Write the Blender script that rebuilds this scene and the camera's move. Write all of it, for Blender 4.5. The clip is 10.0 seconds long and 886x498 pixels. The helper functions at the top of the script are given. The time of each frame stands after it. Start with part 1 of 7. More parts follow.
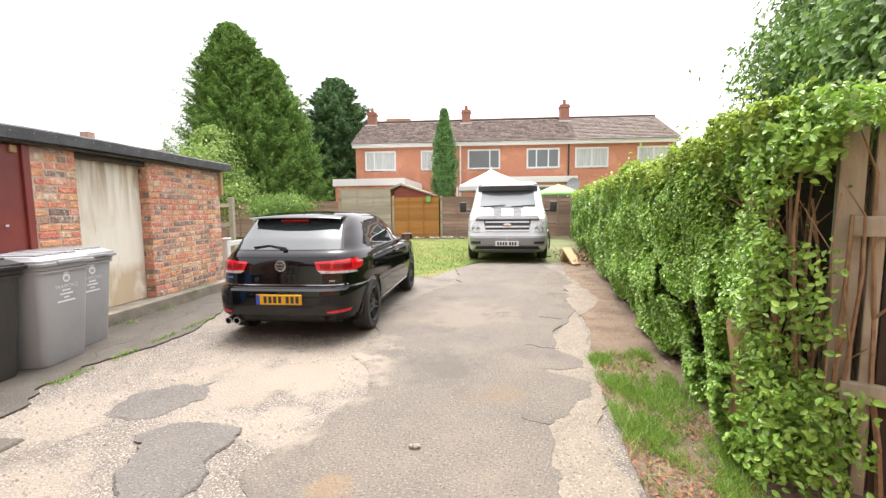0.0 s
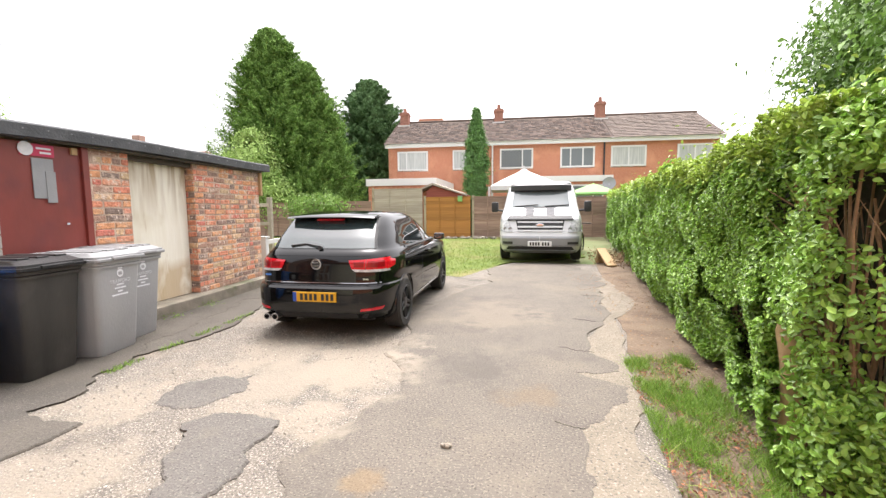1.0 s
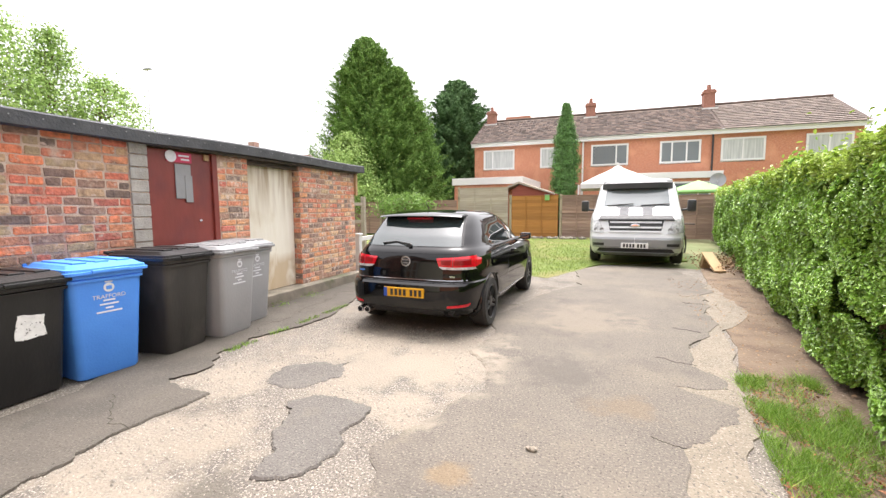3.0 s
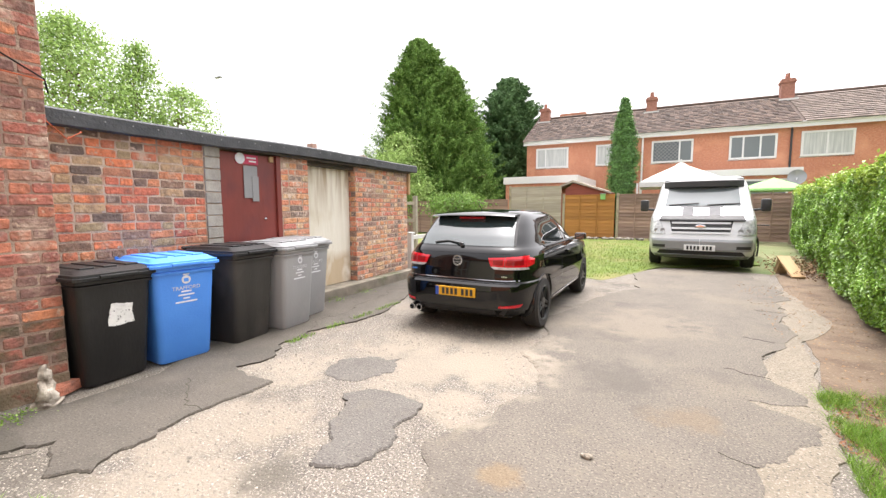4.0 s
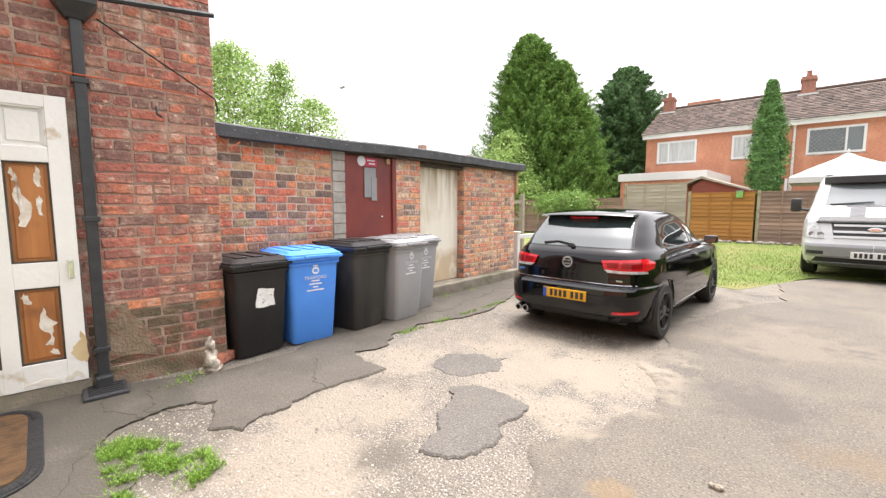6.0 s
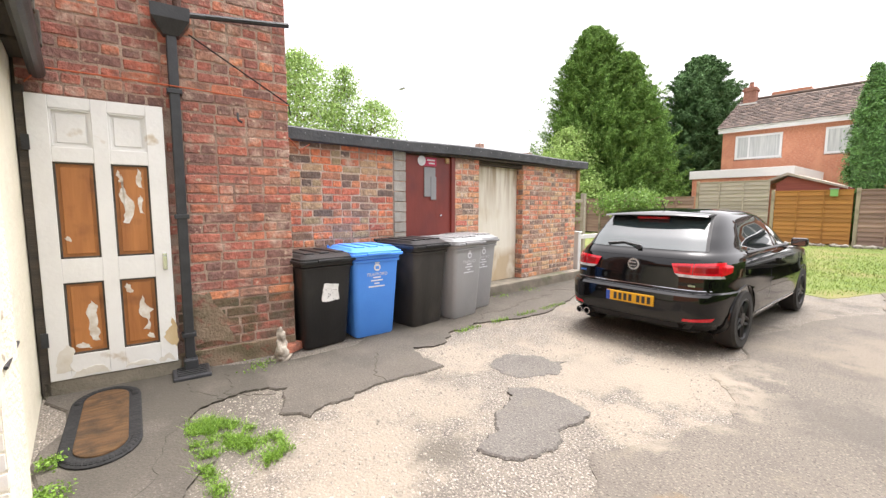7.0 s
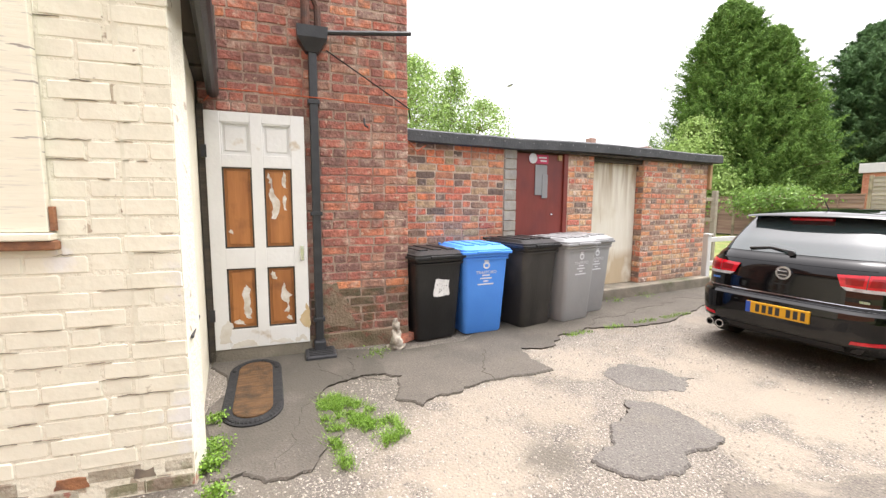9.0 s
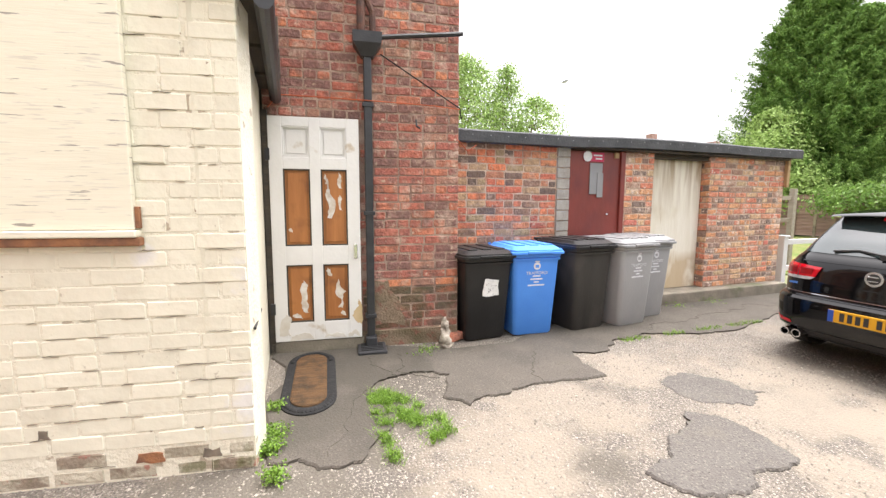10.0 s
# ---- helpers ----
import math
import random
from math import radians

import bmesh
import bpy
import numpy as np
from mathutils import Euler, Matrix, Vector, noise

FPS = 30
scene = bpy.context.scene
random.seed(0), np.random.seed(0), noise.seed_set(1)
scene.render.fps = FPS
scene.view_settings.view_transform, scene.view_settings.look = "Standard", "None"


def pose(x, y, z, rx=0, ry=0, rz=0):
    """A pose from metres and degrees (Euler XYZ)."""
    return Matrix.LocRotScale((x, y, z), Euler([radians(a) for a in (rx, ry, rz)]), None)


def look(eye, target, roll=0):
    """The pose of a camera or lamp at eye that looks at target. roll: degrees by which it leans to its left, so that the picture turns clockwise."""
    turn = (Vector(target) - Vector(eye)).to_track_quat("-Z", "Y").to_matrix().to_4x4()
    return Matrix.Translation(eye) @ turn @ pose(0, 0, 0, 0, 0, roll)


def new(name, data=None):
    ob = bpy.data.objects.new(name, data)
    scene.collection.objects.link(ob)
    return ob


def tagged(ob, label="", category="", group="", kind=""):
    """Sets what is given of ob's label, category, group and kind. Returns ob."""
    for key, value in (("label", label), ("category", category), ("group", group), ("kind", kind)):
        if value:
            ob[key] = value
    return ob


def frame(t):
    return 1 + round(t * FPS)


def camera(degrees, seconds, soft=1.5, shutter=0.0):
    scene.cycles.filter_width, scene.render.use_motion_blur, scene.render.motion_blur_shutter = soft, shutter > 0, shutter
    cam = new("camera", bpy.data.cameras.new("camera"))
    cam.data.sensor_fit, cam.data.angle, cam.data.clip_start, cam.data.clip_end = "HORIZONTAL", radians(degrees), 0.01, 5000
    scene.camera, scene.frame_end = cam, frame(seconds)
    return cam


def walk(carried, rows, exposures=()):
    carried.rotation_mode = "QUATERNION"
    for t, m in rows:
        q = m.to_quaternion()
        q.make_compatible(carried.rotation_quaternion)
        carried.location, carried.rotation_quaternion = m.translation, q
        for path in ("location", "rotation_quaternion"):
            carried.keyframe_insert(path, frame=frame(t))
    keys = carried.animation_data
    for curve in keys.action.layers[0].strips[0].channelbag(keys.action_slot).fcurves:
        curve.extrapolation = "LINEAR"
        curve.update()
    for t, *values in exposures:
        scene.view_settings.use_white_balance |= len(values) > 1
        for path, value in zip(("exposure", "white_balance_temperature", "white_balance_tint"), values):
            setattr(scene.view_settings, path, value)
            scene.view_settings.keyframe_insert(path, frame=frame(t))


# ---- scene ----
cam = camera(93.4, 10.0, soft=1.4)
PATH = [
    (0, (0.0, 0.0, 1.337), (-0.1465, 1.9866, 1.15), -0.6),
    (0.5, (-0.004, -0.0004, 1.338), (-0.2182, 1.98, 1.151), -0.6),
    (1, (-0.0129, -0.0014, 1.338), (-0.3064, 1.9678, 1.151), -0.5),
    (1.5, (-0.0165, -0.0058, 1.341), (-0.3979, 1.9491, 1.153), -0.6),
    (2, (-0.0261, -0.0098, 1.339), (-0.5106, 1.9212, 1.151), -0.5),
    (3.5, (-0.0478, -0.0231, 1.341), (-0.8314, 1.807, 1.151), -0.3),
    (4, (-0.061, -0.0316, 1.343), (-0.9587, 1.7454, 1.151), -0.2),
    (4.5, (-0.0688, -0.0434, 1.347), (-1.0805, 1.6702, 1.153), -0.1),
    (5, (-0.0774, -0.0574, 1.35), (-1.1947, 1.5898, 1.154), -0.1),
    (5.5, (-0.0817, -0.0548, 1.346), (-1.2906, 1.5265, 1.15), -0.1),
    (7, (-0.1052, -0.0895, 1.351), (-1.5997, 1.2235, 1.148), 0.1),
    (7.5, (-0.1131, -0.1004, 1.352), (-1.6834, 1.1212, 1.146), 0.1),
    (8, (-0.1234, -0.1175, 1.354), (-1.7683, 1.0006, 1.145), 0.2),
    (8.5, (-0.1297, -0.1343, 1.357), (-1.835, 0.8891, 1.145), 0.2),
    (9, (-0.1385, -0.1553, 1.359), (-1.9073, 0.7548, 1.144), 0.3),
    (9.5, (-0.1318, -0.1526, 1.359), (-1.9523, 0.6465, 1.143), 0.2),
    (10, (-0.1289, -0.1513, 1.36), (-1.9931, 0.5376, 1.142), 0.2),
]
walk(cam, [(t, look(eye, target, roll)) for t, eye, target, roll in PATH], [(0.0, 1.95, 6600, 14), (10.0, 1.95, 6600, 14)])
CAR_POSE = pose(-1.94, 3.93, 0.012, 0, 0, -2.0) @ Matrix.Scale(0.90, 4)
VAN_POSE = pose(0.82, 10.35, 0.012, 0, 0, -5) @ Matrix.Scale(1.05, 4)

# ---- light: a bright overcast day ----
world = bpy.data.worlds.new("overcast_sky")
scene.world = world
world.use_nodes = True
wn = world.node_tree
sky = wn.nodes.new("ShaderNodeTexSky")
sky.sky_type = "NISHITA"
sky.sun_disc = False
sky.sun_elevation, sky.sun_rotation = radians(73), radians(-5)
sky.air_density, sky.dust_density, sky.ozone_density = 1.0, 6.0, 1.0
pale = wn.nodes.new("ShaderNodeHueSaturation")
pale.inputs["Saturation"].default_value = 0.12
wn.links.new(sky.outputs[0], pale.inputs["Color"])
wn.links.new(pale.outputs[0], wn.nodes["Background"].inputs["Color"])
wn.nodes["Background"].inputs["Strength"].default_value = 0.15
sun = new("sun", bpy.data.lights.new("sun", "SUN"))
sun.data.energy, sun.data.angle, sun.data.color = 0.5, radians(30), (1.0, 0.97, 0.92)
sun.matrix_world = look((-0.5, 5, 17), (0, 0, 0))


# ---- materials ----
def ramp_stops(node, stops):
    node.color_ramp.interpolation = "CONSTANT" if len(stops) > 6 else "LINEAR"
    el = node.color_ramp.elements
    while len(el) > 1:
        el.remove(el[-1])
    el[0].position, el[0].color = stops[0][0], (*stops[0][1], 1)
    for p, c in stops[1:]:
        el.new(p).color = (*c, 1)


def material(name, a, b, rough=0.8, metal=0.0, scale=8.0, detail=6.0, bump=0.15, bump_scale=60.0, vary=0.0, spec=0.5,
             dirt=None, dirt_scale=2.0, dirt_at=(0.5, 0.7), island=False, stretch=(1, 1, 1), coat=0.0, ramp=None, third=None, fourth=None, stain=None, spots=None, glow_through=0.0):
    """Two tones mixed by noise, a second larger scale of dirt, fine relief, and variation from piece to piece."""
    m = bpy.data.materials.new(name)
    m.use_nodes = True
    t = m.node_tree
    N, L = t.nodes.new, t.links.new
    bs = t.nodes["Principled BSDF"]
    co = N("ShaderNodeTexCoord")
    mp = N("ShaderNodeMapping")
    mp.inputs["Scale"].default_value = stretch
    L(co.outputs["Object"], mp.inputs[0])
    where = mp.outputs[0]
    seed = None
    if vary or ramp:
        if island:
            seed = N("ShaderNodeNewGeometry").outputs["Random Per Island"]
        else:
            seed = N("ShaderNodeObjectInfo").outputs["Random"]
        add = N("ShaderNodeVectorMath")
        sc = N("ShaderNodeMath")
        sc.operation = "MULTIPLY"
        sc.inputs[1].default_value = 37.0
        L(seed, sc.inputs[0])
        L(where, add.inputs[0])
        L(sc.outputs[0], add.inputs[1])
        where = add.outputs[0]
    n1 = N("ShaderNodeTexNoise")
    n1.inputs["Scale"].default_value, n1.inputs["Detail"].default_value = scale, detail
    L(where, n1.inputs["Vector"])
    mixc = N("ShaderNodeMix")
    mixc.data_type = "RGBA"
    sharp = N("ShaderNodeMapRange")
    sharp.inputs["From Min"].default_value, sharp.inputs["From Max"].default_value = 0.32, 0.68
    L(n1.outputs["Fac"], sharp.inputs["Value"])
    L(sharp.outputs[0], mixc.inputs["Factor"])
    mixc.inputs["A"].default_value, mixc.inputs["B"].default_value = (*a, 1), (*b, 1)
    col = mixc.outputs["Result"]
    if ramp:
        rp = N("ShaderNodeValToRGB")
        ramp_stops(rp, ramp)
        L(seed, rp.inputs[0])
        mul = N("ShaderNodeMix")
        mul.data_type, mul.blend_type = "RGBA", "MULTIPLY"
        mul.inputs["Factor"].default_value = 1.0
        L(col, mul.inputs["A"])
        L(rp.outputs[0], mul.inputs["B"])
        col = mul.outputs["Result"]
    elif vary:
        hs = N("ShaderNodeHueSaturation")
        mr = N("ShaderNodeMapRange")
        mr.inputs["To Min"].default_value, mr.inputs["To Max"].default_value = 1 - vary, 1 + vary
        L(seed, mr.inputs["Value"])
        L(mr.outputs[0], hs.inputs["Value"])
        L(col, hs.inputs["Color"])
        col = hs.outputs[0]
    if dirt:
        n2 = N("ShaderNodeTexNoise")
        n2.inputs["Scale"].default_value, n2.inputs["Detail"].default_value = dirt_scale, 8
        L(co.outputs["Object"] if not (vary or ramp) else where, n2.inputs["Vector"])
        mr2 = N("ShaderNodeMapRange")
        mr2.inputs["From Min"].default_value, mr2.inputs["From Max"].default_value = dirt_at
        L(n2.outputs["Fac"], mr2.inputs["Value"])
        m2 = N("ShaderNodeMix")
        m2.data_type = "RGBA"
        L(mr2.outputs[0], m2.inputs["Factor"])
        L(col, m2.inputs["A"])
        m2.inputs["B"].default_value = (*dirt, 1)
        col = m2.outputs["Result"]
    for extra in [e for e in (third, fourth) if e]:
        n4 = N("ShaderNodeTexNoise")
        n4.inputs["Scale"].default_value, n4.inputs["Detail"].default_value = extra[1], 5
        L(where, n4.inputs["Vector"])
        mr4 = N("ShaderNodeMapRange")
        mr4.inputs["From Min"].default_value, mr4.inputs["From Max"].default_value = extra[2]
        L(n4.outputs["Fac"], mr4.inputs["Value"])
        m4 = N("ShaderNodeMix")
        m4.data_type = "RGBA"
        L(mr4.outputs[0], m4.inputs["Factor"])
        L(col, m4.inputs["A"])
        m4.inputs["B"].default_value = (*extra[0], 1)
        col = m4.outputs["Result"]
    if stain:
        place = N("ShaderNodeNewGeometry").outputs["Position"]
        for tone, sc_, lo, hi in stain:
            n5 = N("ShaderNodeTexNoise")
            n5.inputs["Scale"].default_value, n5.inputs["Detail"].default_value = sc_, 9
            n5.inputs["Roughness"].default_value = 0.62
            L(place, n5.inputs["Vector"])
            mr5 = N("ShaderNodeMapRange")
            mr5.inputs["From Min"].default_value, mr5.inputs["From Max"].default_value = lo, hi
            mr5.inputs["To Max"].default_value = 0.8
            L(n5.outputs["Fac"], mr5.inputs["Value"])
            m5 = N("ShaderNodeMix")
            m5.data_type = "RGBA"
            L(mr5.outputs[0], m5.inputs["Factor"])
            L(col, m5.inputs["A"])
            m5.inputs["B"].default_value = (*tone, 1)
            col = m5.outputs["Result"]
    if spots:
        place = N("ShaderNodeNewGeometry").outputs["Position"]
        n6 = N("ShaderNodeTexNoise")
        n6.inputs["Scale"].default_value, n6.inputs["Detail"].default_value = 3.0, 10
        n6.inputs["Roughness"].default_value = 0.68
        L(place, n6.inputs["Vector"])
        for tone, x, y, rad, most in spots:
            far = N("ShaderNodeVectorMath")
            far.operation = "DISTANCE"
            far.inputs[1].default_value = (x, y, 0.01)
            L(place, far.inputs[0])
            wob = N("ShaderNodeMath")
            wob.operation = "MULTIPLY_ADD"
            wob.inputs[1].default_value = rad * 4.0
            L(n6.outputs["Fac"], wob.inputs[0])
            L(far.outputs["Value"], wob.inputs[2])
            mr6 = N("ShaderNodeMapRange")
            mr6.inputs["From Min"].default_value, mr6.inputs["From Max"].default_value = rad * 3.15, rad * 2.55
            mr6.inputs["To Max"].default_value = most
            L(wob.outputs[0], mr6.inputs["Value"])
            m6 = N("ShaderNodeMix")
            m6.data_type = "RGBA"
            L(mr6.outputs[0], m6.inputs["Factor"])
            L(col, m6.inputs["A"])
            m6.inputs["B"].default_value = (*tone, 1)
            col = m6.outputs["Result"]
    L(col, bs.inputs["Base Color"])
    if glow_through:
        thin = N("ShaderNodeBsdfTranslucent")
        L(col, thin.inputs["Color"])
        both = N("ShaderNodeMixShader")
        both.inputs["Fac"].default_value = glow_through
        L(bs.outputs[0], both.inputs[1])
        L(thin.outputs[0], both.inputs[2])
        L(both.outputs[0], t.nodes["Material Output"].inputs["Surface"])
    bs.inputs["Roughness"].default_value, bs.inputs["Metallic"].default_value = rough, metal
    bs.inputs["Specular IOR Level"].default_value = spec
    bs.inputs["Coat Weight"].default_value = coat
    bs.inputs["Coat Roughness"].default_value = 0.05
    if bump:
        n3 = N("ShaderNodeTexNoise")
        n3.inputs["Scale"].default_value, n3.inputs["Detail"].default_value = bump_scale, 6
        L(where, n3.inputs["Vector"])
        bp = N("ShaderNodeBump")
        bp.inputs["Strength"].default_value, bp.inputs["Distance"].default_value = bump, 0.02
        L(n3.outputs["Fac"], bp.inputs["Height"])
        L(bp.outputs[0], bs.inputs["Normal"])
    return m


def glass(name, tint, rough=0.02, spec=0.8):
    m = bpy.data.materials.new(name)
    m.use_nodes = True
    bs = m.node_tree.nodes["Principled BSDF"]
    bs.inputs["Base Color"].default_value = (*tint, 1)
    bs.inputs["Roughness"].default_value = rough
    bs.inputs["Specular IOR Level"].default_value = spec
    return m


def water_stained(m):
    """Brown runs from the head of a sheet and a tide mark near its foot, in the sheet's own coordinates."""
    t = m.node_tree
    N, L = t.nodes.new, t.links.new
    bs = t.nodes["Principled BSDF"]
    co = N("ShaderNodeTexCoord").outputs["Object"]
    xyz = N("ShaderNodeSeparateXYZ")
    L(co, xyz.inputs[0])
    col = bs.inputs["Base Color"].links[0].from_socket
    for stretch, scale, lo, hi, z0, z1, tone, most in (((9, 1, 1.1), 1.0, 0.40, 0.62, 1.15, 2.0, (0.30, 0.20, 0.095), 0.85), ((2, 1, 1), 2.2, 0.30, 0.5, 0.72, 0.56, (0.42, 0.29, 0.14), 0.7)):
        mp = N("ShaderNodeMapping")
        mp.inputs["Scale"].default_value = stretch
        L(co, mp.inputs[0])
        nz = N("ShaderNodeTexNoise")
        nz.inputs["Scale"].default_value, nz.inputs["Detail"].default_value, nz.inputs["Distortion"].default_value = scale, 6, 0.6
        L(mp.outputs[0], nz.inputs["Vector"])
        a = N("ShaderNodeMapRange")
        a.inputs["From Min"].default_value, a.inputs["From Max"].default_value = lo, hi
        L(nz.outputs["Fac"], a.inputs["Value"])
        shift = N("ShaderNodeMath")
        shift.operation = "MULTIPLY_ADD"
        shift.inputs[1].default_value = 0.16
        L(nz.outputs["Fac"], shift.inputs[0])
        L(xyz.outputs["Z"], shift.inputs[2])
        g = N("ShaderNodeMapRange")
        g.inputs["From Min"].default_value, g.inputs["From Max"].default_value = z0 + 0.08, z1 + 0.08
        g.inputs["To Max"].default_value = most
        L(shift.outputs[0], g.inputs["Value"])
        k = N("ShaderNodeMath")
        k.operation = "MULTIPLY"
        L(a.outputs[0], k.inputs[0])
        L(g.outputs[0], k.inputs[1])
        mx = N("ShaderNodeMix")
        mx.data_type = "RGBA"
        L(k.outputs[0], mx.inputs["Factor"])
        L(col, mx.inputs["A"])
        mx.inputs["B"].default_value = (*tone, 1)
        col = mx.outputs["Result"]
    L(col, bs.inputs["Base Color"])
    return m


BRICKS = [(0.00, (0.488, 0.167, 0.124)), (0.10, (0.330, 0.157, 0.124)), (0.20, (0.517, 0.187, 0.135)), (0.30, (0.271, 0.148, 0.124)), (0.40, (0.428, 0.162, 0.124)), (0.50, (0.594, 0.221, 0.135)), (0.60, (0.291, 0.153, 0.129)), (0.70, (0.478, 0.251, 0.179)), (0.80, (0.389, 0.157, 0.124)), (0.90, (0.546, 0.177, 0.119)), (0.96, (0.732, 0.289, 0.149))]
SHED_BRICKS = [(0.00, (0.668, 0.231, 0.135)), (0.10, (0.342, 0.210, 0.149)), (0.20, (0.754, 0.309, 0.162)), (0.30, (0.200, 0.146, 0.119)), (0.40, (0.697, 0.210, 0.128)), (0.50, (0.584, 0.393, 0.233)), (0.60, (0.867, 0.280, 0.135)), (0.70, (0.273, 0.181, 0.141)), (0.80, (0.584, 0.266, 0.162)), (0.90, (0.470, 0.350, 0.206)), (0.95, (0.526, 0.167, 0.119))]
M_BRICK = material("old_red_brick", (1.0, 1.0, 1.0), (0.58, 0.57, 0.58), 0.92, scale=22, bump=0.9, bump_scale=38, ramp=BRICKS, dirt=(0.1898, 0.1139, 0.0948), dirt_scale=9.0, dirt_at=(0.5, 0.75), third=((0.5566, 0.4048, 0.3036), 20.0, (0.62, 0.72)), stain=[((0.5500, 0.4070, 0.3190), 5.0, 0.53, 0.68), ((0.1650, 0.1100, 0.0935), 3.2, 0.58, 0.74)])
M_BRICK_MOSSY = material("grimy_mossy_brick", (1.0, 1.0, 1.0), (0.55, 0.55, 0.55), 0.95, scale=18, bump=0.9, bump_scale=38, ramp=BRICKS, dirt=(0.14, 0.10, 0.075), dirt_scale=6.0, dirt_at=(0.42, 0.62), stain=[((0.28, 0.22, 0.16), 6.0, 0.54, 0.66), ((0.085, 0.08, 0.042), 3.5, 0.42, 0.58)])
M_BRICK_SHED = material("orange_red_brick", (1.0, 1.0, 1.0), (0.6, 0.58, 0.58), 0.92, scale=22, bump=0.9, bump_scale=38, ramp=SHED_BRICKS, dirt=(0.18, 0.115, 0.085), dirt_scale=9.0, dirt_at=(0.53, 0.8), third=((0.55, 0.42, 0.33), 20.0, (0.62, 0.72)), stain=[((0.52, 0.40, 0.31), 6.0, 0.57, 0.69), ((0.13, 0.095, 0.075), 2.6, 0.55, 0.74)])
M_BRICK_PIER = material("pale_chipped_orange_brick", (1.0, 1.0, 1.0), (0.62, 0.58, 0.56), 0.92, scale=22, bump=0.9, bump_scale=38, ramp=[(q, tuple(min(0.75, c * 1.25 + 0.025) for c in t)) for q, t in SHED_BRICKS], dirt=(0.24, 0.15, 0.11), dirt_scale=9.0, dirt_at=(0.58, 0.85), third=((0.66, 0.55, 0.46), 18.0, (0.60, 0.68)), stain=[((0.66, 0.52, 0.42), 5.0, 0.54, 0.66)])
M_MORTAR = material("lime_mortar", (0.4675, 0.3553, 0.2805), (0.2805, 0.1963, 0.1543), 0.95, scale=9, bump=0.7, bump_scale=70, dirt=(0.2244, 0.1449, 0.1169), dirt_scale=1.6, dirt_at=(0.46, 0.66), stain=[((0.3179, 0.1309, 0.0935), 7.0, 0.54, 0.66), ((0.1309, 0.0935, 0.0795), 3.2, 0.58, 0.74)])
M_RENDER = material("crumbling_cement_render", (0.2800, 0.2099, 0.1477), (0.1944, 0.1400, 0.0933), 0.95, scale=7, bump=0.8, bump_scale=50, dirt=(0.1245, 0.1011, 0.0583), dirt_scale=4, dirt_at=(0.48, 0.66), stain=[((0.2333, 0.0856, 0.0622), 8.0, 0.56, 0.64)])
M_MORTAR_PALE = material("pale_lime_mortar", (0.6240, 0.4920, 0.3840), (0.4080, 0.3000, 0.2280), 0.95, scale=9, bump=0.7, bump_scale=70, dirt=(0.2880, 0.2040, 0.1560), dirt_scale=1.8, dirt_at=(0.48, 0.68), stain=[((0.4800, 0.2040, 0.1320), 7.0, 0.54, 0.66), ((0.1800, 0.1260, 0.0960), 2.6, 0.55, 0.74)])
M_CREAM = material("cream_painted_brick", (0.76, 0.73, 0.60), (0.71, 0.68, 0.55), 0.6, scale=5, bump=0.2, bump_scale=22, vary=0.03, dirt=(0.57, 0.53, 0.42), dirt_scale=2.5, dirt_at=(0.55, 0.85), third=((0.36, 0.29, 0.21), 13.0, (0.70, 0.72)), stain=[((0.72, 0.71, 0.69), 1.1, 0.55, 0.6), ((0.47, 0.42, 0.32), 11.0, 0.67, 0.7)])
M_CREAM_DIRTY = material("flaking_dirty_cream_brick", (0.56, 0.52, 0.41), (0.44, 0.40, 0.31), 0.8, scale=7, bump=0.7, bump_scale=35, vary=0.05, dirt=(0.3, 0.26, 0.19), dirt_scale=4.0, dirt_at=(0.45, 0.7), stain=[((0.22, 0.17, 0.125), 5.0, 0.50, 0.56), ((0.33, 0.12, 0.085), 9.0, 0.60, 0.64), ((0.15, 0.15, 0.07), 4.0, 0.58, 0.66)])
M_CREAM_JOINT = material("cream_painted_mortar", (0.76, 0.73, 0.60), (0.70, 0.66, 0.53), 0.7, scale=6, bump=0.5, bump_scale=40, third=((0.42, 0.36, 0.27), 7.0, (0.64, 0.66)))
M_PLASTER = material("cream_plaster", (0.68, 0.645, 0.52), (0.63, 0.595, 0.47), 0.7, scale=4, bump=0.35, bump_scale=20, dirt=(0.58, 0.55, 0.43), dirt_scale=3, dirt_at=(0.6, 0.9))
M_BOARD = material("flaking_cream_board", (0.77, 0.74, 0.61), (0.72, 0.69, 0.56), 0.6, scale=3, stretch=(1, 1, 13), bump=0.06, bump_scale=9, third=((0.30, 0.28, 0.24), 5.0, (0.66, 0.675)), fourth=((0.62, 0.59, 0.50), 8.0, (0.60, 0.66)))
M_RUST = material("rusty_brown_timber", (0.36, 0.16, 0.07), (0.16, 0.08, 0.05), 0.85, scale=12, bump=0.4)
M_OLDRUST = material("dark_rusted_iron", (0.13, 0.055, 0.035), (0.06, 0.04, 0.034), 0.8, scale=14, bump=0.4)
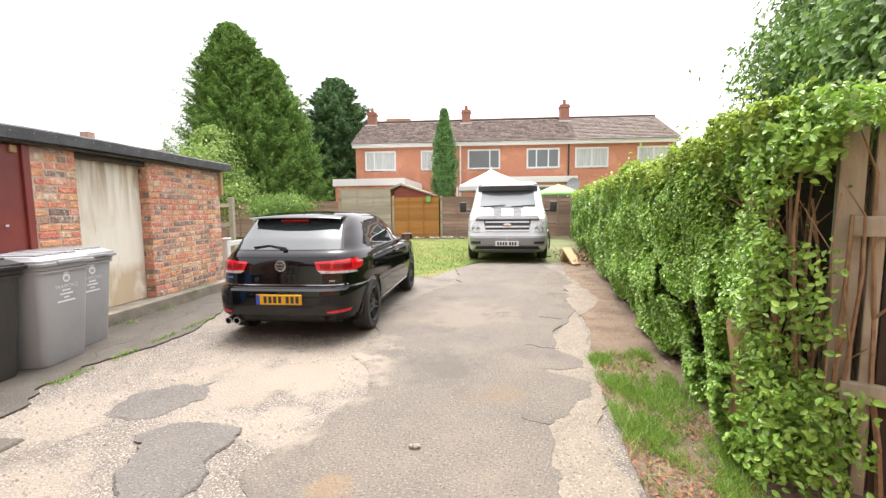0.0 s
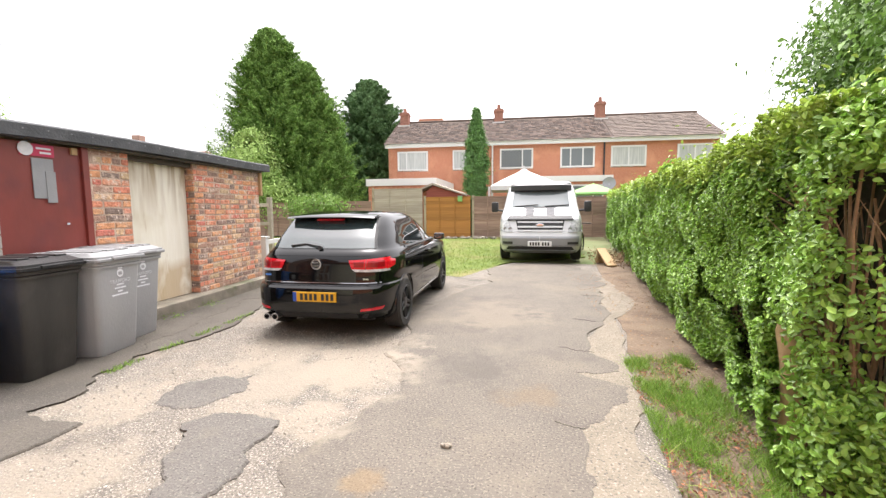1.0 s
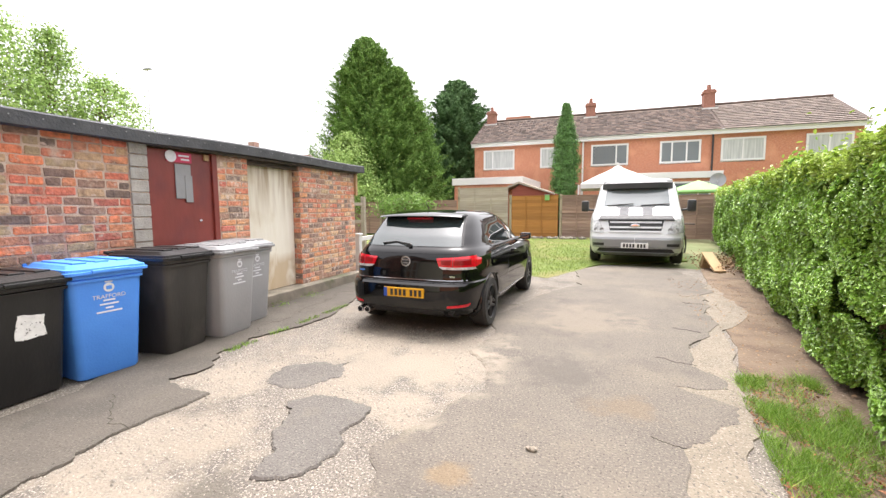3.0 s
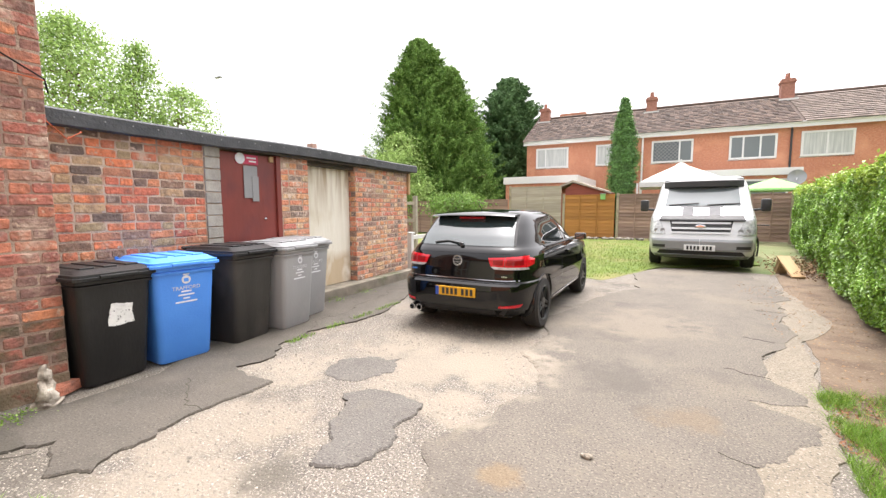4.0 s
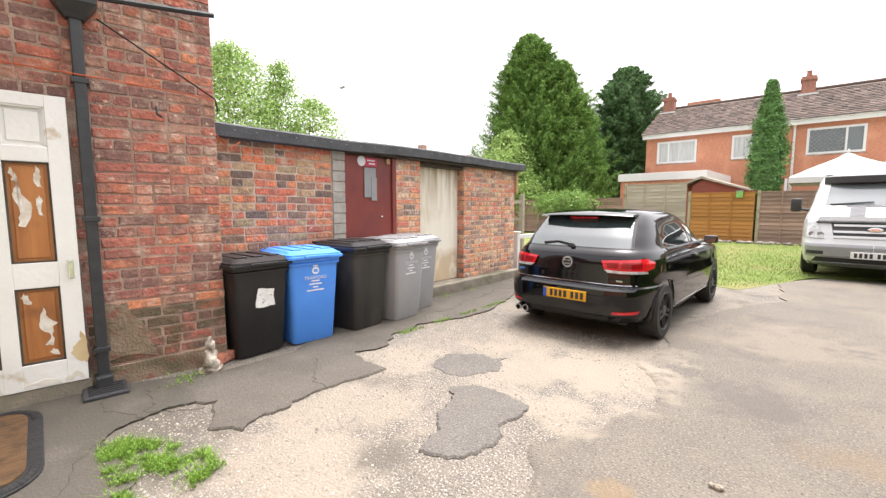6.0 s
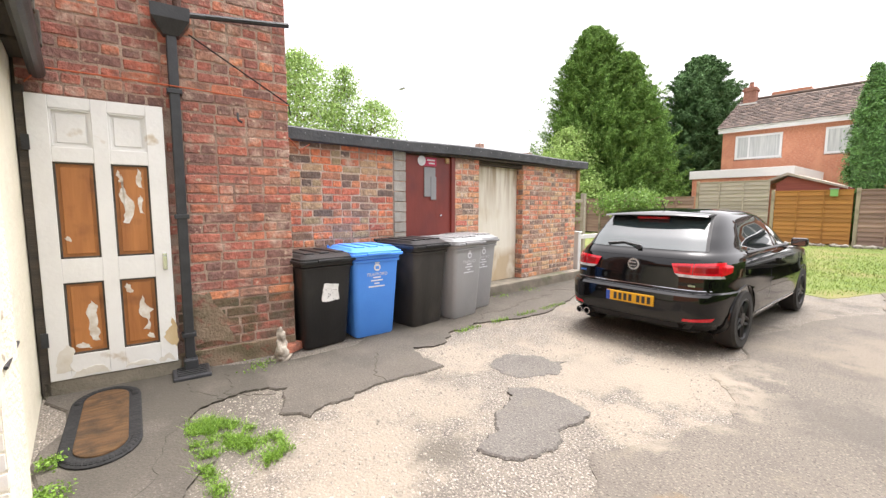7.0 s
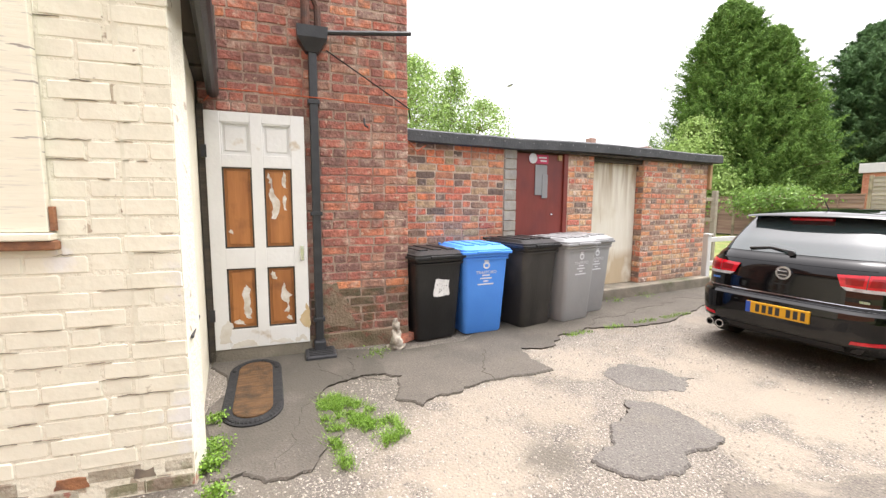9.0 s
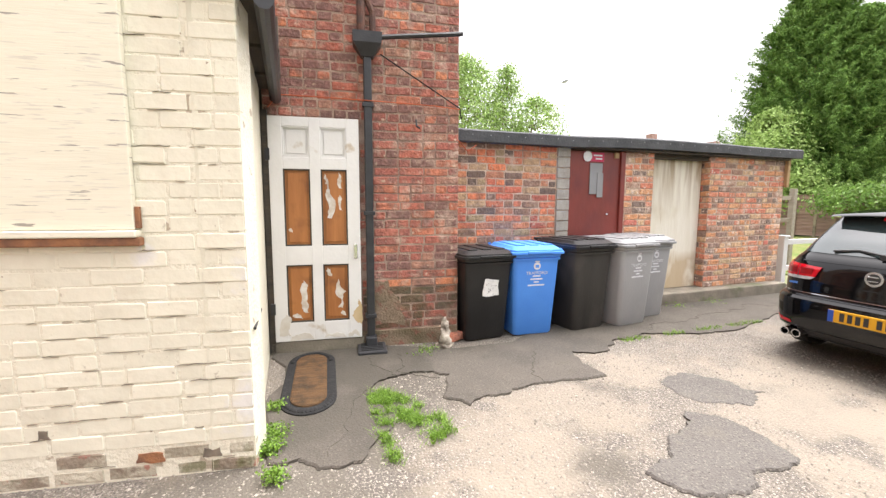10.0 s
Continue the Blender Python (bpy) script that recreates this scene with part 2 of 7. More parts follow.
PALE_SPOTS = [((0.240, 0.206, 0.162), -2.1, 3.65, 0.6, 0.72), ((0.240, 0.206, 0.162), -1.3, 3.75, 0.5, 0.7), ((0.240, 0.206, 0.162), -1.75, 3.1, 0.75, 0.72), ((0.240, 0.206, 0.162), -1.25, 3.3, 0.55, 0.82), ((0.240, 0.206, 0.162), -2.35, 1.5, 0.5, 0.7), ((0.240, 0.206, 0.162), -2, 1, 0.5, 0.7), ((0.240, 0.206, 0.162), -1.5, 0.7, 0.45, 0.82), ((0.240, 0.206, 0.162), -2.75, 2.45, 0.4, 0.82), ((0.240, 0.206, 0.162), -1.2, 2.4, 0.3, 0.82)]
M_YARD = material("worn_gravel_concrete", (0.1758, 0.1532, 0.1256), (0.1256, 0.1105, 0.0937), 0.95, scale=5.0, detail=12, bump=0.7, bump_scale=60, dirt=(0.1004, 0.0887, 0.0753), dirt_scale=1.2, dirt_at=(0.48, 0.66), third=((0.34, 0.305, 0.26), 78.0, (0.55, 0.61)), fourth=((0.0628, 0.0552, 0.0469), 70.0, (0.56, 0.63)), stain=[((0.075, 0.065, 0.053), 1.7, 0.56, 0.68), ((0.2093, 0.1758, 0.1339), 2.0, 0.54, 0.7)], spots=PALE_SPOTS + [((0.080, 0.070, 0.056), -2.95, 0.6, 0.45, 0.8), ((0.10, 0.088, 0.07), -2.5, 0.35, 0.35, 0.75), ((0.10, 0.088, 0.07), -2.1, -0.3, 0.6, 0.8), ((0.105, 0.092, 0.073), -1.4, -0.45, 0.5, 0.7), ((0.09, 0.08, 0.064), -1.75, 1.35, 0.16, 0.85)])
M_TARMAC = material("weathered_tarmac", (0.1312, 0.1137, 0.0931), (0.1034, 0.0899, 0.0747), 0.93, scale=2.2, detail=11, bump=0.5, bump_scale=75, dirt=(0.1590, 0.1328, 0.1018), dirt_scale=0.8, dirt_at=(0.5, 0.75), third=((0.1908, 0.1670, 0.1368), 74.0, (0.55, 0.63)), fourth=((0.0597, 0.0525, 0.0446), 66.0, (0.57, 0.65)), stain=[((0.0795, 0.0699, 0.0597), 1.5, 0.55, 0.72), ((0.1590, 0.1352, 0.1034), 4.0, 0.57, 0.75)], spots=[PALE_SPOTS[1], PALE_SPOTS[3], PALE_SPOTS[6], PALE_SPOTS[8], ((0.1908, 0.1273, 0.0636), -0.7, 1.87, 0.11, 0.5), ((0.1590, 0.1113, 0.0636), 0.2, 2.9, 0.2, 0.4), ((0.0715, 0.0636, 0.0541), -0.3, 3.4, 0.35, 0.6), ((0.1908, 0.1590, 0.1232), -0.1, 5.2, 0.6, 0.5)])
M_ASPHALT = material("grey_asphalt_patch", (0.0968, 0.0875, 0.0774), (0.1161, 0.1060, 0.0944), 0.93, scale=4, detail=11, bump=0.5, bump_scale=80, third=((0.1703, 0.1548, 0.1354), 78.0, (0.56, 0.64)), fourth=((0.0542, 0.0495, 0.0441), 70.0, (0.57, 0.66)), stain=[((0.1471, 0.1277, 0.1006), 3.0, 0.56, 0.8), ((0.0581, 0.0526, 0.0464), 2.3, 0.57, 0.75)])
M_APRON = material("smooth_grey_asphalt", (0.0922, 0.0799, 0.0648), (0.0683, 0.0601, 0.0498), 0.93, scale=2.6, detail=11, bump=0.45, bump_scale=80, dirt=(0.0547, 0.0478, 0.0389), dirt_scale=1.3, dirt_at=(0.5, 0.75), third=((0.1297, 0.1133, 0.0922), 80.0, (0.57, 0.66)), fourth=((0.0423, 0.0375, 0.0315), 72.0, (0.57, 0.67)), stain=[((0.0683, 0.0683, 0.0342), 2.2, 0.6, 0.8), ((0.1159, 0.1003, 0.0785), 1.2, 0.56, 0.8)], spots=[((0.045, 0.040, 0.030), -3.45, 0.35, 0.6, 0.65), ((0.045, 0.042, 0.030), -3.8, 1.3, 0.35, 0.6), ((0.050, 0.044, 0.034), -2.7, 0.1, 0.4, 0.6)])
M_CONCRETE = material("pale_broken_concrete", (0.2138, 0.1822, 0.1386), (0.1584, 0.1346, 0.1030), 0.95, scale=5, detail=11, bump=0.6, bump_scale=70, third=((0.2772, 0.2416, 0.1940), 74.0, (0.55, 0.64)), fourth=((0.0871, 0.0761, 0.0617), 66.0, (0.57, 0.66)), stain=[((0.1188, 0.1030, 0.0792), 2.4, 0.56, 0.75)])
M_SLAB = material("mossy_concrete", (0.2574, 0.2262, 0.1794), (0.156, 0.1404, 0.1092), 0.95, scale=5, detail=9, bump=0.6, bump_scale=50, dirt=(0.1092, 0.117, 0.0624), dirt_scale=3)
M_PEBBLE = material("pale_pebbles", (0.3463, 0.3117, 0.2632), (0.2078, 0.1869, 0.1594), 0.9, vary=0.35, island=True, bump=0.2)
M_SOIL = material("dry_soil", (0.125, 0.086, 0.057), (0.175, 0.128, 0.087), 0.98, scale=3, detail=10, bump=0.8, bump_scale=40, dirt=(0.08, 0.052, 0.034), dirt_scale=2, third=((0.23, 0.185, 0.14), 30.0, (0.62, 0.68)))
M_DIRT = material("dark_crack_dirt", (0.03, 0.026, 0.02), (0.05, 0.045, 0.03), 0.98, scale=20, bump=0.4)
M_LAWN = material("short_lawn", (0.0828, 0.1283, 0.0166), (0.1283, 0.1739, 0.0290), 0.95, scale=2.5, detail=10, bump=0.9, bump_scale=70, dirt=(0.1822, 0.1656, 0.0538), dirt_scale=0.8, dirt_at=(0.46, 0.66))
M_FIELD = material("rough_grass_and_earth", (0.09, 0.13, 0.04), (0.2, 0.19, 0.1), 0.95, scale=0.6, detail=10, bump=0.6, bump_scale=20)
M_GRASS = material("grass_blades", (0.115, 0.23, 0.02), (0.20, 0.335, 0.045), 0.6, glow_through=0.3, vary=0.4, island=True, bump=0)
M_DRYGRASS = material("pale_grass_blades", (0.23, 0.29, 0.05), (0.17, 0.25, 0.045), 0.75, vary=0.4, island=True, bump=0)
M_LEAF = material("privet_leaves", (0.15, 0.305, 0.035), (0.32, 0.49, 0.095), 0.3, glow_through=0.25, vary=0.45, island=True, bump=0, scale=2.5, spec=0.55)
M_LEAF_TOP = material("young_privet_leaves", (0.24, 0.36, 0.045), (0.36, 0.47, 0.09), 0.4, glow_through=0.3, vary=0.35, island=True, bump=0, scale=2)
M_CONIFER = material("conifer_sprays", (0.0775, 0.1688, 0.0350), (0.2125, 0.3375, 0.0813), 0.85, glow_through=0.2, vary=0.4, island=True, bump=0, scale=0.8, spec=0.15)
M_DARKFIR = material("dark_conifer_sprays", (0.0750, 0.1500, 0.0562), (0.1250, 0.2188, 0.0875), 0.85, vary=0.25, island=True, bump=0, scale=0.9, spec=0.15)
M_CYPRESS = material("cypress_sprays", (0.0816, 0.1938, 0.0459), (0.1224, 0.255, 0.0612), 0.75, vary=0.45, island=True, bump=0, scale=1.5)
M_BUSHLEAF = material("bright_bush_leaves", (0.288, 0.4224, 0.1152), (0.384, 0.5184, 0.1728), 0.6, glow_through=0.35, vary=0.25, island=True, bump=0, scale=1, spec=0.25)
M_TREELEAF = material("tree_leaves", (0.12, 0.23, 0.045), (0.22, 0.34, 0.08), 0.55, glow_through=0.35, vary=0.35, island=True, bump=0, scale=1, spec=0.3)
M_TREELEAF_PALE = material("pale_sunlit_tree_leaves", (0.1757, 0.2965, 0.0659), (0.3514, 0.4831, 0.1427), 0.55, glow_through=0.35, vary=0.35, island=True, bump=0, scale=1.2, spec=0.3)
M_BARK = material("brown_bark", (0.2, 0.13, 0.08), (0.12, 0.08, 0.05), 0.95, scale=14, stretch=(1, 1, 0.2), bump=0.8, bump_scale=30)
M_TWIG = material("dry_twigs", (0.3, 0.19, 0.1), (0.2, 0.12, 0.07), 0.9, scale=20, bump=0.3)
M_LITTER = material("red_brown_leaf_litter", (0.26, 0.10, 0.045), (0.15, 0.075, 0.04), 0.85, vary=0.5, island=True, bump=0)
# Near-black colour stands for the shade inside the hedge.
M_INNER_SHADE = material("hedge_inner_shade", (0.04, 0.03, 0.018), (0.025, 0.03, 0.012), 0.95, scale=14, bump=0.9, bump_scale=25)
M_CAR = material("black_car_paint", (0.003, 0.003, 0.0035), (0.004, 0.004, 0.0045), 0.4, spec=0.0, bump=0, coat=1.0)
M_TRIM = material("black_plastic", (0.02, 0.02, 0.021), (0.03, 0.03, 0.031), 0.55, scale=20, bump=0.1, bump_scale=200)
M_TYRE = material("tyre_rubber", (0.018, 0.018, 0.018), (0.035, 0.033, 0.03), 0.9, scale=8, bump=0.2)
M_RIM = material("dark_alloy", (0.035, 0.035, 0.038), (0.05, 0.05, 0.052), 0.35, metal=0.7, bump=0)
M_CHROME = material("chrome", (0.75, 0.75, 0.77), (0.6, 0.6, 0.62), 0.12, metal=1.0, bump=0)
M_CARGLASS = glass("dark_car_glass", (0.012, 0.015, 0.016))
M_REARGLASS = glass("sky_grey_car_glass", (0.035, 0.05, 0.05), 0.02, 0.5)
M_CHIMNEY = material("sooty_chimney_brick", (0.4, 0.19, 0.14), (0.27, 0.13, 0.1), 0.95, scale=9, bump=0.4, bump_scale=25)
M_GRIME = material("grimy_paint_crack", (0.24, 0.2, 0.15), (0.12, 0.1, 0.08), 0.9, scale=14, bump=0)
M_TREELEAF_DARK = material("deep_green_tree_leaves", (0.0862, 0.1782, 0.0345), (0.1725, 0.2875, 0.0633), 0.5, glow_through=0.3, vary=0.35, island=True, bump=0, scale=1, spec=0.3)
M_FARBRICK = material("hazy_far_brick", (0.42, 0.27, 0.23), (0.36, 0.22, 0.19), 0.95, scale=4, bump=0.2)

M_OCHRE = material("ochre_water_stain", (0.44, 0.30, 0.14), (0.62, 0.50, 0.32), 0.7, scale=4, bump=0.1)
for gm, ior in ((M_CARGLASS, 2.5), (M_REARGLASS, 2.12)):
    gm.node_tree.nodes["Principled BSDF"].inputs["IOR"].default_value = ior
M_SCREEN = glass("windscreen_glass", (0.13, 0.15, 0.155), 0.06)
M_REDLAMP = material("red_lamp_lens", (0.62, 0.008, 0.02), (0.42, 0.004, 0.012), 0.1, scale=30, bump=0, coat=0.6, spec=0.4)
M_REDCORE = material("deep_red_lens", (0.2, 0.003, 0.006), (0.28, 0.006, 0.01), 0.15, bump=0)
M_CLEARLAMP = material("clear_lamp_lens", (0.55, 0.56, 0.57), (0.28, 0.285, 0.29), 0.1, scale=18, bump=0, coat=0.9)
M_YELLOW = material("yellow_plate", (0.624, 0.3276, 0.0117), (0.6084, 0.312, 0.0117), 0.35, bump=0)
M_WHITEPLATE = material("white_plate", (0.75, 0.75, 0.74), (0.7, 0.7, 0.69), 0.35, bump=0)
M_BLUEBAND = material("blue_band", (0.02, 0.08, 0.4), (0.02, 0.07, 0.35), 0.4, bump=0)
M_INK = material("black_ink", (0.02, 0.02, 0.02), (0.025, 0.025, 0.025), 0.5, bump=0)
M_VAN = material("pale_silver_van_paint", (0.56, 0.565, 0.57), (0.52, 0.525, 0.53), 0.3, metal=0.1, scale=3, bump=0, coat=0.6)
M_VANGREY = material("silver_grey_paint", (0.2925, 0.3022, 0.312), (0.2535, 0.2632, 0.273), 0.35, metal=0.3, scale=3, bump=0, coat=0.4)
M_STRIPE = material("dark_grey_vinyl", (0.09, 0.09, 0.095), (0.11, 0.11, 0.115), 0.7, scale=6, bump=0)
M_BIN_BLACK = material("black_bin_plastic", (0.0095, 0.0098, 0.0105), (0.015, 0.0152, 0.016), 0.4, scale=5, stretch=(1, 1, 0.3), bump=0.15, bump_scale=60, dirt=(0.024, 0.0235, 0.023), dirt_scale=3, dirt_at=(0.55, 0.85))
M_BIN_WORN = material("dusty_black_bin_plastic", (0.0234, 0.0218, 0.0202), (0.0468, 0.0437, 0.039), 0.65, scale=4, stretch=(1, 1, 0.25), bump=0.15, bump_scale=60, dirt=(0.078, 0.0702, 0.0624), dirt_scale=2.5, dirt_at=(0.5, 0.8))
M_BIN_BLUE = material("blue_bin_plastic", (0.07, 0.27, 0.82), (0.08, 0.3, 0.86), 0.45, scale=4, bump=0.1, bump_scale=60)
M_BIN_GREY = material("grey_bin_plastic", (0.3705, 0.3770, 0.3835), (0.3250, 0.3315, 0.3380), 0.5, scale=3, stretch=(1, 1, 0.4), bump=0.12, bump_scale=60, dirt=(0.4290, 0.4290, 0.4290), dirt_scale=2, dirt_at=(0.55, 0.85))
M_LIDGREY = material("pale_grey_bin_plastic", (0.2567, 0.2608, 0.2650), (0.2153, 0.2194, 0.2236), 0.5, scale=4, bump=0.12, bump_scale=60)
M_PRINT = material("white_print", (0.72, 0.73, 0.75), (0.62, 0.64, 0.67), 0.6, scale=40, bump=0)
M_PAPER = material("torn_white_paper", (0.8, 0.8, 0.78), (0.66, 0.66, 0.64), 0.8, scale=25, bump=0.2, third=((0.1, 0.1, 0.1), 45.0, (0.62, 0.68)))
M_FELT = material("roofing_felt", (0.0459, 0.049, 0.053), (0.0765, 0.0796, 0.0836), 0.85, scale=6, bump=0.4, bump_scale=40)
M_REDDOOR = material("dark_red_paint", (0.2058, 0.0363, 0.0267), (0.1513, 0.029, 0.0217), 0.45, scale=3, stretch=(1, 1, 0.4), bump=0.12, bump_scale=18, dirt=(0.1211, 0.0243, 0.0243), dirt_scale=2)
M_SHEET = material("stained_white_sheet", (0.7706, 0.7417, 0.6453), (0.7128, 0.6742, 0.5587), 0.6, scale=2.5, stretch=(3.5, 3.5, 0.55), bump=0.15, bump_scale=10, dirt=(0.5779, 0.5105, 0.3660), dirt_scale=1.4, dirt_at=(0.56, 0.8), third=((0.3660, 0.2504, 0.1252), 2.2, (0.6, 0.76)))
M_BLOCK = material("weathered_block", (0.42, 0.4, 0.36), (0.3, 0.28, 0.25), 0.95, scale=9, bump=0.5, vary=0.12)
M_WHITEDOOR = material("white_gloss_door_paint", (0.74, 0.735, 0.72), (0.70, 0.69, 0.67), 0.35, scale=4, bump=0.12, bump_scale=30, third=((0.5, 0.42, 0.32), 5.0, (0.66, 0.74)))
M_PLY = material("bare_brown_wood", (0.44, 0.175, 0.05), (0.30, 0.11, 0.03), 0.5, scale=4, stretch=(3, 3, 0.35), bump=0.15, bump_scale=20, dirt=(0.2, 0.075, 0.025), dirt_scale=5, dirt_at=(0.55, 0.75))
M_DOORGRIME = material("grimy_door_paint", (0.58, 0.53, 0.45), (0.68, 0.66, 0.61), 0.6, scale=9, bump=0.1)
M_FLECK = material("white_paint_remnant", (0.7, 0.68, 0.64), (0.5, 0.42, 0.33), 0.6, scale=18, bump=0.2)
M_BLACKPIPE = material("black_gloss_pipe", (0.02, 0.021, 0.024), (0.035, 0.036, 0.04), 0.4, scale=10, bump=0.1)
M_DARKWOOD = material("dark_stained_timber", (0.04, 0.035, 0.03), (0.09, 0.07, 0.05), 0.8, scale=6, stretch=(0.3, 3, 3), bump=0.3)
M_MATFIBRE = material("brown_coir", (0.20, 0.105, 0.04), (0.11, 0.058, 0.024), 1.0, scale=6, stretch=(9, 1, 1), bump=0.9, bump_scale=160, dirt=(0.07, 0.042, 0.02), dirt_scale=9, dirt_at=(0.5, 0.7))
M_RUBBER = material("black_rubber", (0.012, 0.012, 0.0125), (0.022, 0.022, 0.022), 0.8, scale=20, bump=0.3, spec=0.25)
M_STONEWARE = material("weathered_plaster_ornament", (0.55, 0.50, 0.42), (0.10, 0.075, 0.055), 0.85, scale=11, bump=0.4)
M_FENCE_OLD = material("grey_brown_fence_board", (0.24, 0.152, 0.12), (0.336, 0.232, 0.184), 0.9, scale=5, stretch=(0.25, 3, 3), bump=0.4, vary=0.25)
M_FENCE_DARK = material("dark_brown_fence_board", (0.0315, 0.0189, 0.0126), (0.0495, 0.0306, 0.0203), 0.9, scale=5, stretch=(3, 3, 0.25), bump=0.4, vary=0.25)
M_FENCE_GREY = material("silvered_fence_board", (0.324, 0.282, 0.228), (0.42, 0.372, 0.312), 0.9, scale=5, stretch=(0.25, 3, 3), bump=0.4, vary=0.15)
M_FENCE_NEW = material("golden_fence_board", (0.39, 0.1794, 0.0429), (0.3354, 0.1482, 0.0351), 0.8, scale=5, stretch=(0.25, 3, 3), bump=0.3, vary=0.15)
M_POST = material("pale_timber_post", (0.3938, 0.3375, 0.2438), (0.3094, 0.2625, 0.1875), 0.85, scale=5, stretch=(4, 4, 0.3), bump=0.3, dirt=(0.1875, 0.1594, 0.1125), dirt_scale=4)
M_WHITEPAINT = material("white_paint", (0.663, 0.663, 0.646), (0.612, 0.612, 0.595), 0.5, scale=5, bump=0.1)
M_HOUSEWALL = material("red_house_brick", (0.5720, 0.2475, 0.1485), (0.4180, 0.1705, 0.1045), 0.9, scale=9, detail=10, bump=0.4, bump_scale=25, stretch=(1, 1, 3), dirt=(0.6380, 0.3080, 0.1870), dirt_scale=0.9, third=((0.6050, 0.4070, 0.2970), 16.0, (0.58, 0.7)))
M_TILE = material("brown_roof_tile", (0.1318, 0.0892, 0.0697), (0.0723, 0.0544, 0.0467), 0.9, scale=3, vary=0.5, island=True, bump=0.2)
M_TILE_GREY = material("grey_brown_roof_tile", (0.1600, 0.1240, 0.1040), (0.1280, 0.1000, 0.0840), 0.9, scale=3, vary=0.25, island=True, bump=0.2)
M_UPVC = material("white_window_frame", (0.68, 0.68, 0.6715), (0.6545, 0.6545, 0.646), 0.35, bump=0)
M_PANE = glass("house_pane", (0.13, 0.15, 0.155), 0.05)
M_CURTAIN = material("net_curtain", (0.54, 0.555, 0.54), (0.36, 0.375, 0.375), 0.6, scale=3, stretch=(6, 6, 0.3), bump=0)
M_CANVAS = material("white_canvas", (0.663, 0.663, 0.646), (0.612, 0.612, 0.6035), 0.8, scale=3, bump=0.05)
M_GREENCLOTH = material("lime_green_cloth", (0.234, 0.468, 0.156), (0.2028, 0.429, 0.1326), 0.8, scale=3, bump=0.05)
M_SHEDRED = material("red_brown_shed_board", (0.3, 0.09, 0.06), (0.24, 0.07, 0.05), 0.85, scale=5, stretch=(0.3, 3, 3), bump=0.3)
M_SIGNRED = material("dark_red_sign", (0.5, 0.03, 0.09), (0.45, 0.03, 0.08), 0.5, bump=0)
M_PLANK = material("new_softwood", (0.42, 0.28, 0.14), (0.35, 0.231, 0.112), 0.75, scale=5, stretch=(3, 0.3, 3), bump=0.2)
M_ORANGE_WIRE = material("orange_wire", (0.5, 0.1, 0.03), (0.4, 0.08, 0.03), 0.6, bump=0)


# ---- mesh helpers ----
def box(bm, x0, x1, y0, y1, z0, z1, bevel=0.0, m=None):
    r = bmesh.ops.create_cube(bm, size=1.0)["verts"]
    bmesh.ops.scale(bm, vec=(x1 - x0, y1 - y0, z1 - z0), verts=r)
    bmesh.ops.translate(bm, vec=((x0 + x1) / 2, (y0 + y1) / 2, (z0 + z1) / 2), verts=r)
    if bevel:
        out = bmesh.ops.bevel(bm, geom=list({e for v in r for e in v.link_edges}), offset=bevel, segments=2, affect="EDGES", profile=0.5)
        r = list({v for f in out["faces"] for v in f.verts} | {v for v in r if v.is_valid})
    if m is not None:
        bmesh.ops.transform(bm, matrix=m, verts=r)
    return bm


def cyl(bm, p, q, r0, r1=None, seg=12, caps=True):
    p, q = Vector(p), Vector(q)
    d = q - p
    m = Matrix.Translation((p + q) / 2) @ d.to_track_quat("Z", "Y").to_matrix().to_4x4()
    bmesh.ops.create_cone(bm, cap_ends=caps, segments=seg, radius1=r0, radius2=r0 if r1 is None else r1, depth=d.length, matrix=m)
    return bm


def tube(bm, pts, r, seg=8):
    for a, b in zip(pts, pts[1:]):
        cyl(bm, a, b, r, seg=seg)
    return bm


def loft(bm, rings, close=True, cap=(True, True)):
    vs = [[bm.verts.new(p) for p in ring] for ring in rings]
    n = len(vs[0])
    for a, b in zip(vs, vs[1:]):
        for i in range(n if close else n - 1):
            j = (i + 1) % n
            bm.faces.new((a[i], a[j], b[j], b[i]))
    if cap[0]:
        bm.faces.new(list(reversed(vs[0])))
    if cap[1]:
        bm.faces.new(vs[-1])
    return bm


def lathe(bm, prof, axis_m, seg=24, cap=(True, True)):
    """Turns (radius, height) pairs about the local z of axis_m."""
    rings = [[axis_m @ Vector((r * math.cos(2 * math.pi * i / seg), r * math.sin(2 * math.pi * i / seg), h)) for i in range(seg)] for r, h in prof]
    return loft(bm, rings, cap=cap)


def mesh_of(bm, name, mat, smooth=None):
    bmesh.ops.recalc_face_normals(bm, faces=bm.faces)
    me = bpy.data.meshes.new(name)
    bm.to_mesh(me)
    bm.free()
    me.materials.append(mat)
    if smooth:
        me.shade_smooth()
        me.set_sharp_from_angle(angle=radians(smooth))
    return me


def part(name, bm, mat, parent=None, label="", smooth=None, kind=""):
    ob = new(name, mesh_of(bm, name, mat, smooth))
    if parent is not None:
        ob.parent = parent
    return tagged(ob, label, "", "", kind)


def thing(name, label, category, m=None, group="", kind=""):
    ob = new(name)
    ob.empty_display_size = 0.1
    if m is not None:
        ob.matrix_world = m
    return tagged(ob, label, category, group, kind)


def raw(name, verts, faces, mat, parent=None, label="", kind="", smooth=False):
    me = bpy.data.meshes.new(name)
    me.from_pydata(verts, [], faces)
    me.materials.append(mat)
    if smooth:
        me.shade_smooth()
    ob = new(name, me)
    if parent is not None:
        ob.parent = parent
    return tagged(ob, label, "", "", kind)


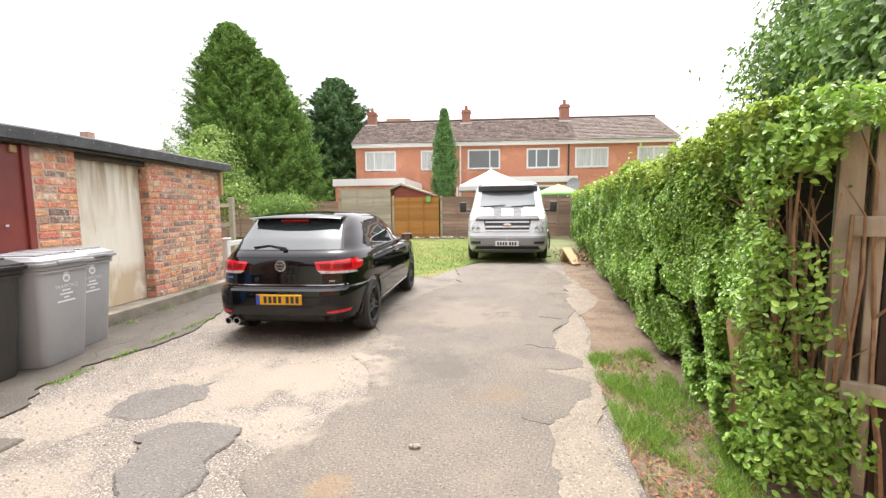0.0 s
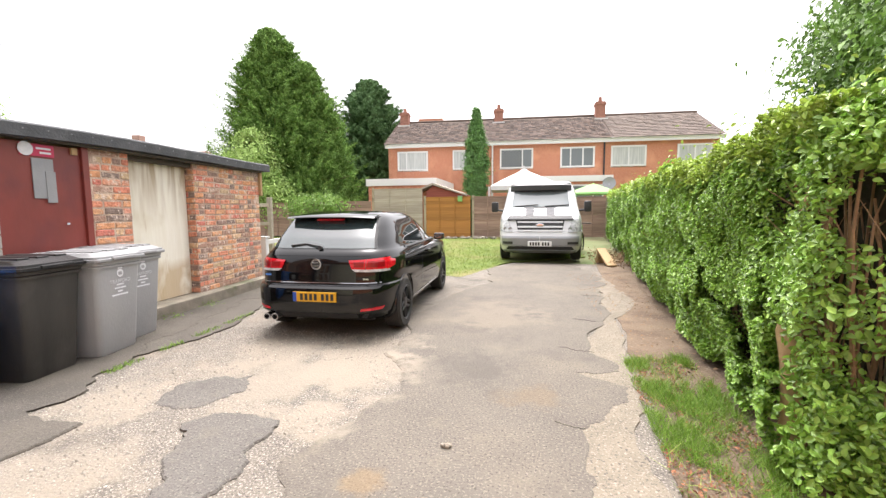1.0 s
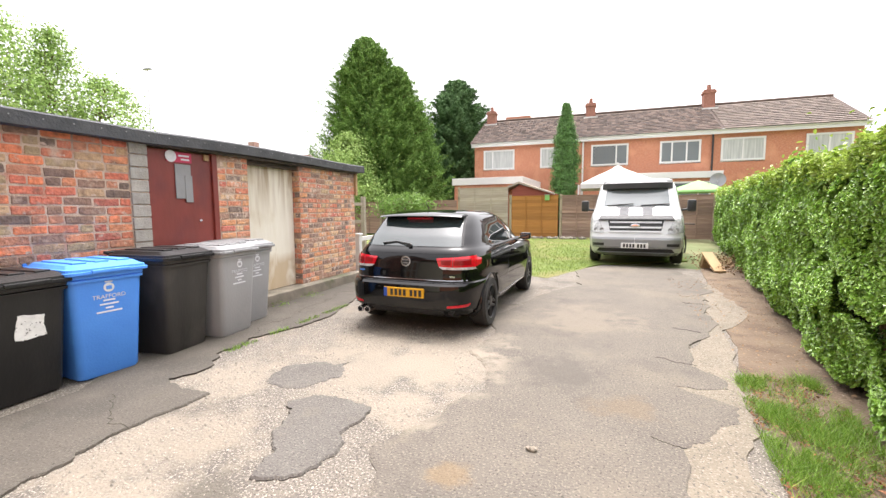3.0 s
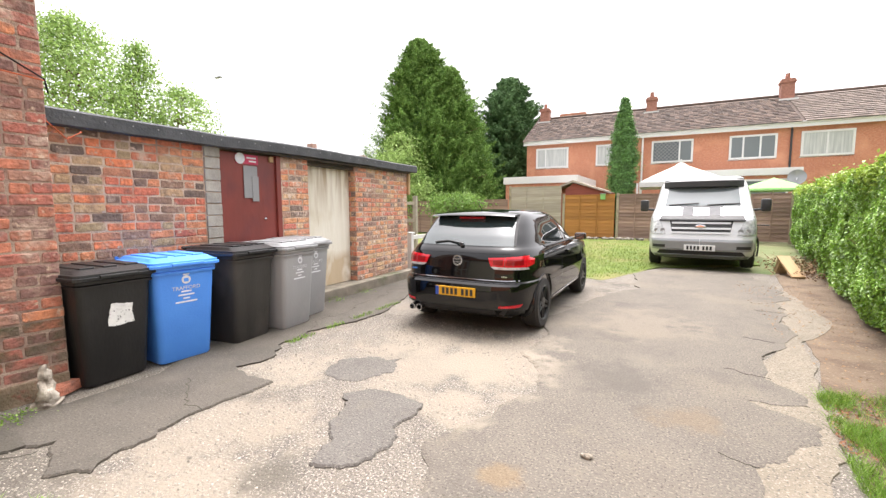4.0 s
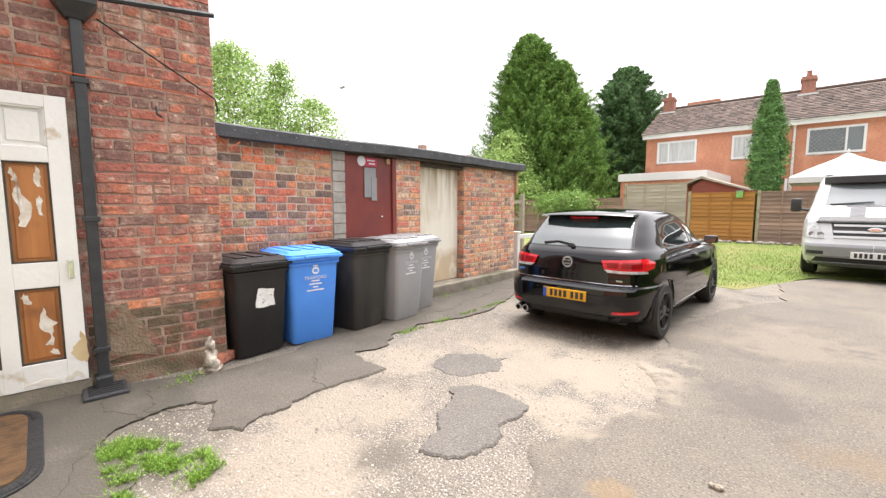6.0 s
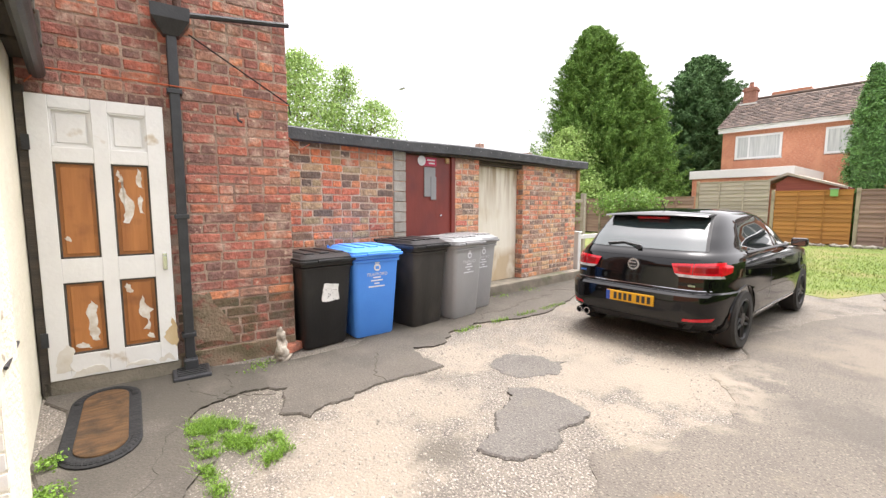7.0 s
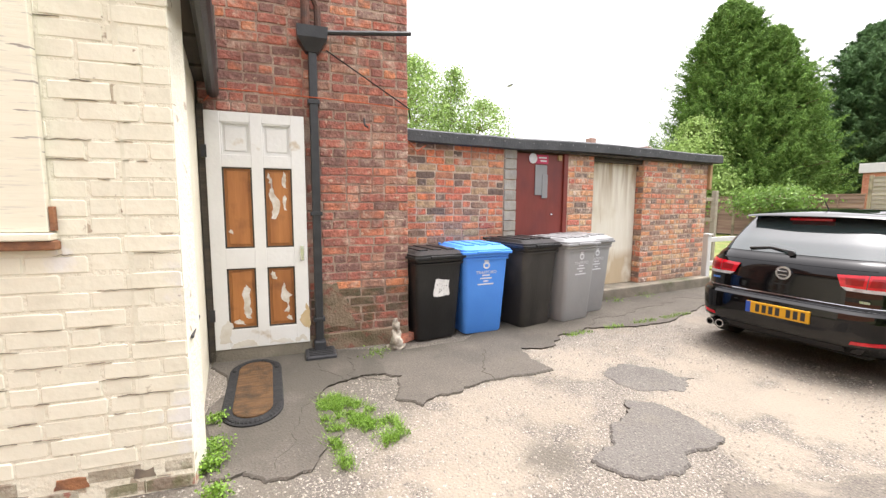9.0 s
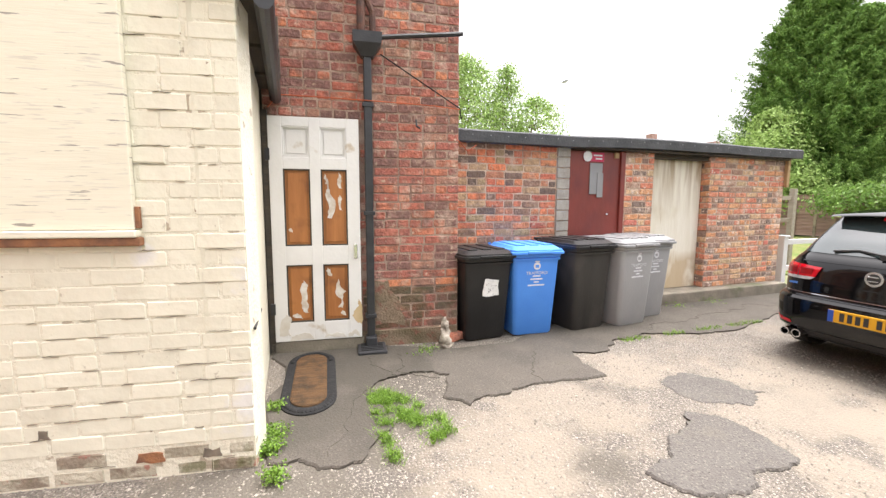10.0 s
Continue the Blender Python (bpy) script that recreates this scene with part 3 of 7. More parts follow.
def lettering(name, text, size, mat, parent, m, depth=0.0008):
    cu = bpy.data.curves.new(name, "FONT")
    cu.body, cu.size, cu.align_x, cu.align_y, cu.extrude = text, size, "CENTER", "CENTER", depth
    tmp = bpy.data.objects.new(name + "_curve", cu)
    me = bpy.data.meshes.new_from_object(tmp)
    bpy.data.objects.remove(tmp)
    me.materials.clear()
    me.materials.append(mat)
    ob = new(name, me)
    ob.parent = parent
    ob.matrix_local = m
    return ob


BX = lambda *a, **k: box(bmesh.new(), *a, **k)


# ---- leaves, laid as one mesh ----
def leaves(name, centres, normals, size, mat, parent, rng, long=1.7, fold=0.25, spread=0.6, kind="stuff", grow=None, rounded=False):
    """One small folded leaf at each centre, turned roughly along the normal given and, if told, pointing the way it grows."""
    n = len(centres)
    nrm = normals + rng.normal(0, spread, (n, 3))
    nrm /= np.linalg.norm(nrm, axis=1)[:, None] + 1e-9
    ref = rng.normal(0, 1, (n, 3))
    a = np.cross(nrm, ref) if grow is None else np.cross(np.cross(nrm, grow + ref * 0.35), nrm)
    a /= np.linalg.norm(a, axis=1)[:, None] + 1e-9
    b = np.cross(nrm, a)
    s = (size * rng.uniform(0.6, 1.3, n))[:, None]
    L, W = s * long * 0.5, s * 0.5
    p0 = centres - a * L
    p1 = centres + b * W + nrm * s * fold - a * L * 0.1
    p2 = centres + a * L
    p3 = centres - b * W + nrm * s * fold - a * L * 0.1
    if rounded:
        side = lambda sg, at, wide: centres + a * L * at + sg * b * W * wide + nrm * s * fold * wide
        droop = p2 - nrm * s * 0.25
        verts = np.stack([p0, side(1, -0.55, 0.72), side(1, 0.05, 1.0), side(1, 0.6, 0.62), droop, side(-1, 0.6, 0.62), side(-1, 0.05, 1.0), side(-1, -0.55, 0.72)], 1).reshape(-1, 3)
        k = np.arange(n) * 8
        faces = np.concatenate([np.stack([k + i, k + j, k + m], 1) for i, j, m in ((0, 1, 2), (0, 2, 3), (0, 3, 4), (0, 4, 5), (0, 5, 6), (0, 6, 7))])
    else:
        verts = np.stack([p0, p1, p2, p3], 1).reshape(-1, 3)
        k = np.arange(n) * 4
        faces = np.concatenate([np.stack([k, k + 1, k + 2], 1), np.stack([k, k + 2, k + 3], 1)])
    me = bpy.data.meshes.new(name)
    me.vertices.add(len(verts))
    me.vertices.foreach_set("co", verts.astype(np.float32).ravel())
    me.loops.add(len(faces) * 3)
    me.loops.foreach_set("vertex_index", faces.astype(np.int32).ravel())
    me.polygons.add(len(faces))
    me.polygons.foreach_set("loop_start", (np.arange(len(faces)) * 3).astype(np.int32))
    me.update(calc_edges=True)
    me.materials.append(mat)
    ob = new(name, me)
    ob.parent = parent
    return tagged(ob, "", "", "", kind)


def blades(name, pts, h, mat, parent, rng, lean=0.5, width=0.006, kind="stuff"):
    n = len(pts)
    ang = rng.uniform(0, 6.283, n)
    hh = h * rng.uniform(0.4, 1.2, n)
    side = np.stack([np.cos(ang), np.sin(ang), np.zeros(n)], 1) * width
    tip = np.stack([rng.normal(0, lean, n) * hh, rng.normal(0, lean, n) * hh, hh], 1)
    verts = np.stack([pts - side, pts + side, pts + tip], 1).reshape(-1, 3)
    k = np.arange(n) * 3
    return raw(name, verts.tolist(), np.stack([k, k + 1, k + 2], 1).tolist(), mat, parent, kind=kind)


# ---- ground, laid in worn layers ----
def jagged(poly, depth, amp, rng):
    """A closed outline with broken edges: each side halved again and again, the middles pushed aside."""
    pts = [np.array(p, float) for p in poly]
    for k in range(depth):
        out = []
        for i, p in enumerate(pts):
            q = pts[(i + 1) % len(pts)]
            d = q - p
            nrm = np.array([-d[1], d[0]])
            out += [p, (p + q) / 2 + nrm * rng.normal(0, amp)]
        pts = out
    return pts


def slab(name, poly, z, thick, mat, label, category, rng, amp=0.13, depth=4, kind="structure", edge=0.006):
    bm = bmesh.new()
    pts = jagged(poly, depth, amp, rng)
    rings = [[(p[0], p[1], z - thick) for p in pts], [(p[0], p[1], z * 0.35) for p in pts]]
    c = sum(pts) / len(pts)
    rings.append([(*(p + (c - p) / (np.linalg.norm(c - p) + 1e-6) * edge), z) for p in pts])
    loft(bm, rings, cap=(False, True))
    ob = new(name, mesh_of(bm, name, mat))
    return tagged(ob, label, category, "", kind)


def in_poly(x, y, poly):
    inside = np.zeros(len(x), bool)
    for (x0, y0), (x1, y1) in zip(poly, poly[1:] + poly[:1]):
        cross = ((y0 > y) != (y1 > y)) & (x < (x1 - x0) * (y - y0) / ((y1 - y0) or 1e-9) + x0)
        inside ^= cross
    return inside


def scatter(poly, n, rng):
    a = np.array(poly)
    lo, hi = a.min(0), a.max(0)
    p = rng.uniform(lo, hi, (n, 2))
    return p[in_poly(p[:, 0], p[:, 1], poly)]


rng = np.random.default_rng(7)
bm = bmesh.new()
bmesh.ops.create_grid(bm, x_segments=2, y_segments=2, size=1500)
ground = new("ground", mesh_of(bm, "ground", M_FIELD))
ground.location.z = -0.03
tagged(ground, "rough grass and earth reaching to the horizon", "ground", "", "structure")
YARD = [(-4.6, -7), (3.0, -7), (2.4, 0.5), (1.6, 2.0), (1.3, 4.5), (2.3, 10.3), (0.2, 10.6), (-1.0, 8.3), (-2.5, 9.0), (-4.6, 9.3)]
slab("yard", YARD, 0.0, 0.05, M_YARD, "worn pale gravelly concrete yard with loose stones", "ground", rng, amp=0.02, depth=3)
LAWN = [(-14, 9.2), (-4.3, 9.0), (-2.2, 8.9), (-0.9, 8.2), (-0.3, 9.6), (0.1, 10.6), (2.2, 12.0), (2.4, 19.9), (-14, 20.4)]
slab("lawn", LAWN, 0.006, 0.05, M_LAWN, "short patchy green lawn behind the yard", "lawn", rng, amp=0.04)
LANE = [(-0.41, 9.3), (-0.9, 6.1), (-1.08, 4.04), (-1.0, 3.5), (-0.78, 2.9), (-0.95, 2.45), (-1.2, 1.95), (-0.95, 1.4), (-1.3, 0.2), (-1.4, -5), (0.6, -5), (0.3, 0.6),
        (0.39, 1.86), (0.46, 2.47), (0.69, 2.77), (0.91, 3.15), (0.57, 3.4), (0.94, 3.46), (0.78, 3.92), (0.96, 4.69), (1.34, 5.5), (1.45, 6.8), (1.79, 8.3), (1.6, 9.9), (0.3, 10.2)]
slab("tarmac_lane", LANE, 0.015, 0.05, M_TARMAC, "weathered brown-grey tarmac lane with broken edges", "road", rng, amp=0.09, edge=0.03)
STRIP = [(0.25, 1.0), (0.7, 1.0), (0.76, 1.88), (0.98, 3.1), (1.1, 3.95), (1.3, 5.2), (1.88, 8.3), (1.7, 8.3), (1.2, 5.3), (0.75, 4.2), (0.7, 3.9), (0.5, 3.2), (0.4, 2.6), (0.3, 1.8)]
slab("concrete_edging", STRIP, 0.01, 0.05, M_CONCRETE, "pale crumbling concrete strip beside the lane", "edging", rng, amp=0.06)
SOIL = [(1.88, 8.5), (2.2, 10.6), (3.2, 11.5), (2.9, 8.0), (2.5, 4.0), (2.3, 0.5), (0.75, 0.5), (0.8, 1.9), (1.05, 3.2), (1.12, 4.0), (1.35, 5.3)]
slab("soil_bed", SOIL, 0.006, 0.05, M_SOIL, "bare dry brown soil along the hedge foot", "soil", rng, amp=0.02)
APRON = [(-4.5, -0.3), (-2.35, -0.3), (-2.22, -0.06), (-2.2, 0.16), (-2.45, 0.37), (-3.05, 0.35), (-3.2, 0.6), (-3.2, 0.9), (-3.1, 1.0), (-2.88, 0.9), (-2.76, 0.82), (-2.58, 0.95),
         (-2.66, 1.08), (-2.64, 1.25), (-2.71, 1.62), (-2.66, 1.95), (-2.66, 2.17), (-3.2, 2.25), (-3.35, 2.92), (-3.3, 3.56), (-3.26, 4.75), (-3.3, 6.5), (-3.4, 8.6), (-4.5, 8.6)]
slab("asphalt_apron", APRON, 0.016, 0.06, M_APRON, "grey asphalt apron with a cracked edge along the walls", "pavement", rng, amp=0.1, edge=0.012)
PATCH_A = [(-2.44, 2.49), (-2.52, 2.78), (-2.26, 3.0), (-2.04, 3.06), (-1.96, 2.83), (-2.04, 2.56), (-2.24, 2.43)]
slab("asphalt_patch", PATCH_A, 0.006, 0.05, M_ASPHALT, "small grey asphalt patch in the pale yard", "patch", rng, amp=0.11, depth=5, edge=0.02)
PATCH_B = [(-1.93, 2.36), (-1.62, 2.42), (-1.4, 2.18), (-1.34, 1.85), (-1.46, 1.55), (-1.63, 1.5), (-1.74, 1.78), (-1.87, 2.04), (-2.03, 2.25)]
slab("asphalt_patch", PATCH_B, 0.016, 0.05, M_ASPHALT, "larger grey asphalt patch broken at one corner", "patch", rng, amp=0.11, depth=5, edge=0.012)
for k, line_ in enumerate((((-3.66, 0.72), (-3.3, 0.62), (-3.05, 0.9)), ((-4.0, 0.35), (-3.5, 0.45), (-3.2, 0.6)), ((-2.3, 0.0), (-2.9, 0.22), (-3.05, 0.35)), ((-3.35, 2.92), (-3.6, 3.6), (-3.72, 4.6), (-3.9, 5.6), (-3.3, 6.4)), ((-3.3, 1.9), (-2.7, 1.62)), ((0.47, 2.5), (0.3, 2.57)), ((0.8, 3.9), (0.5, 4.02)), ((1.05, 5.0), (0.8, 5.1)), ((1.42, 6.5), (1.15, 6.58)))):
    pts_ = [np.array(q, float) for q in line_]
    for _ in range(4):
        pts_ = [q for a, b in zip(pts_, pts_[1:]) for q in (a, (a + b) / 2 + np.array((-(b - a)[1], (b - a)[0])) * rng.normal(0, 0.12))] + [pts_[-1]]
    tagged(new("crack", mesh_of(loft(bmesh.new(), [[(q[0] - w_, q[1], 0.0155), (q[0], q[1] + w_, 0.0185), (q[0] + w_, q[1], 0.0155)] for q, w_ in [(q, 0.0015 + 0.004 * rng.random()) for q in pts_]]), "crack", M_DIRT)), "crack in the worn surface filled with dark dirt", "crack", "", "structure")
PALE = [(-2.4, 3.3), (-1.2, 3.5), (-1.05, 2.9), (-1.3, 2.6), (-1.9, 2.6), (-1.9, 2.9)]

# loose stones on the worn surface
STONY = [(-4.4, -1.5), (-0.9, -1.5), (-0.9, 4.2), (-3.2, 4.4)]
pp = scatter(STONY, 32000, rng)
keep = ~(in_poly(pp[:, 0], pp[:, 1], APRON) | in_poly(pp[:, 0], pp[:, 1], PATCH_A) | in_poly(pp[:, 0], pp[:, 1], PATCH_B) | in_poly(pp[:, 0], pp[:, 1], LANE) | in_poly(pp[:, 0], pp[:, 1], PALE))
pp = pp[keep]
oct_v = np.array([(1, 0, 0), (0, 1, 0), (-1, 0, 0), (0, -1, 0), (0, 0, 0.7), (0, 0, -0.5)])
oct_f = np.array([(0, 1, 4), (1, 2, 4), (2, 3, 4), (3, 0, 4), (1, 0, 5), (2, 1, 5), (3, 2, 5), (0, 3, 5)])
sz = np.minimum(rng.gamma(2.0, 0.0017, len(pp)) + 0.002, 0.011)
verts = (oct_v[None] * (sz[:, None] * rng.uniform(0.6, 1.3, (len(pp), 3)))[:, None, :] + np.stack([pp[:, 0], pp[:, 1], sz * 0.2], 1)[:, None, :]).reshape(-1, 3)
faces = (oct_f[None] + (np.arange(len(pp)) * 6)[:, None, None]).reshape(-1, 3)
st = raw("gravel", verts.tolist(), faces.tolist(), M_PEBBLE, kind="stuff")
tagged(st, "loose pale stones scattered over the worn yard", "gravel")
bm = bmesh.new()
bmesh.ops.create_icosphere(bm, subdivisions=2, radius=0.034, matrix=Matrix.Translation((-0.33, 2.2, 0.022)) @ Matrix.Diagonal((1, 0.7, 0.45, 1)))
for v in bm.verts:
    v.co += noise.noise_vector(v.co * 30) * 0.008
tagged(new("stone", mesh_of(bm, "stone", M_CONCRETE, 40)), "single pale stone lying on the tarmac", "stone")


# ---- brick walls ----
def brick_mesh(name, length, h, d, seed, mat, soft=0.006, rag=0.005):
    """A worn brick: an outline with chipped corners and uneven edges, rounded towards its face."""
    r = random.Random(seed)
    j = lambda k=1.0: r.uniform(-rag, rag) * k
    c = [r.uniform(0.003, 0.013) for _ in range(4)]
    m0, m1 = length * r.uniform(0.3, 0.7), length * r.uniform(0.3, 0.7)
    out = [(c[0], j(0.6)), (m0, j()), (length - c[1], j(0.6)), (length + j(0.6), c[1]), (length + j(0.6), h - c[2]), (length - c[2], h + j(0.6)), (m1, h + j()), (c[3], h + j(0.6)), (j(0.6), h - c[3]), (j(0.6), c[0])]
    inset = lambda u, k: min(max(u, soft), k - soft)
    tilt = r.uniform(-0.002, 0.002)
    rings = [[(u, -d, z) for u, z in out], [(u, -soft * 0.9, z) for u, z in out], [(inset(u, length), tilt * (u / length - 0.5), inset(z, h)) for u, z in out]]
    return mesh_of(loft(bmesh.new(), rings, cap=(False, True)), name, mat)


STRETCH, HEAD, COURSE, JOINT = 0.221, 0.105, 0.081, 0.012


def brick_set(mat, joint=JOINT, soft=0.006):
    return {w: [brick_mesh("brick", w, COURSE - joint, 0.05, 10 * i + int(w * 1000), mat, soft) for i in range(7)] for w in (STRETCH, HEAD, 0.16)}


def lay(wall, bricks, u0, u1, z0, z1, skip=(), depth=0.005, seed=1, header_every=4, joint=JOINT, rough=0.003, wave=0.006, loose=0.16):
    """Bricks in courses on the wall's local x-z face (y outward is -y of the wall, so bricks sit proud towards +y)."""
    r = random.Random(seed)
    z, row = z0, 0
    while z + COURSE * 0.6 < z1:
        u = u0
        head = row % header_every == header_every - 1
        if row % 2:
            u -= 0.117 + r.uniform(-0.02, 0.02)
        while u < u1 - 0.02:
            w = HEAD if (head and r.random() < 0.8) or r.random() < loose else STRETCH
            a, b = max(u, u0), min(u + w, u1)
            u += w + joint
            if b - a < 0.035:
                continue
            if any(s[0] < (a + b) / 2 < s[1] and s[2] < z + 0.03 < s[3] for s in skip):
                continue
            base = STRETCH if b - a > 0.19 else 0.16 if b - a > 0.13 else HEAD
            ob = new("brick", r.choice(bricks[base]))
            ob.parent = wall
            ob.matrix_local = Matrix.Translation((a + r.uniform(-0.003, 0.003), depth + r.uniform(-1, 1) * rough, z + wave * math.sin(a * 2.3 + z * 1.7) + r.uniform(-0.003, 0.003))) @ pose(0, 0, 0, 0, r.uniform(-0.8, 0.8), 0) @ Matrix.Diagonal(((b - a) / base, 1, min(1, (z1 - z) / COURSE), 1))
        z += COURSE
        row += 1


def wall_frame(p, q):
    """Local x from p (far end) to q (near end) along the wall, y outward, z up."""
    d = Vector((q[0] - p[0], q[1] - p[1], 0)).normalized()
    m = Matrix((d, Vector((-d.y, d.x, 0)), (0, 0, 1))).transposed().to_4x4()
    return Matrix.Translation((p[0], p[1], 0)) @ m, math.hypot(q[0] - p[0], q[1] - p[1])


RED, ORANGE, CHIPPED, CREAMS = brick_set(M_BRICK), brick_set(M_BRICK_SHED), brick_set(M_BRICK_PIER, 0.014, 0.008), brick_set(M_CREAM, 0.006, 0.0055)


def wall(name, p, q, height, thick, label, mat=M_MORTAR, holes=()):
    """A wall of that thickness behind its face, with openings (u0, u1, z0, z1) right through."""
    m, length = wall_frame(p, q)
    us = sorted({0.0, length, *[h[0] for h in holes], *[h[1] for h in holes]})
    bm = bmesh.new()
    for a, b in zip(us, us[1:]):
        spans = sorted([(h[2], h[3]) for h in holes if h[0] <= a + 1e-6 and h[1] >= b - 1e-6])
        z = -0.1
        for s0, s1 in spans + [(height, height)]:
            if s0 - z > 0.005:
                box(bm, a, b, -thick, 0, z, s0)
            z = max(z, s1)
    ob = new(name, mesh_of(bm, name, mat))
    ob.matrix_world = m
    return tagged(ob, label, "wall", "", "structure"), length


# the tall house corner with the back door, and its painted outbuilding
T_FAR, T_NEAR = (-3.889, 1.39), (-4.103, -0.33)
tower, tl = wall("wall_house", T_FAR, T_NEAR, 3.6, 0.3, "tall old red brick house wall with pale lime mortar")
DOOR_A, DOOR_B = tl - 0.80, tl - 0.045
lay(tower, brick_set(M_BRICK_MOSSY), 0.0, tl, 0.16, 0.16 + 5 * COURSE, skip=[(DOOR_A - 0.02, tl + 1, 0.0, 2.09)], seed=31)
lay(tower, RED, 0.0, tl, 0.16 + 5 * COURSE, 3.5, skip=[(DOOR_A - 0.02, tl + 1, 0.0, 2.09)], seed=3)
# Added dark filler: blocks the sky slit between this wall and the return wall.
part("corner_post", BX(tl - 0.004, tl + 0.035, -0.3, -0.02, 0.0, 3.55), M_DARKWOOD, tower, "dark filler strip added to close a slit of sky at the wall corner")
part("coping", BX(-0.03, tl, -0.32, 0.035, 3.6, 3.66, 0.006), M_SLAB, tower, "grey stone coping")
part("plinth", BX(0.0, DOOR_A, 0.0, 0.02, -0.05, 0.155, 0.008), M_RENDER, tower, "rough rendered foot of the wall")
part("doorstep", BX(DOOR_A - 0.02, tl, 0.0, 0.06, -0.05, 0.115, 0.01), M_SLAB, tower, "worn concrete doorstep")
bm = bmesh.new()
out = jagged([(0.52, 0.18), (0.86, 0.2), (0.86, 0.62), (0.68, 0.63), (0.56, 0.42)], 3, 0.08, rng)
loft(bm, [[(p[0], 0.002, p[1]) for p in out], [(p[0], 0.013, p[1]) for p in out]])
part("render_patch", bm, M_RENDER, tower, "patch of crumbling cement render")
bm = bmesh.new()
tube(bm, [(0.41, 0.02, 2.12), (0.41, 0.05, 2.06), (0.38, 0.06, 2.04)], 0.009, 6)
part("hook", bm, M_BLACKPIPE, tower, "rusty iron bracket")

# six-panel back door, white, four panels stripped to the wood
back_door = thing("door_1", "white six-panel back door with stripped brown lower panels", "door", tower.matrix_world @ Matrix.Translation((DOOR_A, 0.03, 0.12)), kind="structure")
DW, DH = DOOR_B - DOOR_A, 1.97
rails = [(0, 0.13), (0.17, 0.69), (0.86, 1.53), (1.63, 1.89)]
frame_bm = bmesh.new()
for a, b in ((0.0, 0.11), (DW / 2 - 0.045, DW / 2 + 0.045), (DW - 0.11, DW)):
    box(frame_bm, a, b, 0.0, 0.042, 0.0, DH, 0.003)
for z0, z1 in ((0.0, 0.17), (0.69, 0.86), (1.53, 1.63), (1.89, DH)):
    for a, b in ((0.11, DW / 2 - 0.045), (DW / 2 + 0.045, DW - 0.11)):
        box(frame_bm, a, b, 0.0, 0.04, z0, z1, 0.003)
part("door_frame", frame_bm, M_WHITEDOOR, back_door, "chipped white paint")
for z0, z1, mat, lab in ((0.17, 0.69, M_PLY, "stripped brown wood panel with flecks of white"), (0.86, 1.53, M_PLY, "stripped brown wood panel with flecks of white"), (1.63, 1.89, M_WHITEDOOR, "white panel")):
    for a, b in ((0.11, DW / 2 - 0.045), (DW / 2 + 0.045, DW - 0.11)):
        bm = BX(a, b, 0.008, 0.016, z0, z1)
        box(bm, a + 0.03, b - 0.03, 0.014, 0.024, z0 + 0.03, z1 - 0.03, 0.006)
        part("panel", bm, mat, back_door, lab)
        bm = bmesh.new()
        for x0, x1, s0, s1 in ((a, b, z0, z0 + 0.012), (a, b, z1 - 0.012, z1), (a, a + 0.012, z0, z1), (b - 0.012, b, z0, z1)):
            box(bm, x0, x1, 0.014, 0.034, s0, s1)
        part("moulding", bm, M_DARKWOOD if mat is M_PLY else M_WHITEDOOR, back_door)
# flecks of old paint left on the stripped panels: place across, height, width, length
FLECKS = ((0.25, 1.10, 0.05, 0.36), (0.15, 1.36, 0.04, 0.15), (0.15, 1.17, 0.04, 0.14), (0.17, 0.28, 0.06, 0.28), (0.26, 0.58, 0.05, 0.08), (0.14, 0.21, 0.05, 0.05), (0.47, 0.25, 0.06, 0.30), (0.52, 0.20, 0.09, 0.05), (0.58, 0.98, 0.04, 0.04), (0.28, 1.40, 0.03, 0.09))
for fx, fz, fw, fh in FLECKS:
    o_ = jagged([(fx * DW / 0.755, fz), (fx * DW / 0.755 + fw * 0.7, fz + 0.01), (fx * DW / 0.755 + fw, fz + fh * 0.6), (fx * DW / 0.755 + fw * 0.6, fz + fh), (fx * DW / 0.755 + fw * 0.2, fz + fh * 0.7)], 3, 0.12, np.random.default_rng(int(fz * 1000)))
    part("paint_fleck", loft(bmesh.new(), [[(q[0], 0.022, q[1]) for q in o_], [(q[0], 0.0255, q[1]) for q in o_]]), M_FLECK, back_door, "white paint left on the bare wood")
o_ = jagged([(0.005, 0.12), (0.04, 0.14), (0.045, 0.28), (0.03, 0.36), (0.005, 0.32)], 3, 0.12, np.random.default_rng(3))
part("bare_patch", loft(bmesh.new(), [[(q[0], 0.038, q[1]) for q in o_], [(q[0], 0.0435, q[1]) for q in o_]]), M_OCHRE, back_door, "ochre patch of bare wood")
for k, (gx, gz, gw, gh) in enumerate(((0.14, 0.01, 0.2, 0.05), (0.42, 0.005, 0.22, 0.07), (0.62, 0.05, 0.1, 0.2), (0.02, 0.01, 0.1, 0.07))):
    o_ = jagged([(gx, gz), (gx + gw, gz + 0.005), (gx + gw * 0.9, gz + gh * 0.6), (gx + gw * 0.4, gz + gh), (gx + gw * 0.1, gz + gh * 0.5)], 3, 0.12, np.random.default_rng(k))
    part("grime_patch", loft(bmesh.new(), [[(q[0], 0.038, q[1]) for q in o_], [(q[0], 0.0428 + 0.0004 * k, q[1]) for q in o_]]), M_DOORGRIME, back_door, "grey-brown grime on the bottom rail")
lk = part("lock", BX(0.03, 0.06, 0.042, 0.055, 0.74, 0.87, 0.003), M_CHROME, back_door, "brass and steel rim lock")
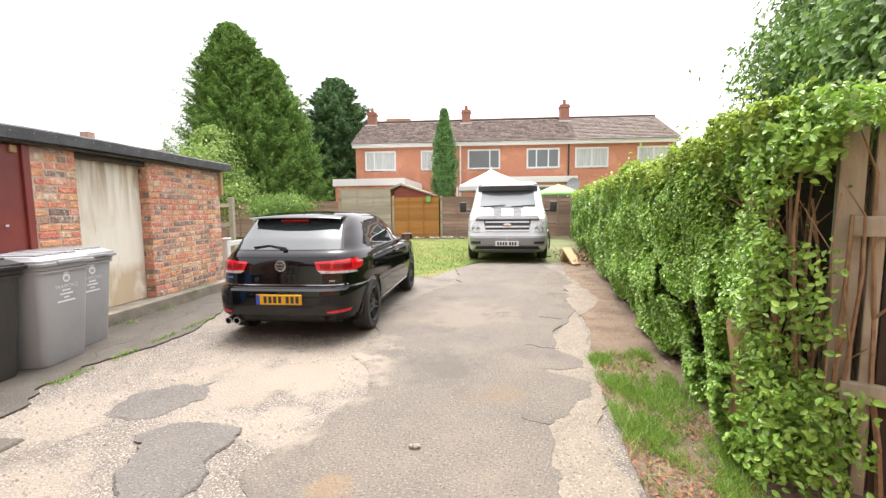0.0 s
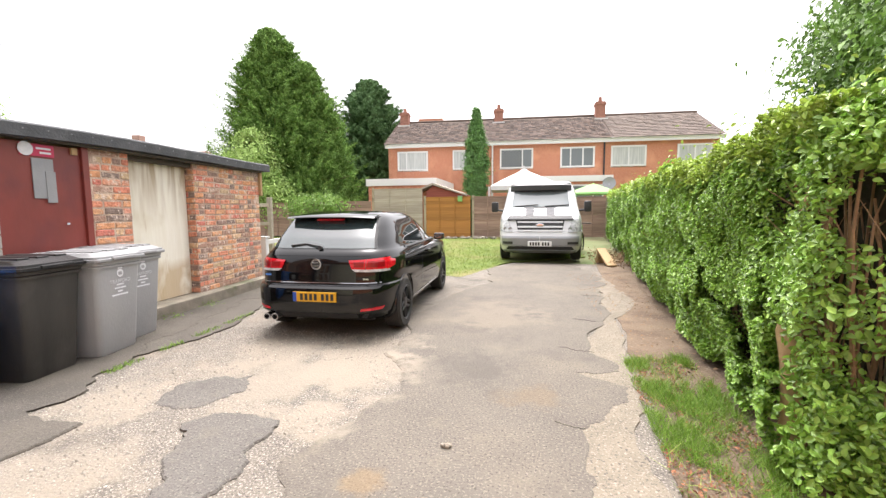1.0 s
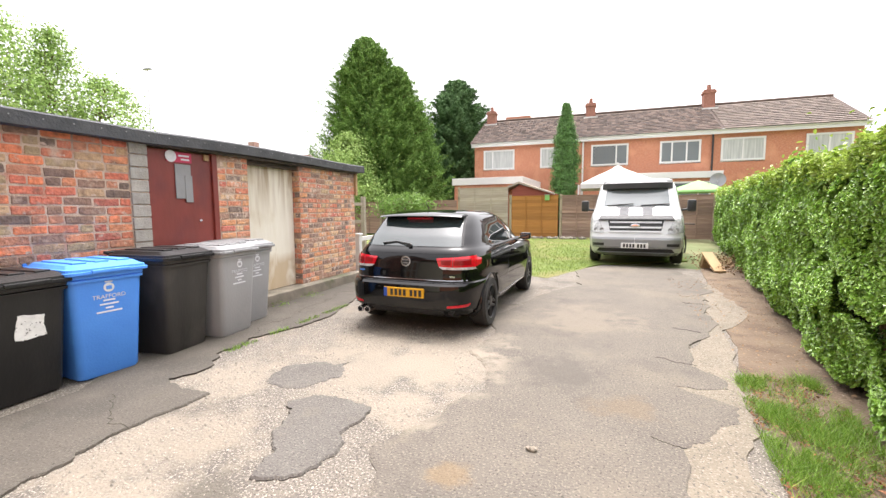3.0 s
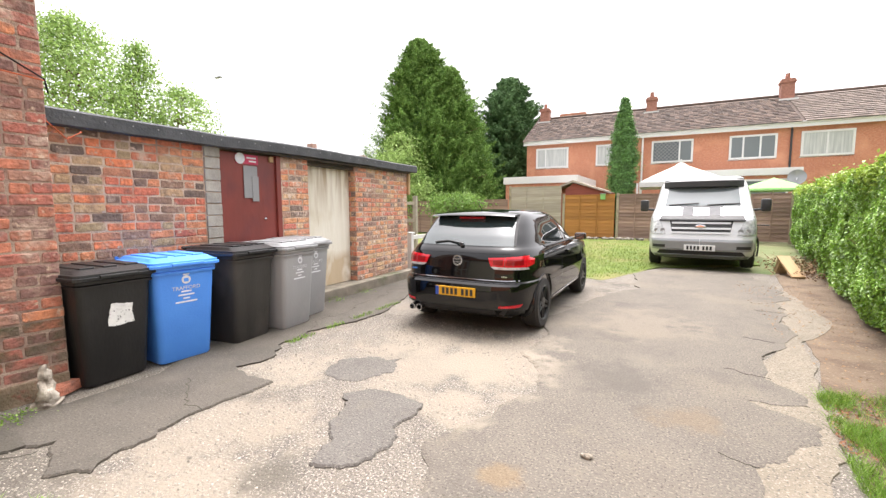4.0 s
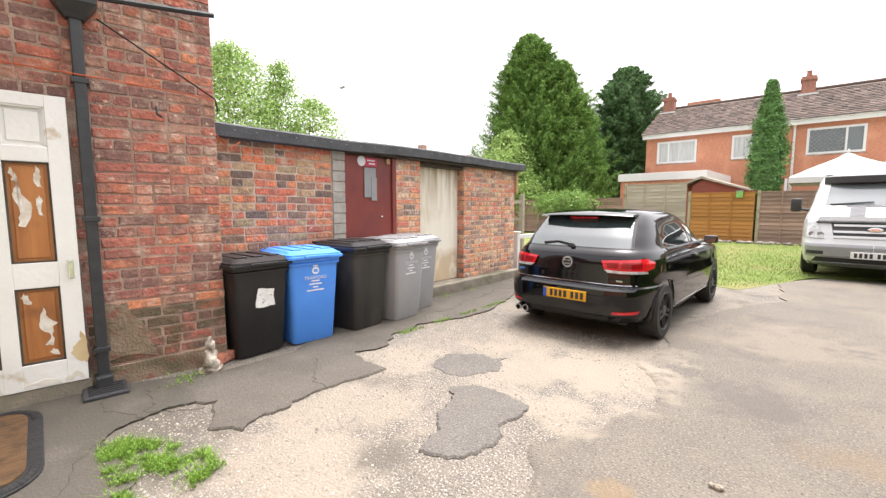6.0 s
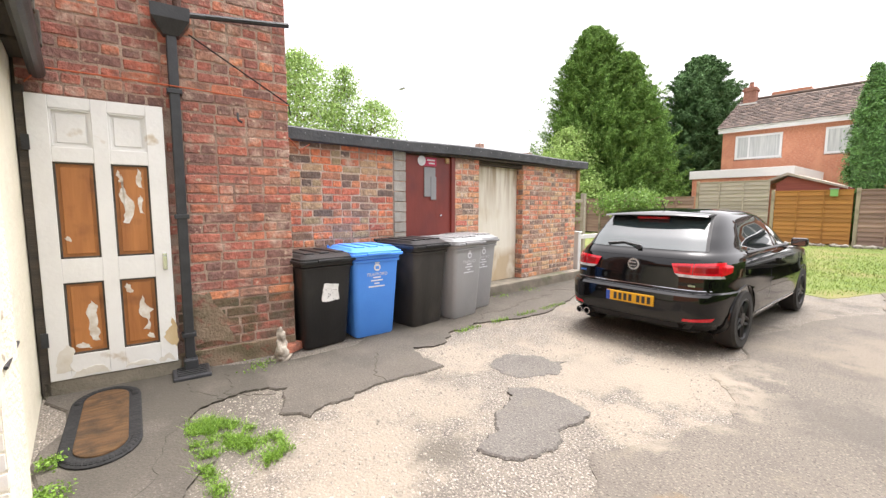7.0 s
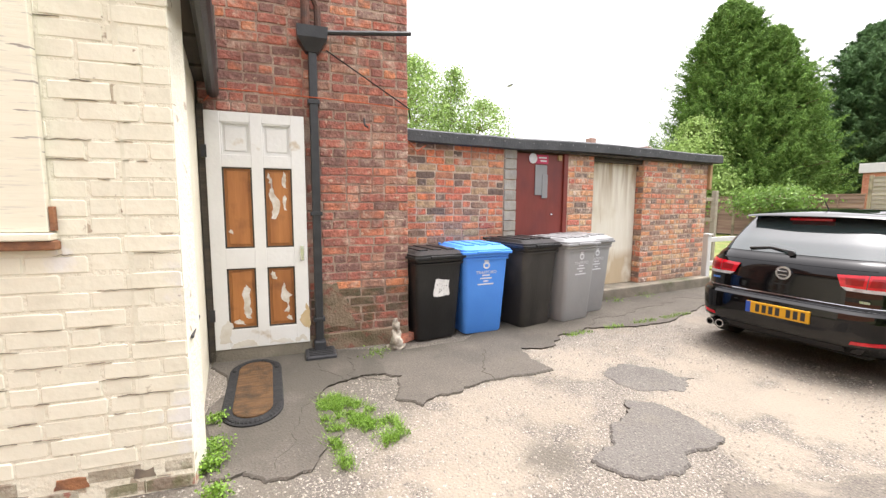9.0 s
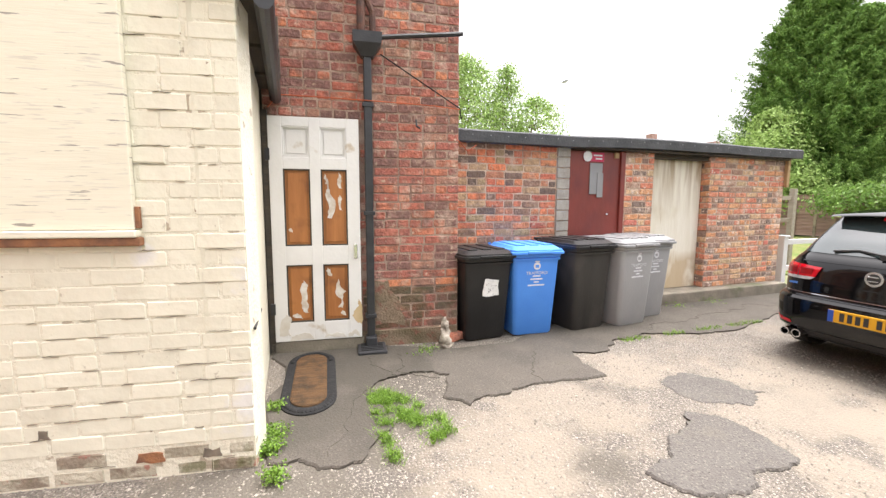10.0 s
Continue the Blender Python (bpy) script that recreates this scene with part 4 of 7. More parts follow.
part("handle", cyl(bmesh.new(), (0.045, 0.05, 0.84), (0.045, 0.09, 0.84), 0.012), M_CHROME, lk)
bm = bmesh.new()
for z in (0.25, 1.6):
    box(bm, DW - 0.01, DW + 0.03, 0.01, 0.05, z, z + 0.1)
part("hinge", bm, M_BLACKPIPE, back_door)
part("doorpost", BX(DW + 0.004, DW + 0.05, -0.02, 0.03, -0.1, DH + 0.05), M_DARKWOOD, back_door)

# rainwater pipe with hopper and gully
rw = thing("downpipe", "black cast downpipe with a hopper head on the brick wall", "downpipe", tower.matrix_world @ Matrix.Translation((tl - 0.885, 0.0, 0)))
bm = bmesh.new()
box(bm, -0.035, 0.035, 0.03, 0.09, 0.1, 2.66, 0.008)
part("pipe", bm, M_BLACKPIPE, rw)
for z in (1.25, 2.2, 0.3):
    part("bracket", BX(-0.05, 0.05, 0.015, 0.098, z, z + 0.035, 0.004), M_BLACKPIPE, rw)
bm = bmesh.new()
loft(bm, [[(-0.05, 0.02, 2.62), (0.05, 0.02, 2.62), (0.05, 0.1, 2.62), (-0.05, 0.1, 2.62)], [(-0.12, 0.015, 2.72), (0.12, 0.015, 2.72), (0.12, 0.16, 2.72), (-0.12, 0.16, 2.72)], [(-0.125, 0.015, 2.81), (0.125, 0.015, 2.81), (0.125, 0.165, 2.81), (-0.125, 0.165, 2.81)]])
part("hopper", bm, M_BLACKPIPE, rw, "tapered hopper head")
bm = bmesh.new()
cyl(bm, (0.05, 0.08, 2.8), (0.05, 0.08, 3.2), 0.035)
tube(bm, [(-0.05, 0.06, 2.8), (-0.05, 0.06, 3.0), (0.02, 0.07, 3.15), (0.4, 0.07, 3.25)], 0.028)
part("upper_pipe", bm, M_OLDRUST, rw, "rusty upper pipes")
bm = bmesh.new()
tube(bm, [(-0.1, 0.09, 2.79), (-0.55, 0.08, 2.85), (-0.86, 0.08, 2.89)], 0.022)
part("waste_pipe", bm, M_BLACKPIPE, rw)
gul = part("gully", BX(-0.13, 0.13, 0.02, 0.28, 0.0, 0.045, 0.012), M_BLACKPIPE, rw, "square drain gully with a lid")
part("shoe", BX(-0.05, 0.05, 0.02, 0.14, 0.03, 0.13, 0.012), M_BLACKPIPE, rw)
bm = bmesh.new()
for k in range(5):
    box(bm, -0.1, 0.1, 0.06 + k * 0.042, 0.078 + k * 0.042, 0.045, 0.052)
part("grating", bm, M_TRIM, gul)

cable = thing("cable", "thin orange and dark cables strung across the brick wall", "cable", tower.matrix_world.copy())
bm = bmesh.new()
tube(bm, [(tl - 0.05, 0.05, 2.16), (tl - 0.14, 0.045, 2.27), (tl - 0.5, 0.04, 2.27), (tl - 0.9, 0.1, 2.25), (0.25, 0.04, 2.25), (0.0, 0.045, 2.23)], 0.005, 5)
part("wire", bm, M_ORANGE_WIRE, cable, "orange wire")
bm = bmesh.new()
tube(bm, [(tl - 1.0, 0.06, 2.66), (0.0, 0.045, 2.24), (-0.02, 0.02, 2.15)], 0.006, 5)
part("wire", bm, M_RUBBER, cable, "dark wire")
bm = bmesh.new()
tube(bm, [(-0.04, -0.3, 2.2), (-0.08, -0.34, 2.02), (-0.2, -0.36, 1.9), (-0.3, -0.37, 1.97)], 0.005, 5)
part("wire", bm, M_ORANGE_WIRE, cable, "loose orange wire end")

# painted outbuilding on the near side of the door
C0, C1 = (-2.36, -0.35), (-3.1, -4.7)
cream, cl = wall("wall_outbuilding", C0, C1, 3.3, 0.23, "cream painted brick outbuilding wall with flaking paint", M_CREAM_JOINT)
lay(cream, brick_set(M_CREAM_DIRTY, 0.008, 0.01), 0.0, 2.45, 0.0, 0.162, depth=0.002, seed=6, header_every=50, joint=0.008, rough=0.005, wave=0.003, loose=0.05)
lay(cream, CREAMS, 0.0, 2.45, 0.162, 2.75, depth=0.0028, seed=5, header_every=50, joint=0.007, rough=0.0022, wave=0.005, loose=0.1)
bm = bmesh.new()
r8 = random.Random(8)
for k in range(150):
    zc = 0.002 + COURSE * r8.randrange(1, 31)
    u0 = r8.uniform(0.02, 2.2)
    if 0.42 < u0 < 1.8 and zc > 1.1:
        continue
    n = r8.randrange(2, 7)
    step = r8.uniform(0.012, 0.034)
    lvl = [zc - 0.004 + 0.005 * math.sin(u0 * 2.3 + zc * 1.7) + r8.uniform(-0.003, 0.003) for _ in range(n + 1)]
    wide = r8.uniform(0.0008, 0.0026)
    loft(bm, [[(u0 + i * step, -0.004, z), (u0 + i * step, 0.006, z), (u0 + i * step, 0.006, z + wide * k_), (u0 + i * step, -0.004, z + wide * k_)] for i, (z, k_) in enumerate((z, 0.15 + r8.uniform(0.5, 1.5) * math.sin(math.pi * i / n)) for i, z in enumerate(lvl))])
part("paint_cracks", bm, M_GRIME, cream, "dark cracks in the paint", kind="stuff")
for u0, zc, w_ in ((1.22, 0.325, 0.09), (0.42, 0.083, 0.13), (0.9, 0.245, 0.05), (0.16, 0.083, 0.09), (1.5, 0.407, 0.05)):
    out = jagged([(u0, zc), (u0 + w_, zc + 0.004), (u0 + w_ * 0.9, zc + 0.05), (u0 + 0.01, zc + 0.045)], 2, 0.1, rng)
    bm = loft(bmesh.new(), [[(p[0], -0.002, p[1]) for p in out], [(p[0], 0.0055, p[1]) for p in out]])
    part("bare_patch", bm, M_RUST if w_ > 0.1 else M_GRIME, cream, "dull red-brown patch where paint flaked off")
ret, rl = wall("wall_return", (-4.35, -0.35), (-2.36 - 0.03, -0.352), 2.4, 0.2, "smooth cream plastered return wall beside the door", M_PLASTER)
bm = BX(-0.02, rl + 0.06, -0.24, 0.13, 2.32, 2.42, 0.012)
ob = part("eaves_board", bm, M_DARKWOOD, ret, "dark weathered eaves timber")
bm = bmesh.new()
tube(bm, [(-0.05, 0.13, 2.24), (rl + 0.12, 0.13, 2.27)], 0.045, 12)
part("gutter", bm, M_BLACKPIPE, ret, "black half-round gutter")
bm = bmesh.new()
box(bm, -0.02, rl, -0.24, 0.02, 2.42, 3.3)
part("upper_wall", bm, M_RUST, ret, "dark brown boarded gable over the gutter")
part("rafter_end", BX(rl - 0.7, rl - 0.63, 0.0, 0.18, 2.3, 2.5, 0.006), M_DARKWOOD, ret)
part("rafter_end", BX(rl - 1.3, rl - 1.23, 0.0, 0.18, 2.3, 2.5, 0.006), M_DARKWOOD, ret)
bm = bmesh.new()
tube(bm, [(rl - 0.02, 0.02, 0.72), (rl - 0.35, 0.03, 0.74)], 0.008, 6)
tube(bm, [(0.06, 0.02, 0.72), (0.06, 0.09, 0.7), (0.2, 0.1, 0.72)], 0.012, 6)
part("tap_pipe", bm, M_BLACKPIPE, ret, "old pipe stub")

# boarded-up window in the painted wall
bw = thing("boarded_window", "window opening covered with a flaking cream board over a rotten sill", "window", cream.matrix_world.copy(), kind="structure")
part("board", BX(0.465, 1.75, 0.004, 0.035, 1.235, 2.6, 0.003), M_BOARD, bw, "flaking cream painted board")
part("sill", BX(0.44, 1.8, 0.0, 0.05, 1.16, 1.2, 0.008), M_RUST, bw, "rotten brown timber sill")
part("drip", BX(0.45, 1.8, 0.0, 0.06, 1.2, 1.232, 0.006), M_BOARD, bw)
part("frame", BX(0.445, 0.463, 0.004, 0.028, 1.24, 1.34, 0.002), M_RUST, bw)

# ---- the row of brick stores under a felt roof ----
SX = -4.4
S_FAR, S_NEAR = (SX, 7.0), (SX, 1.3)
U = lambda y: 7.0 - y
shed, sl = wall("wall_stores", S_FAR, S_NEAR, 2.07, 0.23, "orange-red brick front of a row of outdoor stores", M_MORTAR_PALE,
                holes=[(U(3.86), U(3.05), 0.0, 2.02), (U(5.42), U(4.38), 0.14, 2.02)])
lay(shed, ORANGE, U(2.86), sl, 0.02, 2.03, seed=11)
pier_mid = tagged(new("pier_between_doors"), "narrow brick pier between two store doors", "pier", "", "structure")
pier_mid.matrix_world = shed.matrix_world
lay(pier_mid, CHIPPED, U(4.38), U(3.9), 0.02, 2.03, seed=12)
pier_far = tagged(new("pier_far"), "broad brick end pier with chipped faces", "pier", "", "structure")
pier_far.matrix_world = shed.matrix_world
lay(pier_far, CHIPPED, 0.0, U(5.42), 0.17, 2.03, seed=13)
m_rev = Matrix.Translation((SX, 5.42, 0)) @ pose(0, 0, 0, 0, 0, 180)
rev = tagged(new("pier_reveal"), "brick side of the recessed store doorway", "pier", "", "structure")
rev.matrix_world = m_rev
lay(rev, CHIPPED, 0.0, 0.2, 0.17, 2.03, seed=14, depth=0.01)
end, el = wall("wall_stores_end", (SX - 0.24, 7.0), (SX - 1.9, 7.0), 2.05, 0.23, "brick end wall of the stores")
back, bl = wall("wall_stores_back", (SX - 2.1, 7.0), (SX - 2.1, 1.3), 2.0, 0.2, "brick back wall of the stores")

bm = bmesh.new()
n = 14
ys = [7.2 - i * (7.2 - 1.36) / n for i in range(n + 1)]
dip = lambda y: 0.012 * math.sin(y * 1.7) - 0.012 * (3.0 < y < 5.4) - 0.045 * min(1.0, max(0.0, (3.6 - y) / 2.0))
loft(bm, [[(SX + 0.1, y, 2.055 + dip(y)), (SX + 0.12, y, 2.06 + dip(y)), (SX + 0.12, y, 2.17 + dip(y)), (SX + 0.09, y, 2.19 + dip(y)), (SX - 2.3, y, 2.12), (SX - 2.3, y, 2.06)] for y in ys])
felt = tagged(new("felt_roof", mesh_of(bm, "felt_roof", M_FELT)), "flat black felt roof with a turned-down edge", "roof", "", "structure")
bm = bmesh.new()
for i in range(26):
    y = 1.5 + i * 0.215
    cyl(bm, (SX + 0.118, y, 2.13 + dip(y)), (SX + 0.124, y, 2.13 + dip(y)), 0.006, seg=8)
part("clout_nails", bm, M_LIDGREY, felt, kind="stuff")
part("soffit", BX(SX - 0.03, SX + 0.07, 1.4, 7.0, 2.02, 2.045), M_DARKWOOD, felt, "dark timber plate under the felt")
part("corner_batten", BX(SX - 0.02, SX + 0.05, 6.99, 7.05, 1.62, 2.05, 0.005), M_PLANK, felt, "split orange timber batten")

# block jamb, red door, blocked doorway
jamb = thing("block_jamb", "column of weathered grey blocks beside the red door", "jamb", shed.matrix_world.copy(), kind="structure")
for k in range(16):
    part("block", BX(U(3.05) + random.uniform(-0.004, 0.004), U(2.87), -0.06, 0.016 + random.uniform(-0.004, 0.004), 0.02 + k * 0.1265, 0.137 + k * 0.1265, 0.006), M_BLOCK, jamb)
red = thing("door_2", "dark red flush wooden store door with notices", "door", shed.matrix_world.copy(), kind="structure")
part("leaf", BX(U(3.83), U(3.06), -0.06, -0.015, 0.03, 2.0, 0.004), M_REDDOOR, red)
part("door_post", BX(U(3.9), U(3.83), -0.08, 0.012, 0.02, 2.02, 0.006), M_REDDOOR, red, "dark red door post")
part("hasp", BX(U(3.79), U(3.73), -0.015, 0.01, 1.93, 2.0, 0.004), M_PLANK, red, "small pale alarm box")
part("bolt", BX(U(3.66), U(3.63), -0.015, 0.0, 1.22, 1.24), M_CHROME, red)
part("bolt", BX(U(3.70), U(3.67), -0.015, 0.0, 0.62, 0.64), M_CHROME, red)
notice = thing("notice", "dark red warning sign with a white emblem on the door", "sign", shed.matrix_world @ Matrix.Translation((0, -0.013, 0)))
part("plate", BX(U(3.57), U(3.27), 0.0, 0.006, 1.88, 1.99), M_SIGNRED, notice)
bm = cyl(bmesh.new(), (U(3.32), 0.006, 1.94), (U(3.32), 0.009, 1.94), 0.065, seg=20)
part("emblem", bm, M_PRINT, notice, "round white emblem")
for k, w in enumerate((0.13, 0.1)):
    part("bar", BX(U(3.54), U(3.54) + w, 0.006, 0.008, 1.945 - k * 0.04, 1.963 - k * 0.04), M_PRINT, notice)
sheet = thing("paper_notice", "grey weathered paper sheet in a plastic pocket", "notice", shed.matrix_world @ Matrix.Translation((0, -0.013, 0)))
part("sheet", BX(U(3.55), U(3.36), 0.0, 0.01, 1.48, 1.86, 0.002), M_LIDGREY, sheet)
part("flap", BX(U(3.56), U(3.47), 0.01, 0.016, 1.44, 1.74, 0.002), M_LIDGREY, sheet)
blocked = thing("door_3", "recessed pale doorway sheet stained brown with water", "door", shed.matrix_world.copy(), kind="structure")
part("sheet", BX(U(5.4), U(4.39), -0.16, -0.12, 0.17, 2.02, 0.003), water_stained(M_SHEET), blocked)
part("head", BX(U(5.42), U(4.37), -0.13, -0.03, 1.96, 2.02, 0.004), M_DARKWOOD, blocked, "dark timber door head")
part("step", BX(0.0, U(4.2), -0.2, 0.17, -0.05, 0.165, 0.015), M_SLAB, blocked, "worn mossy concrete step along the stores")


# ---- wheeled bins ----
def rrect(w, d, r, z, cx=0.0, cy=0.0, seg=4):
    pts = []
    for sx, sy, a0 in ((1, 1, 0), (-1, 1, 90), (-1, -1, 180), (1, -1, 270)):
        for k in range(seg + 1):
            a = radians(a0 + 90 * k / seg)
            pts.append((cx + sx * (w / 2 - r) + r * math.cos(a), cy + sy * (d / 2 - r) + r * math.sin(a), z))
    return pts


def wheelie_bin(label, body, lid, m, printed=False, paper=False, size=1.0):
    """Front at local -y, 0.50 wide at the foot, 0.58 at the rim; hinge and wheels at the back."""
    b = thing("wheelie_bin", label, "bin", m, "bins along the wall")
    bm = bmesh.new()
    loft(bm, [rrect(0.44, 0.5, 0.05, 0.0), rrect(0.46, 0.52, 0.05, 0.02), rrect(0.535, 0.64, 0.05, 0.87), rrect(0.56, 0.68, 0.05, 0.885), rrect(0.57, 0.69, 0.05, 0.93), rrect(0.54, 0.66, 0.05, 0.935)])
    part("body", bm, body, b, smooth=35)
    bm = bmesh.new()
    loft(bm, [rrect(0.6, 0.73, 0.05, 0.915), rrect(0.615, 0.745, 0.055, 0.92), rrect(0.615, 0.745, 0.055, 0.943), rrect(0.59, 0.715, 0.055, 0.946), rrect(0.585, 0.71, 0.055, 0.967), rrect(0.55, 0.67, 0.06, 0.972), rrect(0.5, 0.6, 0.07, 1.0, 0, 0.02), rrect(0.44, 0.5, 0.07, 1.006, 0, 0.04)])
    l = part("lid", bm, lid, b, smooth=22)
    bm = bmesh.new()
    for x in (-0.16, 0.0, 0.16):
        box(bm, x - 0.05, x + 0.05, -0.25, 0.22, 1.0, 1.018, 0.006)
    part("rib", bm, lid, l)
    bm = bmesh.new()
    tube(bm, [(-0.25, 0.38, 0.97), (-0.25, 0.42, 0.98), (0.25, 0.42, 0.98), (0.25, 0.38, 0.97)], 0.016)
    part("handle", bm, lid, b)
    part("front_lip", BX(-0.14, 0.14, -0.385, -0.355, 0.925, 0.955, 0.006), lid, l)
    bm = bmesh.new()
    loft(bm, [rrect(0.5, 0.6, 0.05, 0.845), rrect(0.56, 0.672, 0.05, 0.85), rrect(0.564, 0.677, 0.05, 0.872), rrect(0.5, 0.6, 0.05, 0.878)])
    part("rim_band", bm, body, b, smooth=35)
    for x in (-0.245, 0.245):
        bm = bmesh.new()
        lathe(bm, [(0.03, -0.022), (0.1, -0.022), (0.1, 0.022), (0.03, 0.022)], Matrix.Translation((x, 0.24, 0.1)) @ pose(0, 0, 0, 0, 90, 0), 20)
        part("wheel", bm, M_TYRE, b, "black rubber wheel")
    tilt = pose(0, -0.272, 0.0, 90 + 4.0, 0, 0)
    # the front face leans outward with height
    front = lambda z: -(0.26 + 0.06 * z / 0.87)
    if printed:
        crest = part("emblem", cyl(bmesh.new(), (0, front(0.785) - 0.004, 0.785), (0, front(0.785) + 0.01, 0.785), 0.04, seg=18), M_PRINT, b, "pale printed crest")
        part("crest_field", BX(-0.022, 0.022, front(0.785) - 0.0055, front(0.785), 0.765, 0.80, 0.004), body, crest)
        part("crest_crown", BX(-0.028, 0.028, front(0.835) - 0.004, front(0.835) + 0.01, 0.828, 0.842, 0.003), M_PRINT, crest)
        lettering("lettering", "TRAFFORD", 0.05, M_PRINT, b, Matrix.Translation((0, front(0.705) - 0.004, 0.705)) @ pose(0, 0, 0, 94, 0, 0))
        for k, w in enumerate((0.09, 0.14, 0.06, 0.19)):
            z = 0.665 - k * 0.034
            part("print_line", BX(-w / 2, w / 2, front(z) - 0.004, front(z) + 0.01, z, z + 0.014), M_PRINT, b)
    if paper:
        bm = bmesh.new()
        out = jagged([(-0.1, 0.5), (0.09, 0.5), (0.08, 0.67), (-0.08, 0.69)], 3, 0.05, rng)
        loft(bm, [[(p[0] + 0.03, front(p[1]) + 0.004, p[1]) for p in out], [(p[0] + 0.03, front(p[1]) - 0.004, p[1]) for p in out]])
        part("label_sheet", bm, M_PAPER, b, "torn white paper label")
    return b


def bin_at(x, y, turn, tall=1.0):
    return pose(x, y, 0.016, 0, 0, 90 + turn) @ Matrix.Scale(0.96, 4) @ Matrix.Diagonal((1, 1, tall, 1))


wheelie_bin("black plastic wheelie bin with a torn white label", M_BIN_BLACK, M_BIN_BLACK, bin_at(-4.03, 1.65, 3, 0.925), paper=True)
wheelie_bin("bright blue plastic wheelie bin with white council print", M_BIN_BLUE, M_BIN_BLUE, bin_at(-4.0, 2.2, -4, 0.955), printed=True)
wheelie_bin("dusty black wheelie bin with a grey-black lid", M_BIN_WORN, M_BIN_BLACK, bin_at(-3.96, 2.83, 6))
wheelie_bin("grey wheelie bin with white council print", M_BIN_GREY, M_LIDGREY, bin_at(-3.93, 3.4, 6), printed=True)
wheelie_bin("grey wheelie bin standing last in the row", M_BIN_GREY, M_LIDGREY, bin_at(-4.12, 3.86, 4), printed=True)


# ---- vehicles: hulls built of rounded slices ----
class Hull:
    def __init__(self, slices):
        """Slices from bottom to top: height, back end, front end, half width, squareness."""
        self.s = np.array(slices, float)

    def at(self, z):
        return [np.interp(z, self.s[:, 0], self.s[:, k]) for k in range(1, 5)]

    def side(self, y, z):
        a, b, w, n = self.at(z)
        t = min(1.0, abs((y - (a + b) / 2) / ((b - a) / 2)))
        return w * (1 - t ** n) ** (1 / n)

    def tail(self, x, z, sign=-1):
        a, b, w, n = self.at(z)
        t = min(1.0, abs(x) / w)
        return (a + b) / 2 + sign * (b - a) / 2 * (1 - t ** n) ** (1 / n)

    def mesh(self, arches, step=0.03):
        zs = []
        for p, q in zip(self.s, self.s[1:]):
            k = max(1, int((q[0] - p[0]) / step))
            zs += [p[0] + (q[0] - p[0]) * i / k for i in range(k)]
        zs.append(self.s[-1][0])
        rings = []
        for z in zs:
            a, b, w, n = self.at(z)
            c, h = (a + b) / 2, (b - a) / 2
            ring = []
            for k in range(72):
                y = c - h * 0.95 + 1.9 * h * k / 71
                ring.append([self.side(y, z), y, z])
            xe = ring[-1][0]
            ring += [[xe * (1 - 2 * k / 17), self.tail(xe * (1 - 2 * k / 17), z, 1), z] for k in range(1, 17)]
            ring += [[-self.side(y, z), y, z] for y in [c + h * 0.95 - 1.9 * h * k / 71 for k in range(72)]]
            ring += [[-xe * (1 - 2 * k / 17), self.tail(xe * (1 - 2 * k / 17), z, -1), z] for k in range(1, 17)]
            for p in ring:
                for yc, zc, r in arches:
                    dy, dz = p[1] - yc, p[2] - zc
                    if abs(p[0]) > 0.5 and dy * dy + dz * dz < r * r:
                        if dz > 0:
                            k = r / max(1e-6, math.hypot(dy, dz))
                            p[1], p[2] = yc + dy * k, zc + dz * k
                        else:
                            p[1] = yc + math.copysign(math.sqrt(r * r - dz * dz), dy)
            rings.append(ring)
        return loft(bmesh.new(), rings, cap=(True, True))

    def side_panel(self, corners, sign, out=0.004, n=10):
        """A panel on the flank between four (y, z) corners, in order round it."""
        bm = bmesh.new()
        g = []
        for i in range(n + 1):
            row = []
            for j in range(n + 1):
                u, v = i / n, j / n
                y, z = [(1 - u) * (1 - v) * corners[0][k] + u * (1 - v) * corners[1][k] + u * v * corners[2][k] + (1 - u) * v * corners[3][k] for k in (0, 1)]
                row.append(bm.verts.new((sign * (self.side(y, z) + out), y, z)))
            g.append(row)
        for i in range(n):
            for j in range(n):
                bm.faces.new((g[i][j], g[i + 1][j], g[i + 1][j + 1], g[i][j + 1]))
        return self.thicken(bm)

    def end_panel(self, corners, sign, out=0.004, n=10):
        """A panel on the tail (-1) or nose (1) between four (x, z) corners."""
        bm = bmesh.new()
        g = []
        for i in range(n + 1):
            row = []
            for j in range(n + 1):
                u, v = i / n, j / n
                x, z = [(1 - u) * (1 - v) * corners[0][k] + u * (1 - v) * corners[1][k] + u * v * corners[2][k] + (1 - u) * v * corners[3][k] for k in (0, 1)]
                row.append(bm.verts.new((x, self.tail(x, z, sign) + sign * out, z + out * 0.4)))
            g.append(row)
        for i in range(n):
            for j in range(n):
                bm.faces.new((g[i][j], g[i + 1][j], g[i + 1][j + 1], g[i][j + 1]))
        return self.thicken(bm)

    def thicken(self, bm):
        bmesh.ops.recalc_face_normals(bm, faces=bm.faces)
        bmesh.ops.solidify(bm, geom=bm.faces[:], thickness=0.006)
        return bm


